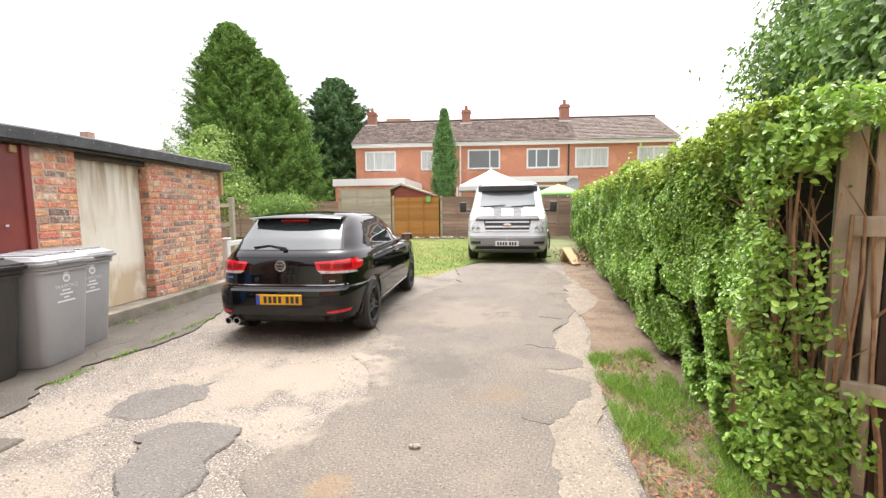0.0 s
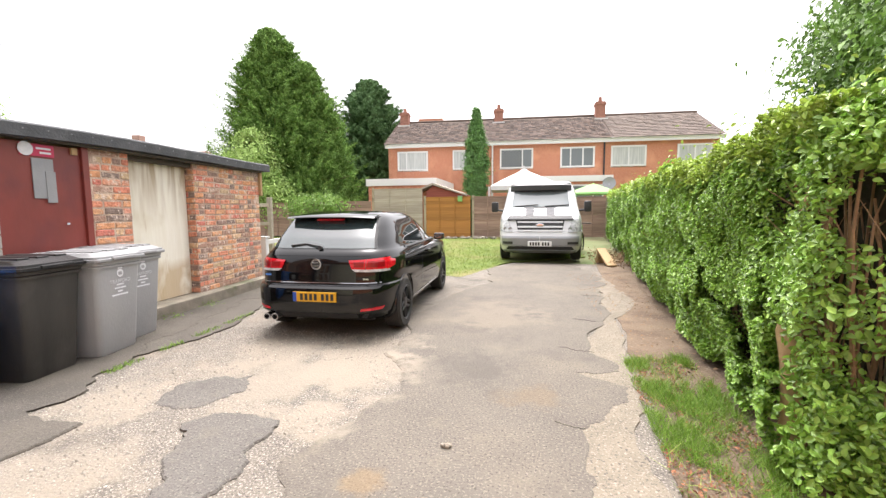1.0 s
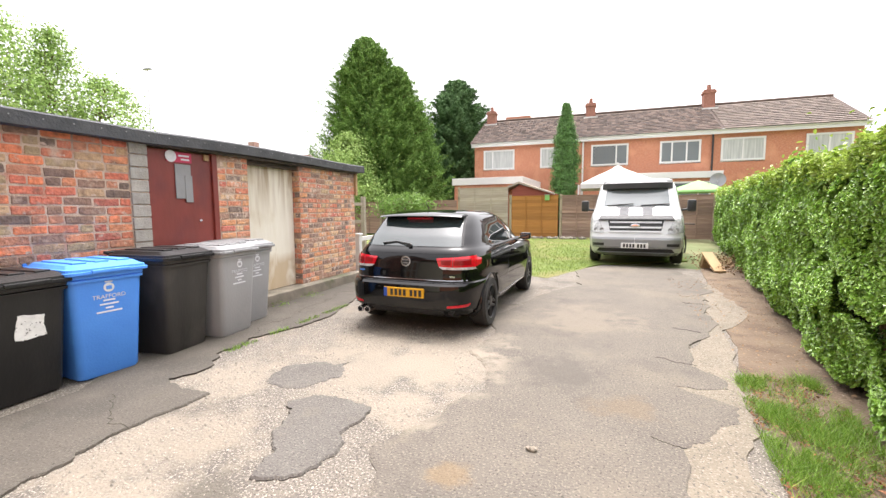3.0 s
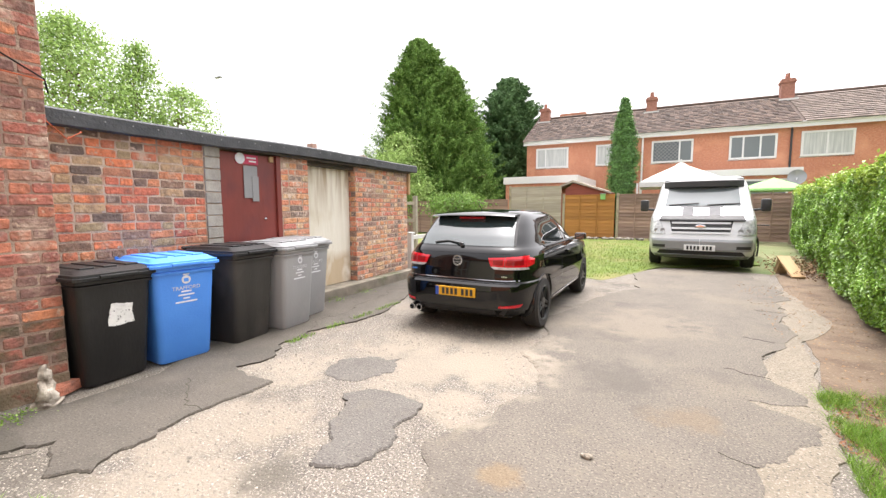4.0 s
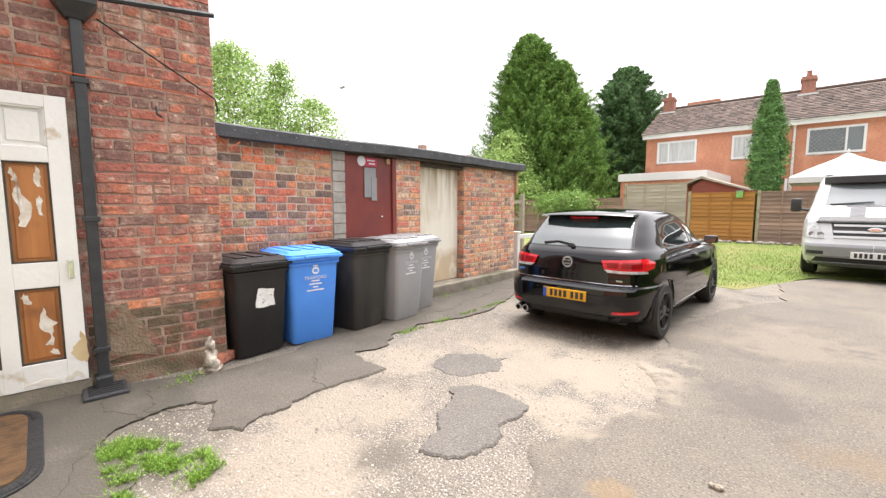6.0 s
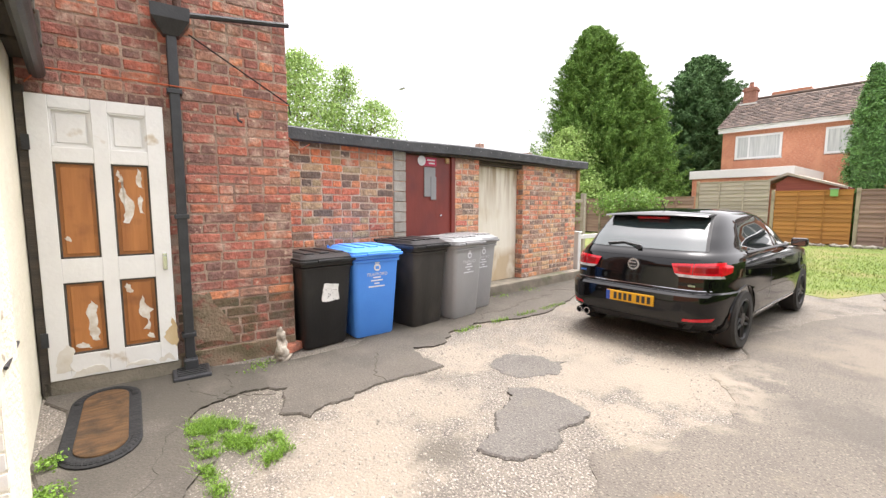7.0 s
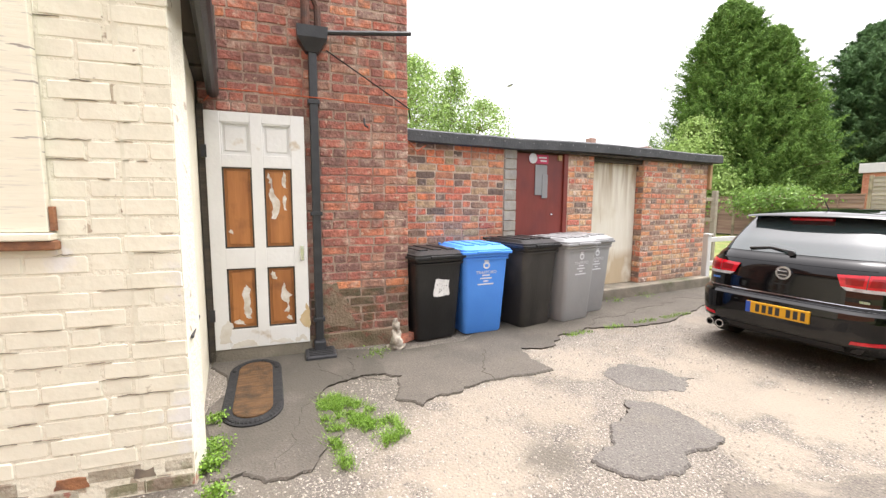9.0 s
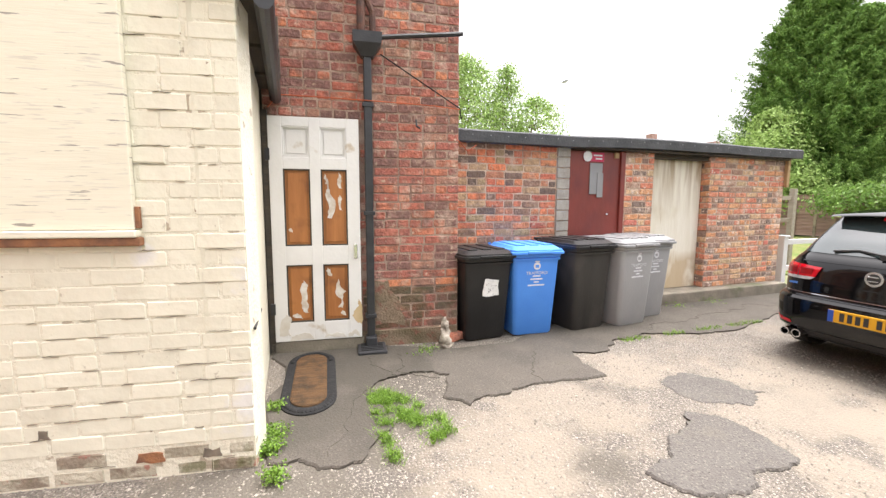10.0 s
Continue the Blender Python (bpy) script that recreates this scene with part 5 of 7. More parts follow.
def wheel(parent, x, y, z, r, width, sign, spokes, rim_mat):
    w = new("wheel")
    w.empty_display_size = 0.1
    w.parent = parent
    w.matrix_local = Matrix.Translation((x, y, z)) @ pose(0, 0, 0, 0, 90 * sign, 0)
    bm = bmesh.new()
    lathe(bm, [(r * 0.68, -width / 2), (r * 0.9, -width / 2), (r, -width / 2 + 0.03), (r, width / 2 - 0.03), (r * 0.93, width / 2), (r * 0.7, width / 2), (r * 0.66, width / 2 - 0.02), (r * 0.66, -width / 2 + 0.02)], Matrix(), 36, (False, False))
    part("tyre", bm, M_TYRE, w, smooth=35)
    bm = bmesh.new()
    lathe(bm, [(r * 0.7, width / 2 - 0.005), (r * 0.67, width / 2 + 0.002), (r * 0.62, width / 2 - 0.01), (r * 0.6, width / 2 - 0.09), (0.02, width / 2 - 0.1)], Matrix(), 36, (False, True))
    lathe(bm, [(0.075, width / 2 - 0.06), (0.07, width / 2 - 0.012), (0.03, width / 2 - 0.006), (0.004, width / 2 - 0.006)], Matrix(), 20)
    for k in range(spokes):
        for da in (-0.13, 0.13):
            a = 2 * math.pi * k / spokes
            m = Matrix.Rotation(a, 4, "Z")
            p, q = m @ Vector((0.05, 0.05 * da * 6, width / 2 - 0.03)), m @ Vector((r * 0.65 * math.cos(da), r * 0.65 * math.sin(da), width / 2 - 0.02))
            cyl(bm, p, q, 0.024, 0.016, 6)
    part("rim", bm, rim_mat, w, "multi-spoke wheel rim", smooth=35)
    return w


# black hatchback, seen from behind
GOLF = Hull([(0.19, 0.3, 3.9, 0.78, 6), (0.25, 0.1, 4.1, 0.84, 6), (0.30, 0.05, 4.15, 0.862, 6), (0.33, 0.012, 4.17, 0.872, 6), (0.42, 0.0, 4.19, 0.885, 6), (0.56, 0.0, 4.2, 0.893, 6), (0.60, 0.008, 4.19, 0.894, 6), (0.625, 0.035, 4.18, 0.893, 6), (0.637, 0.09, 4.17, 0.892, 6), (0.66, 0.1, 4.16, 0.891, 6),
             (0.76, 0.105, 4.08, 0.888, 6), (0.88, 0.125, 3.95, 0.88, 6), (0.94, 0.15, 3.6, 0.865, 5.5), (0.985, 0.185, 3.3, 0.842, 5.5), (1.01, 0.215, 3.05, 0.815, 5.5), (1.03, 0.238, 2.96, 0.798, 5.5), (1.15, 0.345, 2.75, 0.752, 5.5),
             (1.3, 0.5, 2.42, 0.685, 5.5), (1.38, 0.58, 2.22, 0.642, 5), (1.425, 0.63, 2.05, 0.59, 5), (1.45, 0.75, 1.9, 0.53, 4), (1.465, 0.95, 1.75, 0.4, 3), (1.47, 1.2, 1.5, 0.2, 2)])
car = thing("car", "black three-door hatchback parked on the tarmac", "car", CAR_POSE)
car_body = part("body", GOLF.mesh([(0.76, 0.315, 0.365), (3.34, 0.315, 0.365)]), M_CAR, car, "glossy black paintwork", smooth=28)
part("underbody", BX(-0.62, 0.62, 0.3, 3.95, 0.17, 0.6, 0.05), M_TRIM, car)
for y in (0.76, 3.34):
    for sgn in (-1, 1):
        wheel(car, sgn * 0.775, y, 0.315, 0.315, 0.215, sgn, 5, M_RIM)
rear_glass = part("rear_window", GOLF.end_panel([(-0.63, 1.035), (0.63, 1.035), (0.55, 1.375), (-0.55, 1.375)], -1, n=16), M_REARGLASS, car, "sky-reflecting rear window", smooth=40)
bm = bmesh.new()
lip = lambda x: 0.07 * abs(x / 0.57) ** 3
loft(bm, [[(x, 0.6, 1.372), (x, 0.455 + lip(x), 1.384), (x, 0.43 + lip(x), 1.396 - 0.25 * lip(x)), (x, 0.445 + lip(x), 1.410 - 0.25 * lip(x)), (x, 0.62, 1.442 - 0.03 * abs(x / 0.57) ** 2), (x, 0.8, 1.456 - 0.04 * abs(x / 0.57) ** 2)] for x in [-0.57 + 1.14 * k / 20 for k in range(21)]])
sp = part("spoiler", bm, M_CAR, car, smooth=40)
part("brake_light", BX(-0.17, 0.17, 0.505, 0.56, 1.352, 1.374, 0.003), M_REDLAMP, sp, "slim red high-level brake light")
for sgn in (-1, 1):
    part("window_surround", GOLF.end_panel([(sgn * 0.63, 1.035), (sgn * 0.655, 1.035), (sgn * 0.575, 1.375), (sgn * 0.55, 1.375)], -1, 0.005), M_TRIM, rear_glass, "black window surround", smooth=40)
part("tailgate_crease", GOLF.end_panel([(-0.62, 0.955), (0.62, 0.955), (0.62, 0.963), (-0.62, 0.963)], -1, 0.004, 20), M_CAR, car, smooth=40)
bm = bmesh.new()
cyl(bm, (0.0, GOLF.tail(0, 1.04) - 0.005, 1.045), (0.0, GOLF.tail(0, 1.04) - 0.04, 1.045), 0.025)
tube(bm, [(0.0, GOLF.tail(0, 1.05) - 0.03, 1.06), (-0.2, GOLF.tail(0, 1.09) - 0.02, 1.085), (-0.38, GOLF.tail(0.38, 1.06) - 0.02, 1.065)], 0.011, 6)
part("wiper", bm, M_TRIM, rear_glass, "rear wiper")
for sgn in (-1, 1):
    part("side_window", GOLF.side_panel([(1.98, 1.015), (0.80, 1.02), (1.0, 1.31), (1.93, 1.385)], sgn), M_CARGLASS, car, "dark side window", smooth=40)
    part("side_window", GOLF.side_panel([(2.86, 1.015), (2.04, 1.015), (2.0, 1.385), (2.3, 1.36)], sgn), M_CARGLASS, car, "dark side window", smooth=40)
    lamp = part("tail_lamp", GOLF.end_panel([(sgn * 0.43, 0.808), (sgn * 0.80, 0.80), (sgn * 0.795, 0.93), (sgn * 0.39, 0.905)], -1, 0.014, 16), M_REDLAMP, car, "red tail lamp cluster", smooth=40)
    part("clear_band", GOLF.end_panel([(sgn * 0.47, 0.78), (sgn * 0.81, 0.772), (sgn * 0.80, 0.80), (sgn * 0.43, 0.808)], -1, 0.014, 12), M_CLEARLAMP, lamp, "clear lower lamp strip")
    part("lamp_core", GOLF.end_panel([(sgn * 0.60, 0.825), (sgn * 0.77, 0.825), (sgn * 0.765, 0.9), (sgn * 0.61, 0.895)], -1, 0.018, 8), M_REDCORE, lamp)
    part("lamp_core", GOLF.end_panel([(sgn * 0.46, 0.828), (sgn * 0.565, 0.825), (sgn * 0.57, 0.893), (sgn * 0.45, 0.885)], -1, 0.018, 8), M_REDCORE, lamp)
    part("lamp_gap", GOLF.end_panel([(sgn * 0.584, 0.80), (sgn * 0.59, 0.80), (sgn * 0.592, 0.918), (sgn * 0.586, 0.918)], -1, 0.0155, 4), M_INK, lamp)
    part("lamp_flank", GOLF.side_panel([(0.30, 0.80), (0.45, 0.835), (0.47, 0.9), (0.33, 0.93)], sgn, 0.012, 10), M_REDLAMP, lamp, smooth=40)
    part("reflector", GOLF.end_panel([(sgn * 0.55, 0.35), (sgn * 0.76, 0.355), (sgn * 0.78, 0.388), (sgn * 0.56, 0.375)], -1, 0.006), M_REDLAMP, car, "red bumper reflector")
    mir = part("mirror", BX(-0.085, 0.085, -0.05, 0.06, -0.05, 0.06, 0.025, m=Matrix.Translation((sgn * 0.95, 2.6, 1.03))), M_CAR, car, "black door mirror", smooth=40)
    part("mirror_glass", BX(-0.065, 0.065, -0.056, -0.052, -0.035, 0.045, m=Matrix.Translation((sgn * 0.95, 2.6, 1.03))), M_CARGLASS, mir)
    part("door_handle", BX(-0.02, 0.02, -0.09, 0.09, -0.015, 0.018, 0.008, m=Matrix.Translation((sgn * (GOLF.side(1.95, 0.86) + 0.012), 2.02, 0.86))), M_CAR, car)
    part("sill_trim", GOLF.side_panel([(1.2, 0.3), (2.92, 0.3), (2.92, 0.325), (1.2, 0.325)], sgn, 0.008), M_CHROME, car, "bright sill strip")
    part("door_seam", GOLF.side_panel([(1.62, 0.4), (1.63, 0.4), (1.66, 1.0), (1.65, 1.0)], sgn, 0.001, 6), M_INK, car)
    bm = bmesh.new()
    for y0, y1, z0, z1 in ((0.93, 2.9, 1.0, 1.018),):
        loft(bm, [[(sgn * (GOLF.side(y, z) + 0.004), y, z) for z in (z0, z1)] + [(sgn * (GOLF.side(y, z) + 0.012), y, z) for z in (z1, z0)] for y in [y0 + (y1 - y0) * k / 12 for k in range(13)]])
    part("window_trim", bm, M_TRIM, car)
# Chrome strip stands in for the sky reflected in the bumper's top ledge.
part("tailgate_seam", GOLF.end_panel([(-0.74, 0.652), (0.74, 0.652), (0.74, 0.657), (-0.74, 0.657)], -1, 0.002, 20), M_CHROME, car, "chrome strip imitating the sky glint along the bumper ledge")
part("bumper_diffuser", GOLF.end_panel([(-0.72, 0.24), (0.72, 0.24), (0.78, 0.315), (-0.78, 0.315)], -1, 0.008), M_TRIM, car, "matt black lower bumper")
badge = part("badge", cyl(bmesh.new(), (0, GOLF.tail(0, 0.865) - 0.002, 0.865), (0, GOLF.tail(0, 0.865) - 0.018, 0.865), 0.064, seg=28), M_CHROME, car, "round chrome badge")
part("badge_disc", cyl(bmesh.new(), (0, GOLF.tail(0, 0.865) - 0.018, 0.865), (0, GOLF.tail(0, 0.865) - 0.021, 0.865), 0.046, seg=28), M_INK, badge)
bm = bmesh.new()
for dz in (-0.018, 0.018):
    cyl(bm, (-0.036, GOLF.tail(0, 0.865) - 0.022, 0.865 + dz), (0.036, GOLF.tail(0, 0.865) - 0.022, 0.865 + dz), 0.008, seg=6)
part("badge_bars", bm, M_CHROME, badge)
part("small_badge", BX(-0.66, -0.56, GOLF.tail(0.62, 0.73) - 0.008, GOLF.tail(0.56, 0.73) + 0.01, 0.725, 0.745), M_CHROME, car)
part("small_badge", BX(0.52, 0.62, GOLF.tail(0.6, 0.7) - 0.008, GOLF.tail(0.5, 0.7) + 0.01, 0.69, 0.71), M_CHROME, car)
plate = part("number_plate", BX(-0.235, 0.285, -0.016, 0.02, 0.455, 0.565, 0.004), M_YELLOW, car, "yellow rear plate with dark bars")
part("band", BX(-0.233, -0.19, -0.018, -0.014, 0.457, 0.563), M_BLUEBAND, plate)
for k in range(7):
    x = -0.145 + k * 0.056 + (0.03 if k > 3 else 0)
    part("bar", BX(x, x + 0.034, -0.019, -0.014, 0.473, 0.547), M_INK, plate)
for x in (-0.57, -0.47):
    bm = bmesh.new()
    lathe(bm, [(0.04, 0.0), (0.04, 0.14), (0.032, 0.14), (0.032, 0.0)], Matrix.Translation((x, 0.12, 0.27)) @ pose(0, 0, 0, 90, 0, 0), 18)
    part("tailpipe", bm, M_CHROME, car, "chrome twin tailpipe", smooth=40)
bm = bmesh.new()
cyl(bm, (0, 0.85, 1.44), (0, 0.72, 1.56), 0.006, 0.003, 6)
part("aerial", bm, M_TRIM, car)

# pale silver panel van facing the yard (local -y is its nose)
VAN = Hull([(0.22, 0.28, 4.6, 0.86, 9), (0.3, 0.1, 4.75, 0.93, 9), (0.42, 0.02, 4.8, 0.965, 9), (0.58, 0.0, 4.82, 0.98, 9), (0.68, 0.04, 4.82, 0.985, 9), (0.85, 0.1, 4.82, 0.985, 9), (1.02, 0.17, 4.82, 0.98, 9),
            (1.12, 0.3, 4.82, 0.965, 9), (1.22, 0.5, 4.82, 0.945, 9), (1.3, 0.66, 4.8, 0.93, 9), (1.5, 0.84, 4.8, 0.9, 9), (1.75, 1.05, 4.78, 0.86, 9), (1.86, 1.16, 4.76, 0.82, 8), (1.93, 1.35, 4.7, 0.74, 7), (1.96, 1.6, 4.5, 0.55, 5)])
van = thing("van", "pale silver panel van with dark bonnet stripes and a roof visor", "van", VAN_POSE)
part("body", VAN.mesh([(0.92, 0.33, 0.4), (3.85, 0.33, 0.4)], 0.05), M_VAN, van, "pale silver paintwork", smooth=28)
part("underbody", BX(-0.68, 0.68, 0.3, 4.6, 0.2, 0.7, 0.05), M_TRIM, van)
for y in (0.92, 3.85):
    for sgn in (-1, 1):
        wheel(van, sgn * 0.86, y, 0.33, 0.33, 0.22, sgn, 6, M_VANGREY)
screen = part("windscreen", VAN.end_panel([(-0.84, 1.31), (0.84, 1.31), (0.79, 1.74), (-0.79, 1.74)], -1), M_SCREEN, van, "windscreen reflecting pale sky", smooth=40)
bm = bmesh.new()
vis = lambda x: VAN.tail(x, 1.8) + 0.12 * abs(x / 0.86) ** 3
loft(bm, [[(x, vis(x) - 0.17, 1.715), (x, vis(x) - 0.2, 1.73), (x, vis(x) - 0.19, 1.85), (x, vis(x) - 0.1, 1.875), (x, vis(x) + 0.12, 1.885), (x, vis(x) + 0.0, 1.76)] for x in [-0.86 + 1.72 * k / 16 for k in range(17)]])
part("sun_visor", bm, M_INK, van, "black visor over the windscreen", smooth=40)
bm = bmesh.new()
loft(bm, [rrect(1.5, 0.9, 0.12, 1.88, 0, 1.85), rrect(1.56, 1.0, 0.14, 1.92, 0, 1.85), rrect(1.4, 0.85, 0.14, 1.97, 0, 1.9)])
part("roof_cap", bm, M_VAN, van, smooth=40)
for x0, x1 in ((-0.34, -0.14), (0.14, 0.34)):
    part("bonnet_stripe", VAN.end_panel([(x0, 1.1), (x1, 1.1), (x1, 1.285), (x0, 1.285)], -1, 0.03), M_STRIPE, van, "dark grey bonnet stripe", smooth=40)
part("bonnet_lip", VAN.end_panel([(-0.76, 0.99), (0.76, 0.99), (0.72, 1.1), (-0.72, 1.1)], -1, 0.03), M_TRIM, van, "black bonnet edge guard", smooth=40)
grille = part("grille", VAN.end_panel([(-0.5, 0.74), (0.5, 0.74), (0.56, 1.01), (-0.56, 1.01)], -1, 0.004), M_TRIM, van, "dark grille between silver bars")
for z in (0.735, 0.825, 0.935):
    part("slat", VAN.end_panel([(-0.51, z), (0.51, z), (0.52, z + 0.038), (-0.52, z + 0.038)], -1, 0.016), M_VAN, grille)
bm = bmesh.new()
lathe(bm, [(0.1, 0), (0.1, 0.012), (0.07, 0.018), (0.004, 0.02)], Matrix.Translation((0, VAN.tail(0, 0.88) - 0.014, 0.88)) @ pose(0, 0, 0, 90, 0, 0) @ Matrix.Diagonal((1, 0.5, 1, 1)), 24)
part("badge", bm, M_CHROME, grille, "oval badge")
for sgn in (-1, 1):
    hl = part("headlamp", VAN.end_panel([(sgn * 0.62, 0.72), (sgn * 0.95, 0.73), (sgn * 0.92, 1.1), (sgn * 0.74, 1.02)], -1, 0.014, 10), M_CLEARLAMP, van, "clear headlamp", smooth=40)
    for x in (0.68, 0.8):
        part("reflector", cyl(bmesh.new(), (sgn * x, VAN.tail(x, 0.8) - 0.012, 0.8), (sgn * x, VAN.tail(x, 0.8) - 0.018, 0.8), 0.045, seg=16), M_VANGREY, hl)
    part("corner_bumper", VAN.end_panel([(sgn * 0.005, 0.40), (sgn * 0.93, 0.40), (sgn * 0.93, 0.63), (sgn * 0.005, 0.63)], -1, 0.008, 16), M_VANGREY, van, "silver-grey painted bumper half", smooth=40)
    part("fog_lamp", VAN.end_panel([(sgn * 0.62, 0.44), (sgn * 0.86, 0.44), (sgn * 0.86, 0.5), (sgn * 0.62, 0.5)], -1, 0.015), M_TRIM, van)
    mm = Matrix.Translation((sgn * 1.12, 0.82, 1.32))
    mir = part("mirror", BX(-0.085, 0.085, -0.06, 0.06, -0.13, 0.13, 0.035, m=mm), M_TRIM, van, "large black door mirror", smooth=40)
    part("mirror_arm", cyl(bmesh.new(), (sgn * 0.9, 0.85, 1.22), (sgn * 1.08, 0.83, 1.24), 0.025), M_TRIM, mir)
    part("side_window", VAN.side_panel([(1.0, 1.32), (1.85, 1.32), (1.85, 1.72), (1.25, 1.72)], sgn), M_CARGLASS, van, "dark cab window", smooth=40)
part("lower_intake", VAN.end_panel([(-0.78, 0.31), (0.78, 0.31), (0.72, 0.39), (-0.72, 0.39)], -1, 0.012), M_INK, van)
part("bumper_lip", VAN.end_panel([(-0.8, 0.24), (0.8, 0.24), (0.84, 0.30), (-0.84, 0.30)], -1, 0.02), M_VANGREY, van, smooth=40)
plate = part("number_plate", BX(-0.27, 0.27, -0.03, 0.05, 0.40, 0.515, 0.004), M_WHITEPLATE, van, "white front plate with dark bars")
for k in range(7):
    x = -0.225 + k * 0.062 + (0.03 if k > 3 else 0)
    part("bar", BX(x, x + 0.038, -0.033, -0.028, 0.418, 0.496), M_INK, plate)
for a, b in (((-0.62, 1.33), (-0.05, 1.36)), ((0.1, 1.33), (0.68, 1.35))):
    bm = tube(bmesh.new(), [(a[0], VAN.tail(a[0], a[1]) - 0.02, a[1]), (b[0], VAN.tail(b[0], b[1]) - 0.03, b[1] + 0.01)], 0.012, 6)
    part("wiper", bm, M_TRIM, screen)
part("scuttle", VAN.end_panel([(-0.4, 1.275), (0.4, 1.275), (0.4, 1.3), (-0.4, 1.3)], -1, 0.008), M_INK, van)


# ---- hedge along the lane ----
rng = np.random.default_rng(21)
H0, H1 = np.array((1.30, 1.95)), np.array((4.35, 19.0))
hd = (H1 - H0) / np.linalg.norm(H1 - H0)
hn = np.array((-hd[1], hd[0]))
HL = np.linalg.norm(H1 - H0)
hedge = thing("hedge", "clipped green privet hedge with bare twigs near its end", "hedge")


def hedge_points(n, s0, s1, face):
    """Points on the front face, the top or the near end of the hedge, with an uneven skin."""
    s = rng.uniform(s0, s1, n)
    top = 1.73 + 0.012 * s + 0.05 * np.sin(s * 2.1) + 0.04 * np.sin(s * 5.3) + 0.03 * np.sin(s * 13.7) + np.where(rng.uniform(0, 1, n) < 0.05, rng.exponential(0.05, n), 0.0)
    if face == "front":
        z = rng.uniform(0.0, 1.0, n) ** 0.9 * (top - 0.06) + 0.06
        off = 0.04 * np.sin(s * 3.1 + z * 2) + 0.025 * np.sin(s * 7.7 - z * 5) + 0.025 * np.sin(z * 9 + s) - 0.16 * np.clip(0.45 - z, 0, 1) - 0.1 * np.clip(z - 1.5, 0, 1)
        depth = rng.exponential(0.06, n)
        p = H0 + hd * s[:, None] + hn * (off - depth)[:, None]
        nr = np.stack([np.full(n, hn[0]), np.full(n, hn[1]), np.full(n, 0.95)], 1)
    else:
        w = rng.uniform(-0.05, 1.15, n)
        z = top + 0.03 * np.sin(w * 9 + s * 3) - rng.exponential(0.05, n)
        p = H0 + hd * s[:, None] - hn * w[:, None]
        nr = np.tile((0.0, 0.0, 1.0), (n, 1))
    return np.column_stack([p, z]), nr


def gaps(p, nr, keep):
    k = np.array([noise.noise(Vector(q) * 2.6) + 0.5 * noise.noise(Vector(q) * 7.0) for q in p])
    m = k > keep
    return p[m], nr[m]


TRUNK_AT = 0.45
for s0, s1, n, size in ((0.0, 2.2, 84000, 0.0205), (2.2, 5.5, 56000, 0.029), (5.5, HL, 56000, 0.04)):
    p, nr = gaps(*hedge_points(n, s0, s1, "front"), -0.16 if s0 == 0 else -0.36)
    if s0 == 0:
        run = (p[:, :2] - H0) @ hd
        bare = (p[:, 2] > 0.6) & (p[:, 2] < 1.6) & (run < 0.95) & (rng.uniform(0, 1, len(p)) < np.where(run < 0.42, 0.8, 0.5))
        bare |= (run > TRUNK_AT - 0.27) & (run < TRUNK_AT + 0.05) & (p[:, 2] > 0.46) & (p[:, 2] < 0.76)
        p, nr = p[~bare], nr[~bare]
    leaves("foliage", p, nr, size, M_LEAF, hedge, rng, spread=0.75, rounded=s0 < 5)
    p, nr = hedge_points(n // 3, s0 + (0.1 if s0 == 0 else 0), s1, "top")
    leaves("top_foliage", p, nr, size, M_LEAF_TOP, hedge, rng, spread=0.7, rounded=s0 < 5)
# leaves over the near end, thin where the twigs show
n = 9000
s_, w_, z_ = rng.uniform(-0.1, 0.3, n), rng.uniform(-0.02, 0.27, n), rng.uniform(0.08, 1.72, n)
show = np.where((z_ > 0.55) & (z_ < 1.5), 0.2, 0.7) * np.where(w_ > 0.3, 0.6, 1.0)
ok = rng.uniform(0, 1, n) < show
p = np.column_stack([H0 + hd * s_[:, None] - hn * w_[:, None], z_])[ok]
p, nr = gaps(p, np.tile((-0.5, -0.7, 0.4), (len(p), 1)), -0.15)
leaves("end_foliage", p, nr, 0.022, M_LEAF, hedge, rng, spread=0.8, rounded=True)
# leafy shoots at the foot of the near end
q = np.clip(rng.normal(0, 1, (1500, 3)), -1.6, 1.6) * (0.12, 0.12, 0.13) + (1.5, 2.0, 0.3)
q = q[q[:, 2] > 0.03]
leaves("low_foliage", q, np.tile((-0.6, -0.4, 0.5), (len(q), 1)), 0.024, M_LEAF, hedge, rng, spread=0.8, rounded=True)
q = rng.uniform(-1, 1, (2000, 3)) * (0.36, 0.2, 0.09) + (1.8, 1.97, 1.74)
leaves("over_foliage", q, np.tile((-0.4, -0.4, 0.7), (len(q), 1)), 0.022, M_LEAF, hedge, rng, spread=0.8, rounded=True)
# Solid core behind the leaves; the shade between twigs is put into its colour.
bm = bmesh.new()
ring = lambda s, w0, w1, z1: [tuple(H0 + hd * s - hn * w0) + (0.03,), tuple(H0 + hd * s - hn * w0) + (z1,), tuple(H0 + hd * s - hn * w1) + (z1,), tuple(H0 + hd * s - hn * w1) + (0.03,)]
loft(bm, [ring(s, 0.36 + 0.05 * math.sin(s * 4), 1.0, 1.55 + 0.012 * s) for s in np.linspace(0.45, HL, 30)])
part("inner_growth", bm, M_INNER_SHADE, hedge, "solid near-black core with the hedge's inner shade in its colour")
bm = bmesh.new()
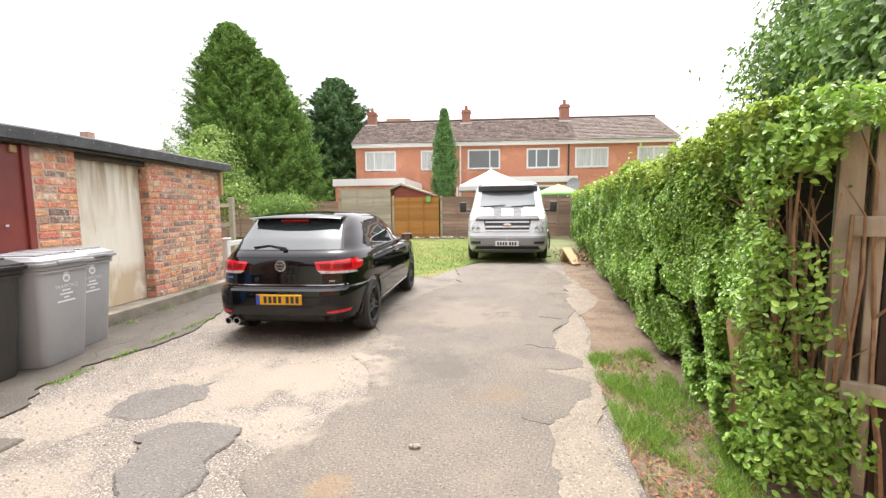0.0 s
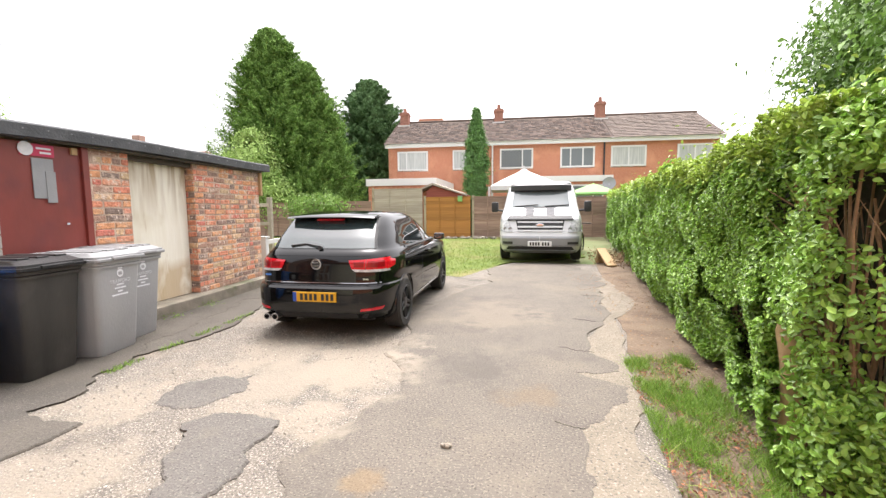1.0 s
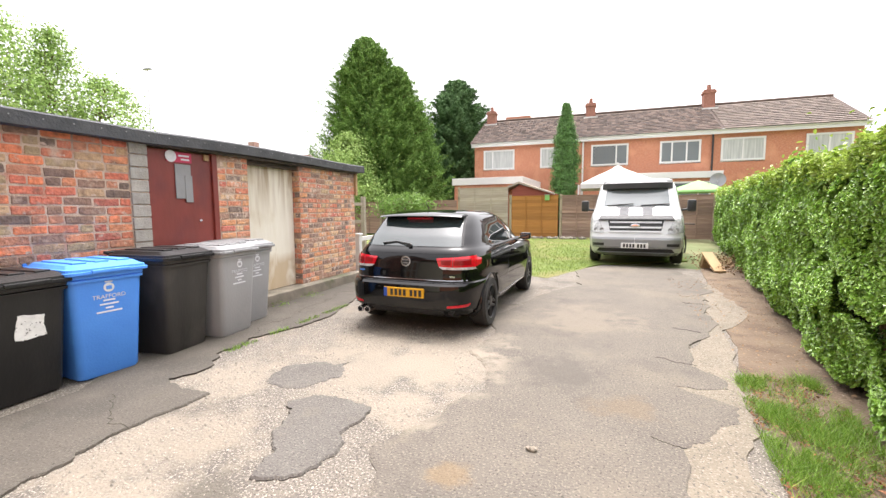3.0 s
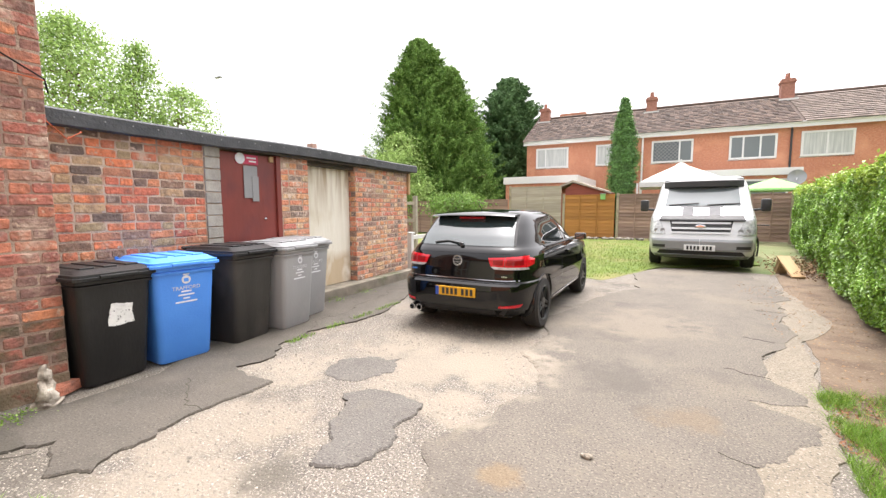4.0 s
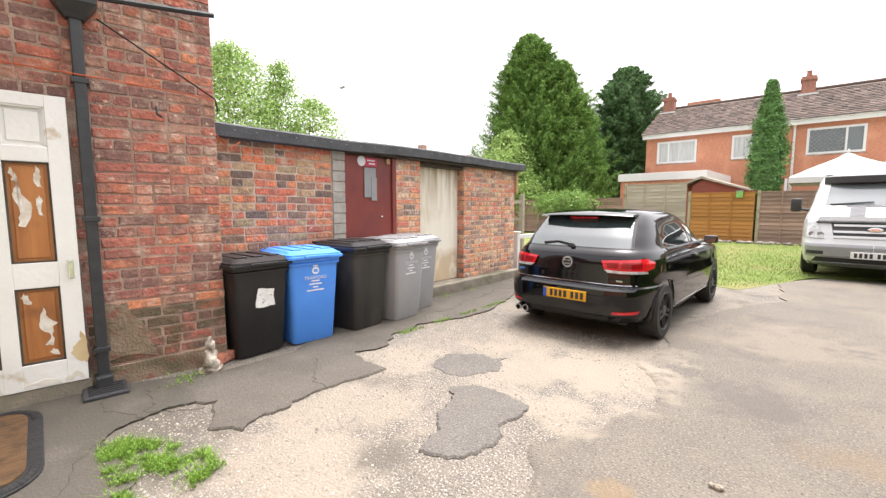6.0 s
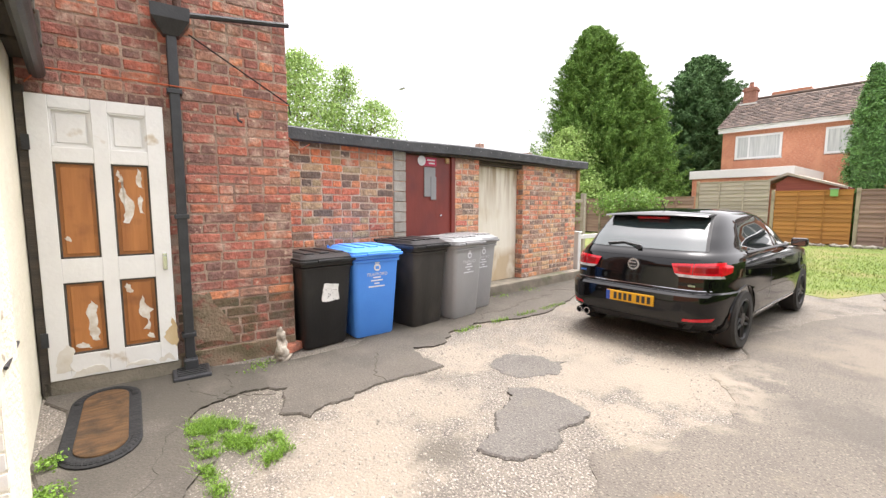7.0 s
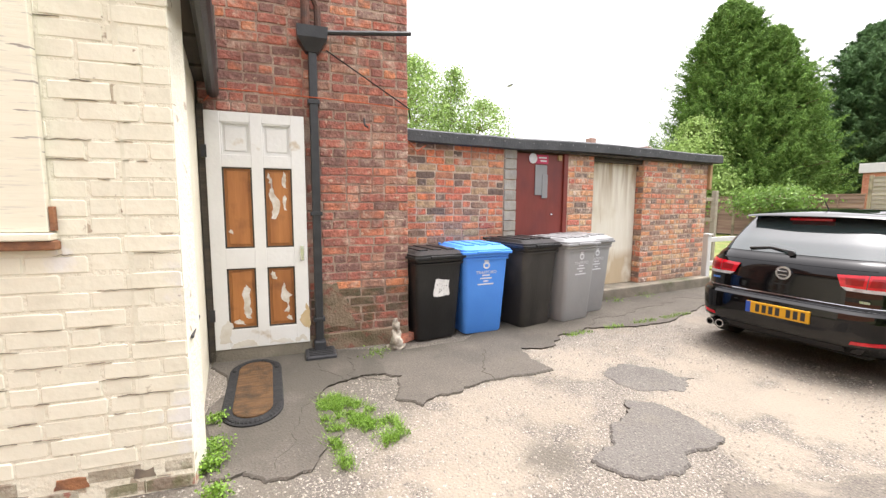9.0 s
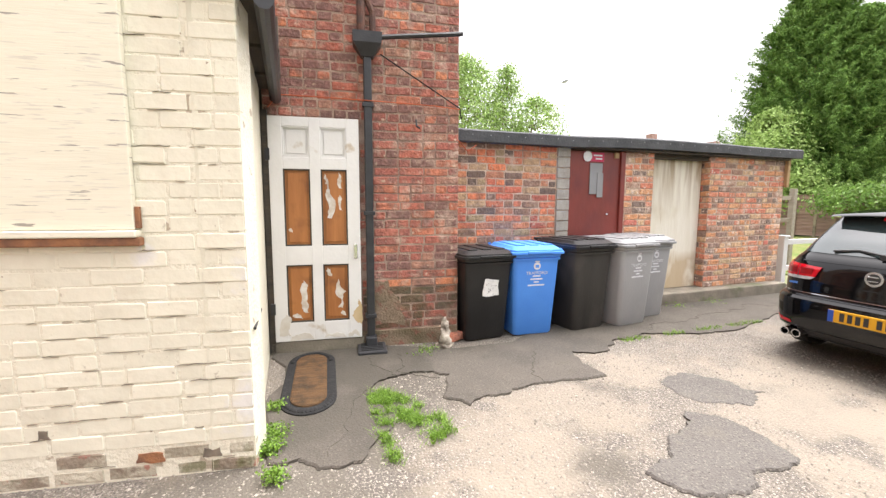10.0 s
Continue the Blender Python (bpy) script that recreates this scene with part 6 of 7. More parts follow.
for k in range(116):
    s = rng.uniform(0.06, 1.0) if k < 56 else rng.uniform(1.0, 6.0)
    w = rng.uniform(0.2 if k < 30 else 0.26, 0.75 if k >= 30 else 0.4)
    a = np.array((*(H0 + hd * s - hn * w), 0.0))
    z = 0.02
    r = rng.uniform(0.006, 0.016)
    lean = rng.normal(0, 0.012, 2)
    while z < (1.25 if k < 56 else 1.4):
        b = a + np.array((*(lean * 1.2 + rng.normal(0, 0.022, 2)), rng.uniform(0.22, 0.36)))
        cyl(bm, a, b, r, r * 0.85, 5, caps=False)
        if rng.random() < 0.6:
            c = b + np.array((*rng.normal(0, 0.08, 2), rng.uniform(0.1, 0.3)))
            cyl(bm, b, c, r * 0.6, r * 0.3, 4, caps=False)
        a, z, r = b, b[2], r * 0.85
part("twig_mass", bm, M_TWIG, hedge, "bare brown twigs", kind="stuff")
bm = bmesh.new()
base = H0 + hd * TRUNK_AT - hn * 0.11
loft(bm, [[(base[0] + dx + r * math.cos(a), base[1] + dy + r * math.sin(a), z) for a in [k * math.pi / 5 for k in range(10)]] for z, r, dx, dy in ((0.0, 0.06, 0, 0), (0.25, 0.045, 0.01, 0), (0.5, 0.05, 0.0, 0.01), (0.68, 0.055, -0.02, 0.02), (0.78, 0.03, -0.02, 0.03), (1.1, 0.018, 0.02, 0.06), (1.6, 0.008, 0.1, 0.1))])
part("trunk", bm, M_PLANK, hedge, "pale cut main stem", smooth=50)

# timber fence closing the near end
gp = thing("timber_fence", "pale timber fence with square posts and rails by the hedge", "fence", pose(1.67, 2.07, 0, 0, 0, -32))
for x, w_ in ((0.0, 0.09), (0.115, 0.05), (1.9, 0.09)):
    part("post", BX(x, x + w_, -0.05, 0.05, -0.02, 1.8, 0.006), M_POST, gp)
for z in (0.45, 1.2):
    part("rail", BX(0.05, 2.6, -0.09, -0.045, z, z + 0.09, 0.006), M_POST, gp)
for k in range(18):
    part("board", BX(0.172 + k * 0.13, 0.295 + k * 0.13, -0.042, -0.022, 0.03, 1.7 + 0.02 * math.sin(k), 0.003), M_FENCE_DARK, gp)

# ---- grass and weeds ----
lawn_grass = thing("lawn_grass", "green grass blades over the lawn", "grass", kind="stuff")
pts = scatter([(-3.8, 9.1), (-0.9, 8.35), (-0.3, 9.7), (0.0, 10.6), (0.3, 19), (-9, 19), (-5, 12)], 42000, rng)
pts = pts[rng.uniform(0, 1, len(pts)) < np.clip(1.5 - (pts[:, 1] - 8) / 8, 0.1, 1)]
blades("grass", np.column_stack([pts, np.full(len(pts), 0.004)]), 0.05, M_DRYGRASS, lawn_grass, rng, width=0.006)
verge = thing("verge_grass", "tufts of fresh and dry grass along the hedge foot", "grass", kind="stuff")
VERGE = [(1.02, 3.75), (1.6, 3.9), (1.5, 2.9), (1.3, 1.6), (0.85, 1.3), (0.8, 2.0)]
pts = scatter(VERGE, 34000, rng)
dens = np.array([noise.noise(Vector((x * 4.5, y * 3.2, 0.3))) + 0.6 * noise.noise(Vector((x * 13, y * 11, 2.3))) for x, y in pts])
pts = pts[dens + rng.normal(0, 0.16, len(dens)) > 0.02]
blades("grass", np.column_stack([pts, np.full(len(pts), 0.01)]), 0.065, M_GRASS, verge, rng, lean=0.7, width=0.0022)
pts = scatter(VERGE, 1400, rng)
blades("dry_grass", np.column_stack([pts, np.full(len(pts), 0.01)]), 0.06, M_DRYGRASS, verge, rng, lean=0.9, width=0.0025)
q = scatter(VERGE, 3600, rng)
q = q[np.array([noise.noise(Vector((x * 3.2, y * 2.2, 5.3))) for x, y in q]) > -0.12]
leaves("dead_leaves", np.column_stack([q, np.full(len(q), 0.02)]), np.tile((0, 0, 1.0), (len(q), 1)), 0.013, M_LITTER, verge, rng, spread=0.4)
weeds = thing("weeds", "low green weeds growing through the cracked ground", "weeds", kind="stuff")
TUFT = [(-3.0, 0.35), (-2.95, 0.5), (-2.5, 0.72), (-2.3, 0.73), (-2.22, 0.52), (-2.4, 0.55), (-2.6, 0.46), (-2.45, 0.38), (-2.12, 0.36), (-2.15, 0.31), (-2.5, 0.29)]
q = scatter(TUFT, 12000, rng)
q = q + rng.normal(0, 0.02, q.shape)
q = q[np.array([noise.noise(Vector((x * 7, y * 7, 1.3))) + 0.5 * noise.noise(Vector((x * 22, y * 22, 4.3))) for x, y in q]) + rng.normal(0, 0.14, len(q)) > 0.03]
leaves("weed_leaves", np.column_stack([q, rng.uniform(0.008, 0.035, len(q))]), np.tile((0, 0, 1.0), (len(q), 1)), 0.0085, M_GRASS, weeds, rng, spread=0.6)
blades("weed_blades", np.column_stack([q[:3000], np.full(min(3000, len(q)), 0.01)]), 0.045, M_GRASS, weeds, rng, lean=0.7, width=0.0025)
for cx, cy, n, r in ((-2.46, -0.30, 420, 0.035), (-2.95, -0.27, 200, 0.03), (-2.62, -0.28, 320, 0.045), (-2.2, -0.26, 300, 0.03), (-3.62, 0.98, 130, 0.06), (-4.15, 5.3, 90, 0.07), (-4.1, 4.6, 70, 0.06)):
    q = rng.normal(0, r, (n, 2)) + (cx, cy)
    leaves("weed_leaves", np.column_stack([q, rng.uniform(0.01, 0.07, n)]), np.tile((0, 0, 1.0), (n, 1)), 0.0115, M_GRASS, weeds, rng, spread=0.8)
s = rng.uniform(0, 1, 900)
q = np.column_stack([-3.27 + rng.normal(0, 0.025, 900), 2.75 + s * 2.6])
q = q[np.array([noise.noise(Vector((3.1, y * 2.4, 0.2))) for x, y in q]) > -0.05]
blades("crack_grass", np.column_stack([q, np.full(len(q), 0.012)]), 0.035, M_GRASS, weeds, rng, lean=0.7, width=0.004)

# ---- door mat, ornament, loose brick ----
mat_ = thing("door_mat", "brown coir doormat with a scrolled black rubber border", "doormat", pose(-3.36, -0.035, 0.0175, 0, 0, -4.8) @ Matrix.Diagonal((1.13, 0.9, 1, 1)))


def oval(w, l, z, seg=12):
    pts = []
    for sgn in (1, -1):
        for k in range(seg + 1):
            a = radians(-90 + 180 * k / seg) + (0 if sgn > 0 else math.pi)
            pts.append((sgn * (l / 2 - w / 2) + w / 2 * math.cos(a), w / 2 * math.sin(a), z))
    return pts


part("border", loft(bmesh.new(), [oval(0.42, 1.02, 0), oval(0.42, 1.02, 0.008), oval(0.4, 1.0, 0.012)]), M_RUBBER, mat_)
part("coir_surface", loft(bmesh.new(), [oval(0.27, 0.86, 0.01), oval(0.27, 0.86, 0.02), oval(0.25, 0.84, 0.024)]), M_MATFIBRE, mat_, "brown coir pile")
bm = bmesh.new()
for k in range(44):
    o = oval(0.345, 0.94, 0.012, 40)[int(k * 82 / 44)]
    bmesh.ops.create_uvsphere(bm, u_segments=8, v_segments=5, radius=0.026, matrix=Matrix.Translation(o) @ Matrix.Diagonal((1, 1, 0.4, 1)))
part("scrollwork", bm, M_RUBBER, mat_, "raised rubber scrollwork", kind="stuff")
bm = bmesh.new()
prof = [(0.004, 0.0), (0.1, 0.0), (0.1, 0.03), (0.06, 0.045), (0.065, 0.09), (0.055, 0.14), (0.05, 0.18), (0.035, 0.215), (0.03, 0.235), (0.04, 0.265), (0.035, 0.3), (0.015, 0.325), (0.004, 0.33)]
lathe(bm, prof, Matrix(), 22)
bmesh.ops.subdivide_edges(bm, edges=bm.edges[:], cuts=1, use_grid_fill=True)
for v in bm.verts:
    v.co += noise.noise_vector(v.co * 14) * 0.03 + noise.noise_vector(v.co * 45) * 0.01
    v.co.x += 0.04 * math.sin(v.co.z * 11)
    v.co.z = max(0.0, v.co.z)
orn = new("garden_ornament", mesh_of(bm, "garden_ornament", M_STONEWARE, 60))
orn.matrix_world = pose(-3.72, 1.19, 0.014) @ Matrix.Scale(0.85, 4)
tagged(orn, "small weathered plaster garden ornament by the wall foot", "ornament")
lb = new("loose_brick", brick_mesh("loose_brick", 0.2, 0.075, 0.1, 5, M_BRICK))
lb.matrix_world = pose(-3.86, 1.45, 0.016, 0, 0, -60)
tagged(lb, "loose red brick lying at the wall corner", "brick")

# ---- white gate post and rail beyond the stores, timber trellis ----
gate = thing("white_rail_fence", "white painted post and rail beyond the stores", "fence", pose(-4.48, 7.25, 0, 0, 0, 90))
part("post", BX(-0.05, 0.05, -0.05, 0.05, 0, 0.84, 0.006), M_WHITEPAINT, gate)
part("cap", BX(-0.065, 0.065, -0.065, 0.065, 0.84, 0.87, 0.006), M_WHITEPAINT, gate)
for z in (0.3, 0.72):
    part("rail", BX(0.05, 1.6, -0.02, 0.02, z, z + 0.08, 0.004), M_WHITEPAINT, gate)
tre = thing("timber_trellis", "weathered timber posts and rails behind the stores", "fence", pose(-5.75, 9.6, 0, 0, 0, 0))
for x in (-1.6, 0.0):
    part("post", BX(x - 0.05, x + 0.05, -0.05, 0.05, 0, 1.68, 0.006), M_FENCE_GREY, tre)
for z in (0.5, 1.0, 1.45):
    part("rail", BX(-1.6, 0, -0.07, -0.03, z, z + 0.08, 0.004), M_FENCE_GREY, tre)

# ---- far boundary fence ----
F0, F1 = (-13.0, 20.2), (5.2, 19.25)
fdir = math.degrees(math.atan2(F1[1] - F0[1], F1[0] - F0[0]))
fence = thing("boundary_fence", "lapped timber fence of brown, grey and golden panels", "fence", pose(F0[0], F0[1], 0, 0, 0, fdir))
FX = lambda x: (x - F0[0]) / math.cos(radians(fdir))
spans = [(-13, -10.9, 1.75, M_FENCE_OLD), (-10.9, -8.7, 1.75, M_FENCE_OLD), (-8.7, -6.5, 1.78, M_FENCE_OLD), (-6.4, -3.9, 2.36, M_FENCE_GREY), (-3.8, -1.6, 1.93, M_FENCE_NEW), (-1.5, 0.6, 1.93, M_FENCE_OLD),
         (0.65, 2.6, 1.93, M_FENCE_OLD), (2.65, 4.4, 1.85, M_FENCE_OLD), (4.4, 5.2, 1.85, M_FENCE_OLD)]
for a, b, h, mt in spans:
    n = int(h / 0.155)
    for k in range(n):
        z = 0.08 + k * (h - 0.1) / n
        hb = (h - 0.1) / n + 0.022
        x0, x1, sag = FX(a) + 0.06, FX(b) - 0.02, random.uniform(-0.008, 0.008)
        lap = loft(bmesh.new(), [[(x, -0.052, z + s_), (x, -0.014, z + hb + s_), (x, -0.004, z + hb + s_), (x, -0.034, z + s_)] for x, s_ in ((x0, 0), ((x0 + x1) / 2, sag), (x1, random.uniform(-0.006, 0.006)))])
        part("board", lap, mt, fence)
    for t in (0.33, 0.66):
        x = FX(a) + (FX(b) - FX(a)) * t
        part("batten", BX(x - 0.02, x + 0.02, -0.072, -0.05, 0.08, h - 0.02), mt, fence)
    part("cap", BX(FX(a) + 0.05, FX(b), -0.05, 0.0, h - 0.02, h + 0.015), mt, fence)
    part("post", BX(FX(a) - 0.05, FX(a) + 0.05, -0.06, 0.04, 0, h + 0.06, 0.006), M_POST, fence)
box_ = thing("bird_box", "small green box fixed to the golden panel", "box", pose(-2.1, 19.55, 1.72))
part("body", BX(-0.1, 0.1, -0.1, 0.02, 0, 0.24, 0.01), M_GREENCLOTH, box_)
part("lid", BX(-0.12, 0.12, -0.13, 0.03, 0.24, 0.27, 0.006), M_LIDGREY, box_)
rubble = thing("rubble", "pale stones along the fence foot", "stones", kind="stuff")
bm = bmesh.new()
for k in range(40):
    bmesh.ops.create_icosphere(bm, subdivisions=1, radius=random.uniform(0.05, 0.12), matrix=Matrix.Translation((random.uniform(-4.2, 0.3), random.uniform(19.1, 19.4), 0.04)) @ Matrix.Diagonal((1.3, 1, 0.7, 1)))
part("stones", bm, M_PEBBLE, rubble, kind="stuff")


# ---- buildings behind the fence ----
def sash(parent, u0, u1, z0, z1, lights, lattice=False, curtain=True):
    w = part("window", BX(u0 - 0.03, u1 + 0.03, 0.0, 0.03, z0 - 0.05, z0), M_UPVC, parent, "white framed window")
    bm = bmesh.new()
    f = 0.1
    for a, b, c, d in ((u0, u1, z0, z0 + f), (u0, u1, z1 - f, z1), (u0, u0 + f, z0 + f, z1 - f), (u1 - f, u1, z0 + f, z1 - f)):
        box(bm, a, b, -0.06, 0.02, c, d)
    edges = [u0 + f] + [u0 + (u1 - u0) * t for t in lights] + [u1 - f]
    for e in edges[1:-1]:
        box(bm, e - 0.04, e + 0.04, -0.06, 0.02, z0 + f, z1 - f)
    part("window_frame", bm, M_UPVC, w)
    for a, b in zip(edges, edges[1:]):
        part("pane", BX(a, b, -0.035, -0.03, z0 + f, z1 - f), M_CURTAIN if curtain else M_PANE, w)
    if lattice:
        bm = bmesh.new()
        a, b = edges[0], edges[1]
        for k in range(-8, 12):
            x = a + k * 0.2
            for d in (1, -1):
                pts = [(x + d * t, z0 + f + t) for t in np.linspace(0, z1 - z0 - 2 * f, 12)]
                pts = [p for p in pts if a < p[0] < b]
                if len(pts) > 1:
                    cyl(bm, (pts[0][0], -0.045, pts[0][1]), (pts[-1][0], -0.045, pts[-1][1]), 0.014, seg=4)
        part("lattice", bm, M_VANGREY, w, "pale diamond lattice")
    return w


P0, P1 = (-7.65, 27.21), (12.35, 27.31)
hang = math.degrees(math.atan2(P1[1] - P0[1], P1[0] - P0[0]))
# local x along the front, y to the back, so the front looks to -y
terrace = thing("terraced_houses", "row of red brick two-storey houses with brown tiled roofs", "house", pose(P0[0], P0[1], 0, 0, 0, hang))
HLn, EAVE, RIDGE, DEEP = 20.2, 5.4, 7.75, 7.6
wins = [(0.62, 2.64, (0.3,), False, True), (4.27, 6.25, (0.7,), False, True), (7.29, 9.36, (0.68,), True, False), (11.02, 13.08, (0.3, 0.66), False, False), (14.04, 16.09, (0.5,), False, True), (17.84, 19.8, (0.5,), False, True)]
bm = bmesh.new()
us = sorted({0.0, HLn, *[w[0] for w in wins], *[w[1] for w in wins]})
zs = [0.0, 3.9, 5.15, EAVE]
gv = {(i, k): bm.verts.new((u, 0.0, z)) for i, u in enumerate(us) for k, z in enumerate(zs)}
for i in range(len(us) - 1):
    for k in range(3):
        if k == 1 and any(w[0] <= us[i] + 1e-6 and w[1] >= us[i + 1] - 1e-6 for w in wins):
            continue
        bm.faces.new((gv[i, k], gv[i + 1, k], gv[i + 1, k + 1], gv[i, k + 1]))
walls = bmesh.ops.extrude_face_region(bm, geom=bm.faces[:])
bmesh.ops.translate(bm, vec=(0, 0.25, 0), verts=[v for v in walls["geom"] if isinstance(v, bmesh.types.BMVert)])
part("wall", bm, M_HOUSEWALL, terrace, "red brick front wall")
part("back_wall", BX(0, HLn, DEEP - 0.25, DEEP, 0, EAVE), M_HOUSEWALL, terrace)
for u in (0.0, HLn - 0.25):
    bm = bmesh.new()
    loft(bm, [[(u + k, 0.25, 0), (u + k, 0.25, EAVE), (u + k, DEEP / 2, RIDGE - 0.1), (u + k, DEEP - 0.25, EAVE), (u + k, DEEP - 0.25, 0)] for k in (0, 0.25)])
    part("gable", bm, M_HOUSEWALL, terrace)
part("room_shade", BX(0.3, HLn - 0.3, 1.6, 1.7, 0, EAVE), M_CURTAIN, terrace)
for a, b, li, lat, cur in wins:
    w = sash(terrace, a, b, 3.9, 5.15, li, lat, cur)
    for ch in (w, *w.children):
        pass
# ground-floor openings glimpsed over the fence
sash(terrace, 8.2, 10.6, 1.1, 2.35, (0.5,), False, True)
part("fascia", BX(-0.15, HLn + 0.15, -0.3, -0.26, EAVE - 0.05, EAVE + 0.2), M_UPVC, terrace, "white eaves board")
part("soffit", BX(-0.15, HLn + 0.15, -0.26, 0.0, EAVE, EAVE + 0.03), M_UPVC, terrace)
bm = tube(bmesh.new(), [(-0.15, -0.34, EAVE + 0.17), (HLn + 0.15, -0.34, EAVE + 0.17)], 0.05, 8)
part("gutter", bm, M_UPVC, terrace)
# tiles, course by course
slope = math.atan2(RIDGE - EAVE - 0.2, DEEP / 2 + 0.35)
run = math.hypot(RIDGE - EAVE - 0.2, DEEP / 2 + 0.35)


def tiles(u0, u1, w, h, mat, label):
    vs, fs = [], []
    r = random.Random(4)
    rows_, cols = int(run / h), int((u1 - u0) / w)
    for i in range(rows_):
        for j in range(cols):
            a, b = u0 + j * w + 0.006, u0 + (j + 1) * w - 0.006
            lift = 0.02 + r.uniform(-0.008, 0.012)
            for dx in (a, b):
                for t, dz in ((i * h - 0.03, lift + 0.025), ((i + 1) * h, 0.01), (i * h - 0.03, lift - 0.01)):
                    vs.append((dx, -0.4 + t * math.cos(slope) - dz * math.sin(slope), EAVE + 0.2 + t * math.sin(slope) + dz * math.cos(slope)))
            k = len(vs) - 6
            fs += [(k, k + 3, k + 4, k + 1), (k, k + 2, k + 5, k + 3), (k, k + 1, k + 2), (k + 3, k + 5, k + 4)]
    return raw("tiles", vs, fs, mat, roof, label, "stuff")


bm = bmesh.new()
loft(bm, [[(u, -0.4, EAVE + 0.18), (u, DEEP / 2, RIDGE), (u, DEEP + 0.4, EAVE + 0.18), (u, DEEP / 2, RIDGE - 0.12)] for u in (-0.2, HLn + 0.2)])
roof = part("roof", bm, M_TILE, terrace, "brown tiled pitched roof")
tiles(-0.2, 14.1, 0.24, 0.26, M_TILE, "mottled dark brown tiles")
tiles(14.1, HLn + 0.2, 0.3, 0.3, M_TILE_GREY, "flatter grey-brown tiles")
bm = tube(bmesh.new(), [(-0.2, DEEP / 2, RIDGE + 0.02), (HLn + 0.2, DEEP / 2, RIDGE + 0.02)], 0.1, 8)
part("ridge_tiles", bm, M_TILE, roof)


def chimney(u, v, top, w=0.62):
    c = part("chimney", BX(u - w / 2, u + w / 2, v - 0.3, v + 0.3, RIDGE - 0.9, top), M_CHIMNEY, roof, "red brick chimney stack")
    bm = BX(u - w / 2 - 0.05, u + w / 2 + 0.05, v - 0.35, v + 0.35, top - 0.22, top - 0.1)
    lathe(bm, [(0.14, top), (0.11, top + 0.3), (0.13, top + 0.33), (0.08, top + 0.33)], Matrix.Translation((u, v, 0)), 12)
    part("flashing", BX(u - w / 2 - 0.12, u + w / 2 + 0.12, v - 0.55, v + 0.3, RIDGE - 0.42, RIDGE - 0.3, m=None), M_UPVC, roof, "pale flashing")
    bmo = part("chimney_pot", bm, M_CHIMNEY, roof)


chimney(0.36, DEEP / 2 - 0.3, 8.4)
chimney(7.17, DEEP / 2 - 0.3, 8.4)
chimney(14.07, DEEP / 2 - 0.3, 8.6)
part("low_stack", BX(1.2, 3.0, DEEP / 2 + 0.5, DEEP / 2 + 1.1, RIDGE - 0.6, RIDGE + 0.38), M_HOUSEWALL, roof)
for u in (6.82, 13.63):
    part("downpipe", cyl(bmesh.new(), (u, -0.1, 0), (u, -0.1, EAVE), 0.05), M_BLACKPIPE if u > 10 else M_UPVC, terrace)
ext = thing("rear_extension", "flat-roofed rear extension with a broad white fascia", "extension", pose(P0[0], P0[1], 0, 0, 0, hang))
part("wall", BX(9.3, 13.7, -1.6, -0.01, 0, 2.92), M_HOUSEWALL, ext)
part("fascia", BX(9.2, 13.8, -1.75, -0.05, 2.92, 3.26, 0.01), M_UPVC, ext, "broad white roof edge")
wx = part("window", BX(11.4, 13.3, -1.64, -1.6, 1.2, 2.75), M_UPVC, ext)
part("pane", BX(11.5, 13.2, -1.655, -1.645, 1.3, 2.65), M_PANE, wx)
dish = thing("satellite_dish", "grey satellite dish on the house wall", "satellite dish", pose(P0[0], P0[1], 0, 0, 0, hang) @ Matrix.Translation((13.5, -2.05, 2.75)) @ pose(0, 0, 0, 80, 0, -15))
bm = bmesh.new()
lathe(bm, [(0.004, 0.0), (0.2, 0.02), (0.36, 0.08), (0.36, 0.1), (0.2, 0.05), (0.004, 0.03)], Matrix(), 24)
part("reflector", bm, M_VANGREY, dish, smooth=50)
part("arm", cyl(bmesh.new(), (0, 0, 0), (0, -0.2, 0.35), 0.015), M_VANGREY, dish)
part("bracket", cyl(bmesh.new(), (0, 0, 0), (0, 0.1, -0.35), 0.02), M_VANGREY, dish)

garage = thing("garage", "flat-roofed brick garage with a white roof edge", "garage", pose(-7.35, 21.6, 0, 0, 0, fdir))
part("wall", BX(0.1, 3.7, 0.1, 5.0, 0, 2.62), M_HOUSEWALL, garage)
part("roof_edge", BX(0, 3.85, 0, 5.1, 2.62, 2.98, 0.01), M_UPVC, garage, "white roof edge")
gshed = thing("garden_shed", "red-brown garden shed with a felted gable roof", "shed", pose(-4.0, 20.6, 0, 0, 0, fdir))
bm = bmesh.new()
loft(bm, [[(0.1, y, 0), (0.1, y, 2.25), (0.45, y, 2.52), (2.2, y, 2.05), (2.2, y, 0)] for y in (0, 2.2)])
part("wall", bm, M_SHEDRED, gshed)
bm = bmesh.new()
loft(bm, [[(-0.45, y, 2.22), (0.45, y, 2.56), (2.15, y, 2.0), (2.15, y, 2.07), (0.45, y, 2.66), (-0.45, y, 2.30)] for y in (-0.15, 2.4)])
part("roof", bm, M_FENCE_GREY, gshed, "weathered felt roof")
gaz = thing("gazebo", "white canvas garden gazebo with a pointed roof", "gazebo", pose(0.95, 22.6, 0))
sq = lambda r, z: [(r, r, z), (-r, r, z), (-r, -r, z), (r, -r, z)]
bm = loft(bmesh.new(), [sq(1.68, 2.28), sq(1.68, 2.5), sq(1.1, 2.83), sq(0.55, 3.12), sq(0.22, 3.3)])
part("canopy", bm, M_CANVAS, gaz)
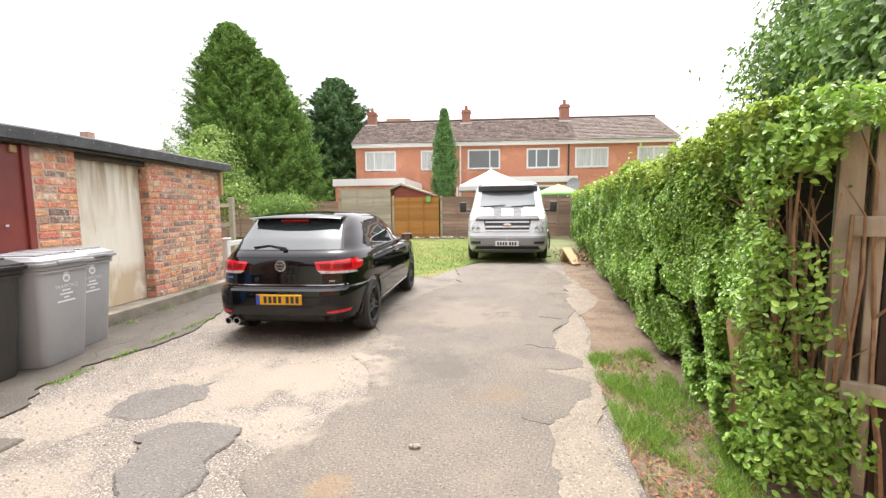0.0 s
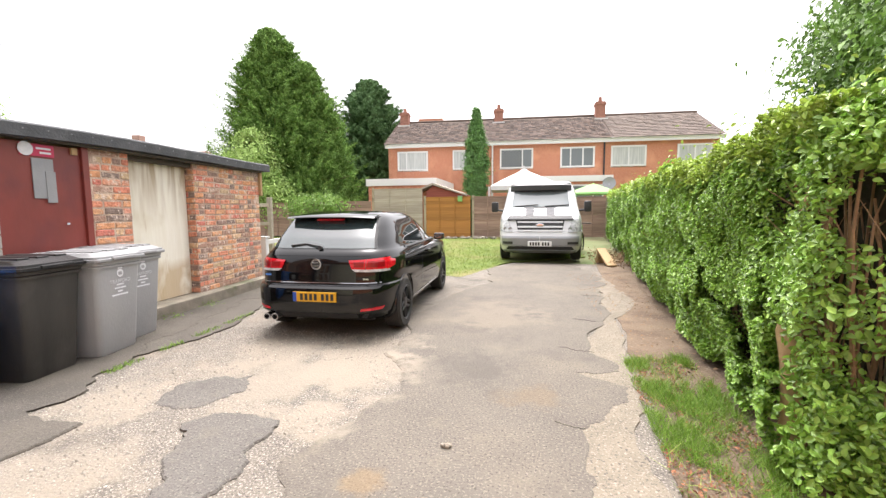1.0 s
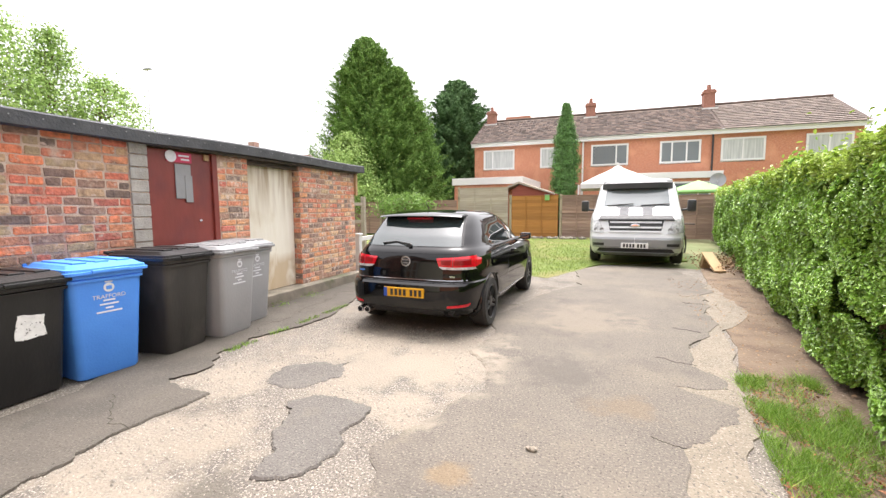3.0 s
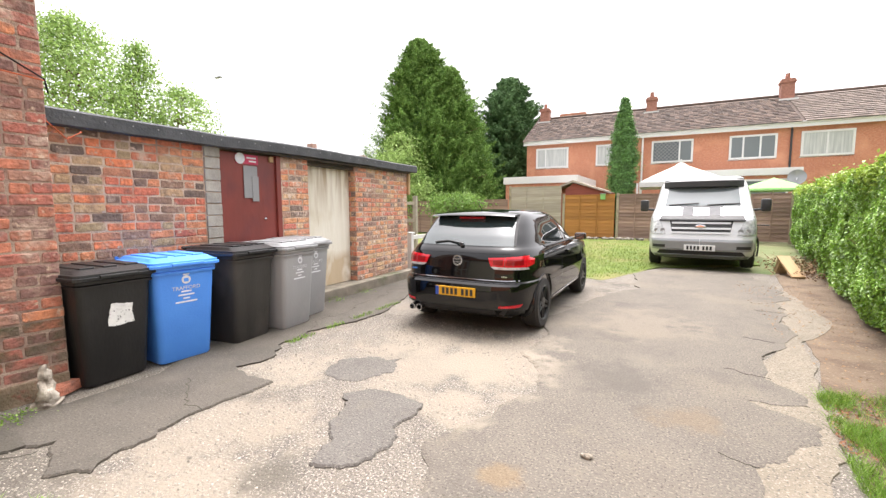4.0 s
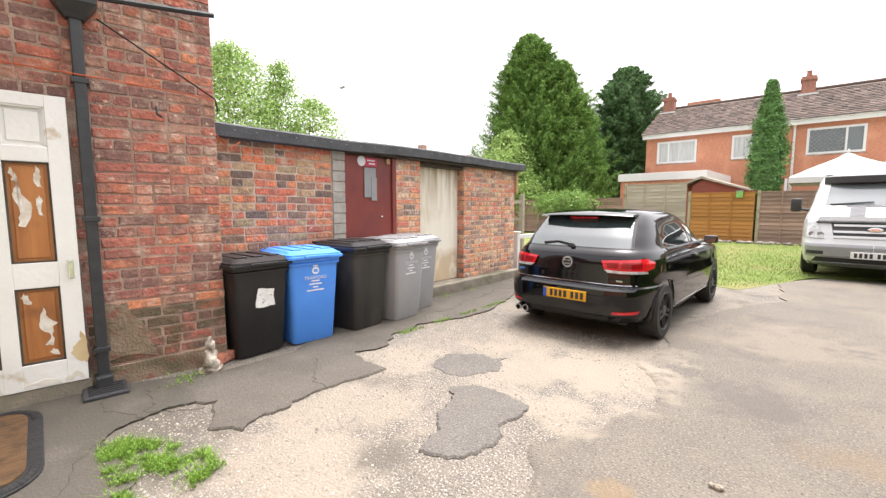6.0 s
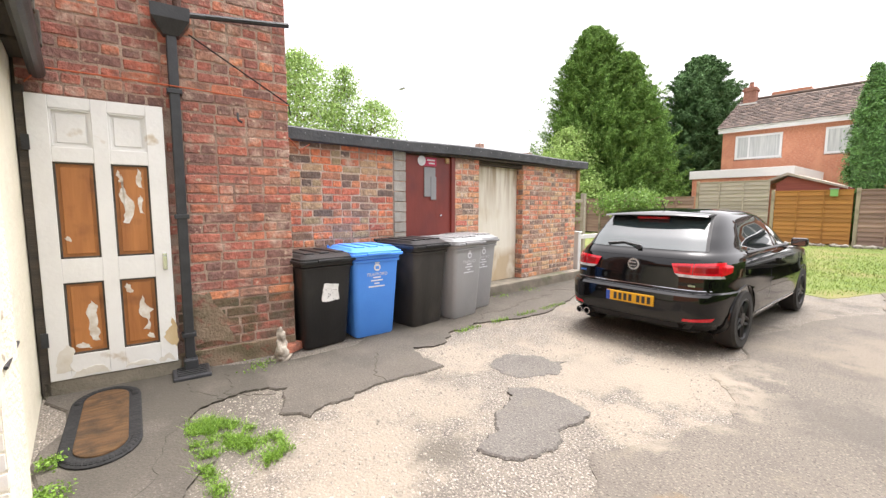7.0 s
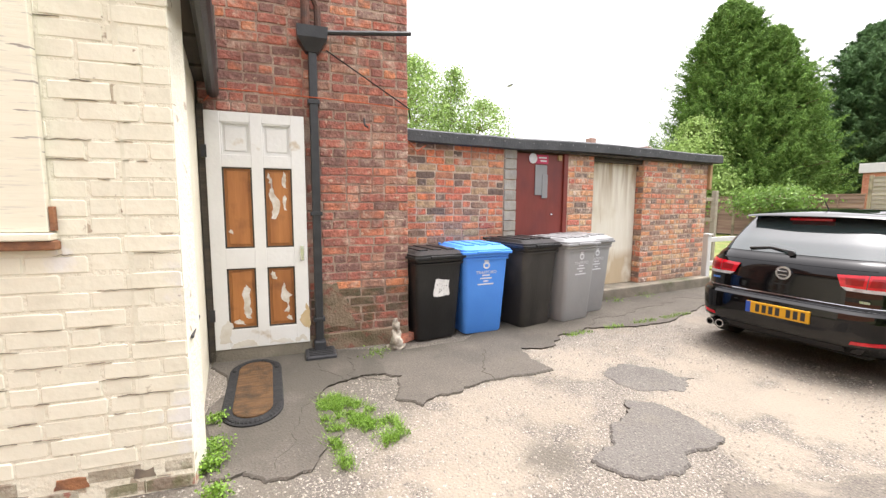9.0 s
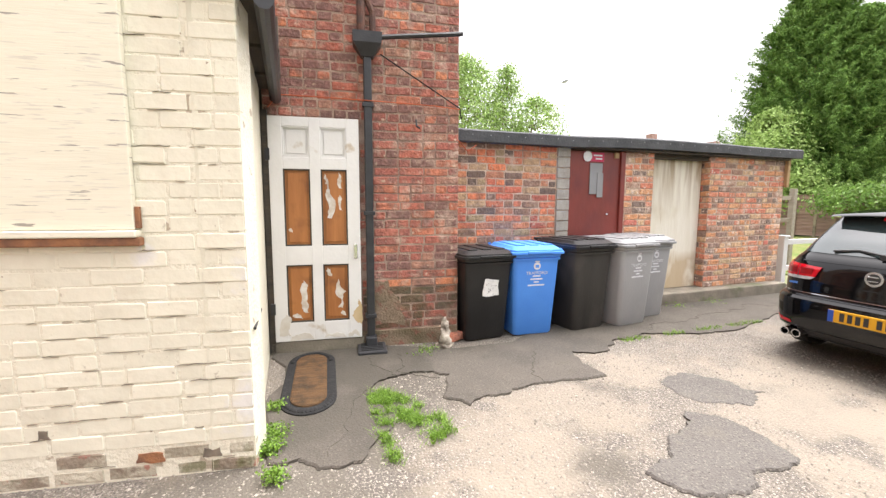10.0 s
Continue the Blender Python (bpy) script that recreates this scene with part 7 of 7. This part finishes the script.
bm = loft(bmesh.new(), [sq(0.26, 3.27), sq(0.18, 3.36), sq(0.05, 3.42), sq(0.03, 3.6)])
part("finial", bm, M_CANVAS, gaz)
for x in (-1.75, 1.75):
    for y in (-1.75, 1.75):
        part("post", BX(x - 0.04, x + 0.04, y - 0.04, y + 0.04, 0, 2.45), M_UPVC, gaz)
par = thing("parasol", "lime green garden parasol behind the fence", "parasol", pose(4.15, 21.0, 0))
bm = bmesh.new()
lathe(bm, [(1.25, 2.0), (1.22, 2.08), (0.6, 2.32), (0.03, 2.52), (0.004, 2.56)], Matrix(), 8)
part("canopy", bm, M_GREENCLOTH, par)
part("pole", cyl(bmesh.new(), (0, 0, 0), (0, 0, 2.5), 0.025), M_UPVC, par)

# far rooftops beyond the stores
for nm, cx, cy, w, z in (("a", -42.7, 36.5, 9.0, 8.7), ("b", -27.4, 36.5, 9.0, 6.8)):
    fh = thing("distant_house", "distant house roof with brick chimneys", "house", pose(cx, cy, 0))
    part("wall", BX(-w / 2, w / 2, 0, 7, 0, z - 1.6), M_HOUSEWALL, fh)
    bm = bmesh.new()
    loft(bm, [[(x, -0.3, z - 1.7), (x, 3.5, z), (x, 7.3, z - 1.7)] for x in (-w / 2 - 0.2, w / 2 + 0.2)])
    part("roof", bm, M_TILE_GREY, fh)
    for x in (-w / 2 + 0.6, w / 2 - 0.8):
        part("chimney", BX(x, x + 0.9, 3.1, 3.9, z - 0.5, z + 0.75, 0.02), M_FARBRICK, fh)
lampc = thing("street_lamp", "tall slim grey street lamp in the distance", "street lamp", pose(-48.5, 34.5, 0))
part("column", cyl(bmesh.new(), (0, 0, 0), (0.6, 0, 17.2), 0.07, 0.035), M_LIDGREY, lampc)
part("lantern", BX(0.0, 1.1, -0.2, 0.2, 17.2, 17.4, 0.05), M_VANGREY, lampc)


# ---- trees ----
def tree(name, label, x, y, height, radius, mat, n, size, profile, seed, clump=0.35, limbs=40, trunk=0.2, z0=0.3, long=2.0, core=0.0, feather=False):
    """A tapered trunk, limbs, and a crown of small sprays gathered in clumps with gaps between."""
    r = np.random.default_rng(seed)
    t = thing(name, label, "tree", pose(x, y, 0))
    bm = bmesh.new()
    top = height * 0.93
    rings = []
    for k in range(7):
        f = k / 6
        rings.append([(0.1 * math.sin(f * 5) + trunk * (1 - f * 0.92) * math.cos(a), 0.1 * math.cos(f * 4) + trunk * (1 - f * 0.92) * math.sin(a), f * top) for a in [i * math.pi / 4 for i in range(8)]])
    loft(bm, rings)
    part("trunk", bm, M_BARK, t)
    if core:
        # Solid dark green core: stops see-through and stands in for inner shade.
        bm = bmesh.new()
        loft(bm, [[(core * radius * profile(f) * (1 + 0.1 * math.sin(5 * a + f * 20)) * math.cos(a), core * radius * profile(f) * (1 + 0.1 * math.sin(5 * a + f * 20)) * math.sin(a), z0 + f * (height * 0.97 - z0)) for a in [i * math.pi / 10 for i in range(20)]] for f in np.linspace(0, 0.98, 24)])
        part("inner_growth", bm, M_DARKFIR, t, "solid dark core added for the shaded inside of the crown")
    bm = bmesh.new()
    cs, ns, gs = [], [], []
    m = max(40, n // 55)
    for k in range(m):
        f = r.uniform(0, 1) ** 0.9
        z = z0 + f * (height - z0)
        a = r.uniform(0, 2 * math.pi)
        rad = radius * profile(f) * (1 + 0.26 * noise.noise(Vector((math.cos(a) * 2, math.sin(a) * 2, f * 5 + seed)))) * (r.uniform(0.72, 1.03) if k % 6 else r.uniform(1.0, 1.06))
        c = np.array((rad * math.cos(a), rad * math.sin(a), z))
        if k < limbs:
            cyl(bm, (0, 0, max(0.2, z - rad * 0.35)), tuple(c * (0.9, 0.9, 1)), 0.035, 0.01, 5, caps=False)
        q = c + r.normal(0, 1, (55, 3)) * clump * (0.5 + 0.7 * profile(f)) * (1, 1, 0.8)
        cs.append(q)
        nn = np.tile((math.cos(a), math.sin(a), 0.5), (55, 1)) + (q - c) * 0.6
        ns.append(nn)
        gs.append(np.tile((math.cos(a) * 0.8, math.sin(a) * 0.8, 0.75), (55, 1)))
    part("limbs", bm, M_BARK, t, kind="stuff")
    leaves("crown", np.concatenate(cs), np.concatenate(ns), size, mat, t, r, long=long, spread=0.35 if feather else 0.55, grow=np.concatenate(gs) if feather else None)
    return t


def conifer(label, x, y, height, radius, mat, boughs, size, seed, lean=0.0, power=0.56):
    """A tapered trunk with boughs that sweep up and out; each bough is a plume of sprays, of uneven reach, over a solid
    dark core that stands in for the shaded inside.
    """
    r = np.random.default_rng(seed)
    t = thing("conifer_tree", label, "tree", pose(x, y, 0))
    bm = bmesh.new()
    loft(bm, [[(lean * f + 0.28 * (1 - f * 0.9) * math.cos(a), 0.28 * (1 - f * 0.9) * math.sin(a), f * height * 0.95) for a in [i * math.pi / 4 for i in range(8)]] for f in np.linspace(0, 1, 6)])
    part("trunk", bm, M_BARK, t)
    wide = lambda f: radius * ((1 - f) ** power * (0.8 + 0.2 * min(1, f * 6)) + 0.02)
    # Added core, dark in colour so gaps between boughs look shaded.
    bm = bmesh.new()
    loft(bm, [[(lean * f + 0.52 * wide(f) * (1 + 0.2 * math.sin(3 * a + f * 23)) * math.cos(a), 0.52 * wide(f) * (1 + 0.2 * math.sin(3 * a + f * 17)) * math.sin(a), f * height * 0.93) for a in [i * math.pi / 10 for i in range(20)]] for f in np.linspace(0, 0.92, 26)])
    part("inner_growth", bm, M_DARKFIR, t, "solid dark core added for the shaded inside of the crown")
    limbs = bmesh.new()
    cs, ns, gs = [], [], []
    for k in range(boughs):
        f = r.uniform(0.02, 1.0) ** 0.9
        a = r.uniform(0, 2 * math.pi)
        reach = wide(f) * (1 + 0.22 * noise.noise(Vector((math.cos(a) * 2.2, math.sin(a) * 2.2, f * 6 + seed)))) * (r.uniform(0.72, 1.12) if k % 5 else r.uniform(1.05, 1.32)) + 0.1
        out = np.array((math.cos(a), math.sin(a), 0.0))
        m = 90
        u = r.uniform(0.0, 1.0, m) ** 0.7
        span = min(reach * 0.6, 1.5)
        axis = np.array((lean * f, 0, 0)) + out * (reach - span + span * u)[:, None] + np.array((0, 0, 1.0)) * (f * height - 0.3 + 0.45 * span * u ** 1.6)[:, None]
        girth = (0.27 * (1 - u) + 0.035)[:, None] * (0.6 + 0.4 * min(1, reach / 2))
        side = r.normal(0, 1, (m, 3)) * girth * (1, 1, 0.75)
        cs.append(axis + side)
        ns.append(side / (girth + 1e-6) * 0.5 + out * 0.4 + (0, 0, 0.75))
        gs.append(out * 0.7 + np.array((0, 0, 0.8)) + side / (girth + 1e-6) * 0.35)
        if k % 9 == 0:
            cyl(limbs, (lean * f, 0, max(0.2, f * height - 0.5)), tuple(out * reach * 0.85 + np.array((lean * f, 0, f * height))), 0.04, 0.01, 5, caps=False)
    part("limbs", limbs, M_BARK, t, kind="stuff")
    leaves("crown", np.concatenate(cs), np.concatenate(ns), size, mat, t, r, long=6.0, spread=0.35, grow=np.concatenate(gs))
    return t


conifer("tall dense green conifer behind the fence", -13.6, 24.5, 12.4, 4.15, M_CONIFER, 2800, 0.036, 1, lean=-0.5, power=0.62)
conifer("lower green conifer crowding against a taller one", -11.9, 24.9, 10.5, 3.0, M_CONIFER, 1500, 0.036, 11, lean=-0.4, power=0.5)
conifer("darker broad conifer behind the houses", -10.9, 33.5, 11.9, 3.9, M_DARKFIR, 1300, 0.055, 2, power=0.5)
conifer("darker broad conifer behind the houses", -14.5, 31.0, 9.8, 3.9, M_DARKFIR, 700, 0.07, 6, power=0.5)
dome = lambda f: math.sqrt(max(0.02, 1 - (2 * f - 0.9) ** 2))
tree("cypress_tree", "slim columnar cypress before the houses", -1.5, 21.9, 6.45, 0.53, M_CYPRESS, 34000, 0.035, lambda f: (0.85 + 0.25 * math.sin(f * 3)) * (1 - max(0, f - 0.6) / 0.4 * 0.8), 3, clump=0.085, limbs=10, trunk=0.09, z0=0.1, long=3.5, core=0.8)
tree("elder_bush", "bright green leafy bush behind the fence", -13.6, 21.3, 5.7, 1.35, M_BUSHLEAF, 9000, 0.085, dome, 4, clump=0.27, trunk=0.07, z0=1.2, long=1.9)
tree("elder_bush", "bright green leafy bush behind the fence", -12.3, 21.1, 3.1, 1.05, M_BUSHLEAF, 6000, 0.085, dome, 8, clump=0.25, trunk=0.06, z0=0.5)
tree("shrub", "pale green creeper sprawling over the fence", -9.0, 19.5, 2.0, 1.3, M_TREELEAF, 3500, 0.08, dome, 9, clump=0.2, trunk=0.05, z0=1.1)
peak = lambda f: math.sqrt(max(0.02, 1 - (1.6 * f - 0.62) ** 2)) * (1 - 0.35 * max(0, f - 0.6))
tree("garden_tree", "leafy garden tree beyond the stores roof", -14.5, 6.0, 6.4, 1.45, M_TREELEAF_PALE, 22000, 0.05, peak, 5, clump=0.26, trunk=0.14, z0=1.5)
tree("garden_tree", "slim leafy garden tree beyond the stores roof", -14.5, 7.65, 6.35, 0.7, M_TREELEAF_PALE, 8500, 0.05, peak, 7, clump=0.2, trunk=0.1, z0=1.2)
tree("garden_tree", "low leafy garden tree beyond the stores roof", -14.5, 8.95, 5.3, 1.25, M_TREELEAF_PALE, 9000, 0.05, peak, 17, clump=0.22, trunk=0.1, z0=1.2)
tree("garden_tree", "leafy garden tree rising over the hedge", 6.2, 6.6, 5.9, 1.7, M_TREELEAF_DARK, 60000, 0.06, dome, 10, clump=0.19, trunk=0.12, z0=1.0)
tree("garden_tree", "leafy garden tree rising over the hedge", 5.4, 4.3, 4.9, 1.6, M_TREELEAF_DARK, 60000, 0.055, dome, 12, clump=0.19, trunk=0.1, z0=1.0)
tree("garden_tree", "pale far tree showing over the roofs", -4.0, 52.0, 11.8, 4.0, M_BUSHLEAF, 3000, 0.35, dome, 13, clump=0.7, trunk=0.2, z0=2.0)

# ---- bicycle, plank and oddments beside the van ----
bike = thing("bicycle", "small silver bicycle leaning beside the van", "bicycle", pose(2.3, 13.7, 0, 0, 12, 70))
for y in (-0.5, 0.5):
    bm = bmesh.new()
    lathe(bm, [(0.29, -0.018), (0.31, -0.022), (0.33, 0.0), (0.31, 0.022), (0.29, 0.018)], Matrix.Translation((y, 0, 0.33)) @ pose(0, 0, 0, 90, 0, 0), 24, (False, False))
    for k in range(10):
        a = k * math.pi / 5
        cyl(bm, (y, 0, 0.33), (y + 0.3 * math.cos(a), 0, 0.33 + 0.3 * math.sin(a)), 0.004, seg=4)
    part("wheel", bm, M_TYRE, bike)
bm = bmesh.new()
for a, b in (((-0.5, 0, 0.33), (-0.1, 0, 0.3)), ((-0.1, 0, 0.3), (-0.2, 0, 0.8)), ((-0.2, 0, 0.75), (0.35, 0, 0.78)), ((-0.1, 0, 0.3), (0.36, 0, 0.72)), ((0.5, 0, 0.33), (0.33, 0, 0.9)), ((-0.5, 0, 0.33), (-0.19, 0, 0.72))):
    cyl(bm, a, b, 0.018, seg=8)
part("frame", bm, M_CHROME, bike, "silver tube frame")
part("saddle", BX(-0.34, -0.08, -0.06, 0.06, 0.82, 0.88, 0.02), M_TRIM, bike)
part("handlebar", cyl(bmesh.new(), (0.32, -0.28, 0.95), (0.32, 0.28, 0.95), 0.015), M_TRIM, bike)
plank = thing("plank", "new softwood plank lying by the hedge foot", "plank", pose(2.36, 10.2, 0.17, 26, 0, 10))
part("board", BX(-0.11, 0.11, -0.33, 0.42, -0.02, 0.02, 0.006), M_PLANK, plank)
part("support", BX(-0.09, 0.09, 0.28, 0.40, -0.34, -0.02, 0.006, m=pose(0, 0, 0, 0, 0, 0)), M_PLANK, plank)
rub = thing("cuttings", "heap of dry hedge cuttings and leaves on the soil", "cuttings", kind="stuff")
q = rng.normal(0, 1, (1500, 3)) * (0.3, 0.7, 0.07) + (2.75, 11.0, 0.1)
q[:, 2] = np.abs(q[:, 2])
leaves("dry_leaves", q, np.tile((0, 0, 1.0), (len(q), 1)), 0.03, M_TWIG, rub, rng)
q = rng.uniform((1.15, 3.5), (2.2, 9.0), (500, 2))
leaves("dry_leaves", np.column_stack([q, np.full(len(q), 0.02)]), np.tile((0, 0, 1.0), (len(q), 1)), 0.018, M_TWIG, rub, rng, spread=0.2)

# ---- unseen wall added behind the camera, darkens reflections and closes the yard ----
behind, bl2 = wall("wall_behind", (13.0, -9.0), (-13.0, -9.0), 6.0, 0.3, "plain unseen brick wall added to darken reflections and close the yard", M_HOUSEWALL)
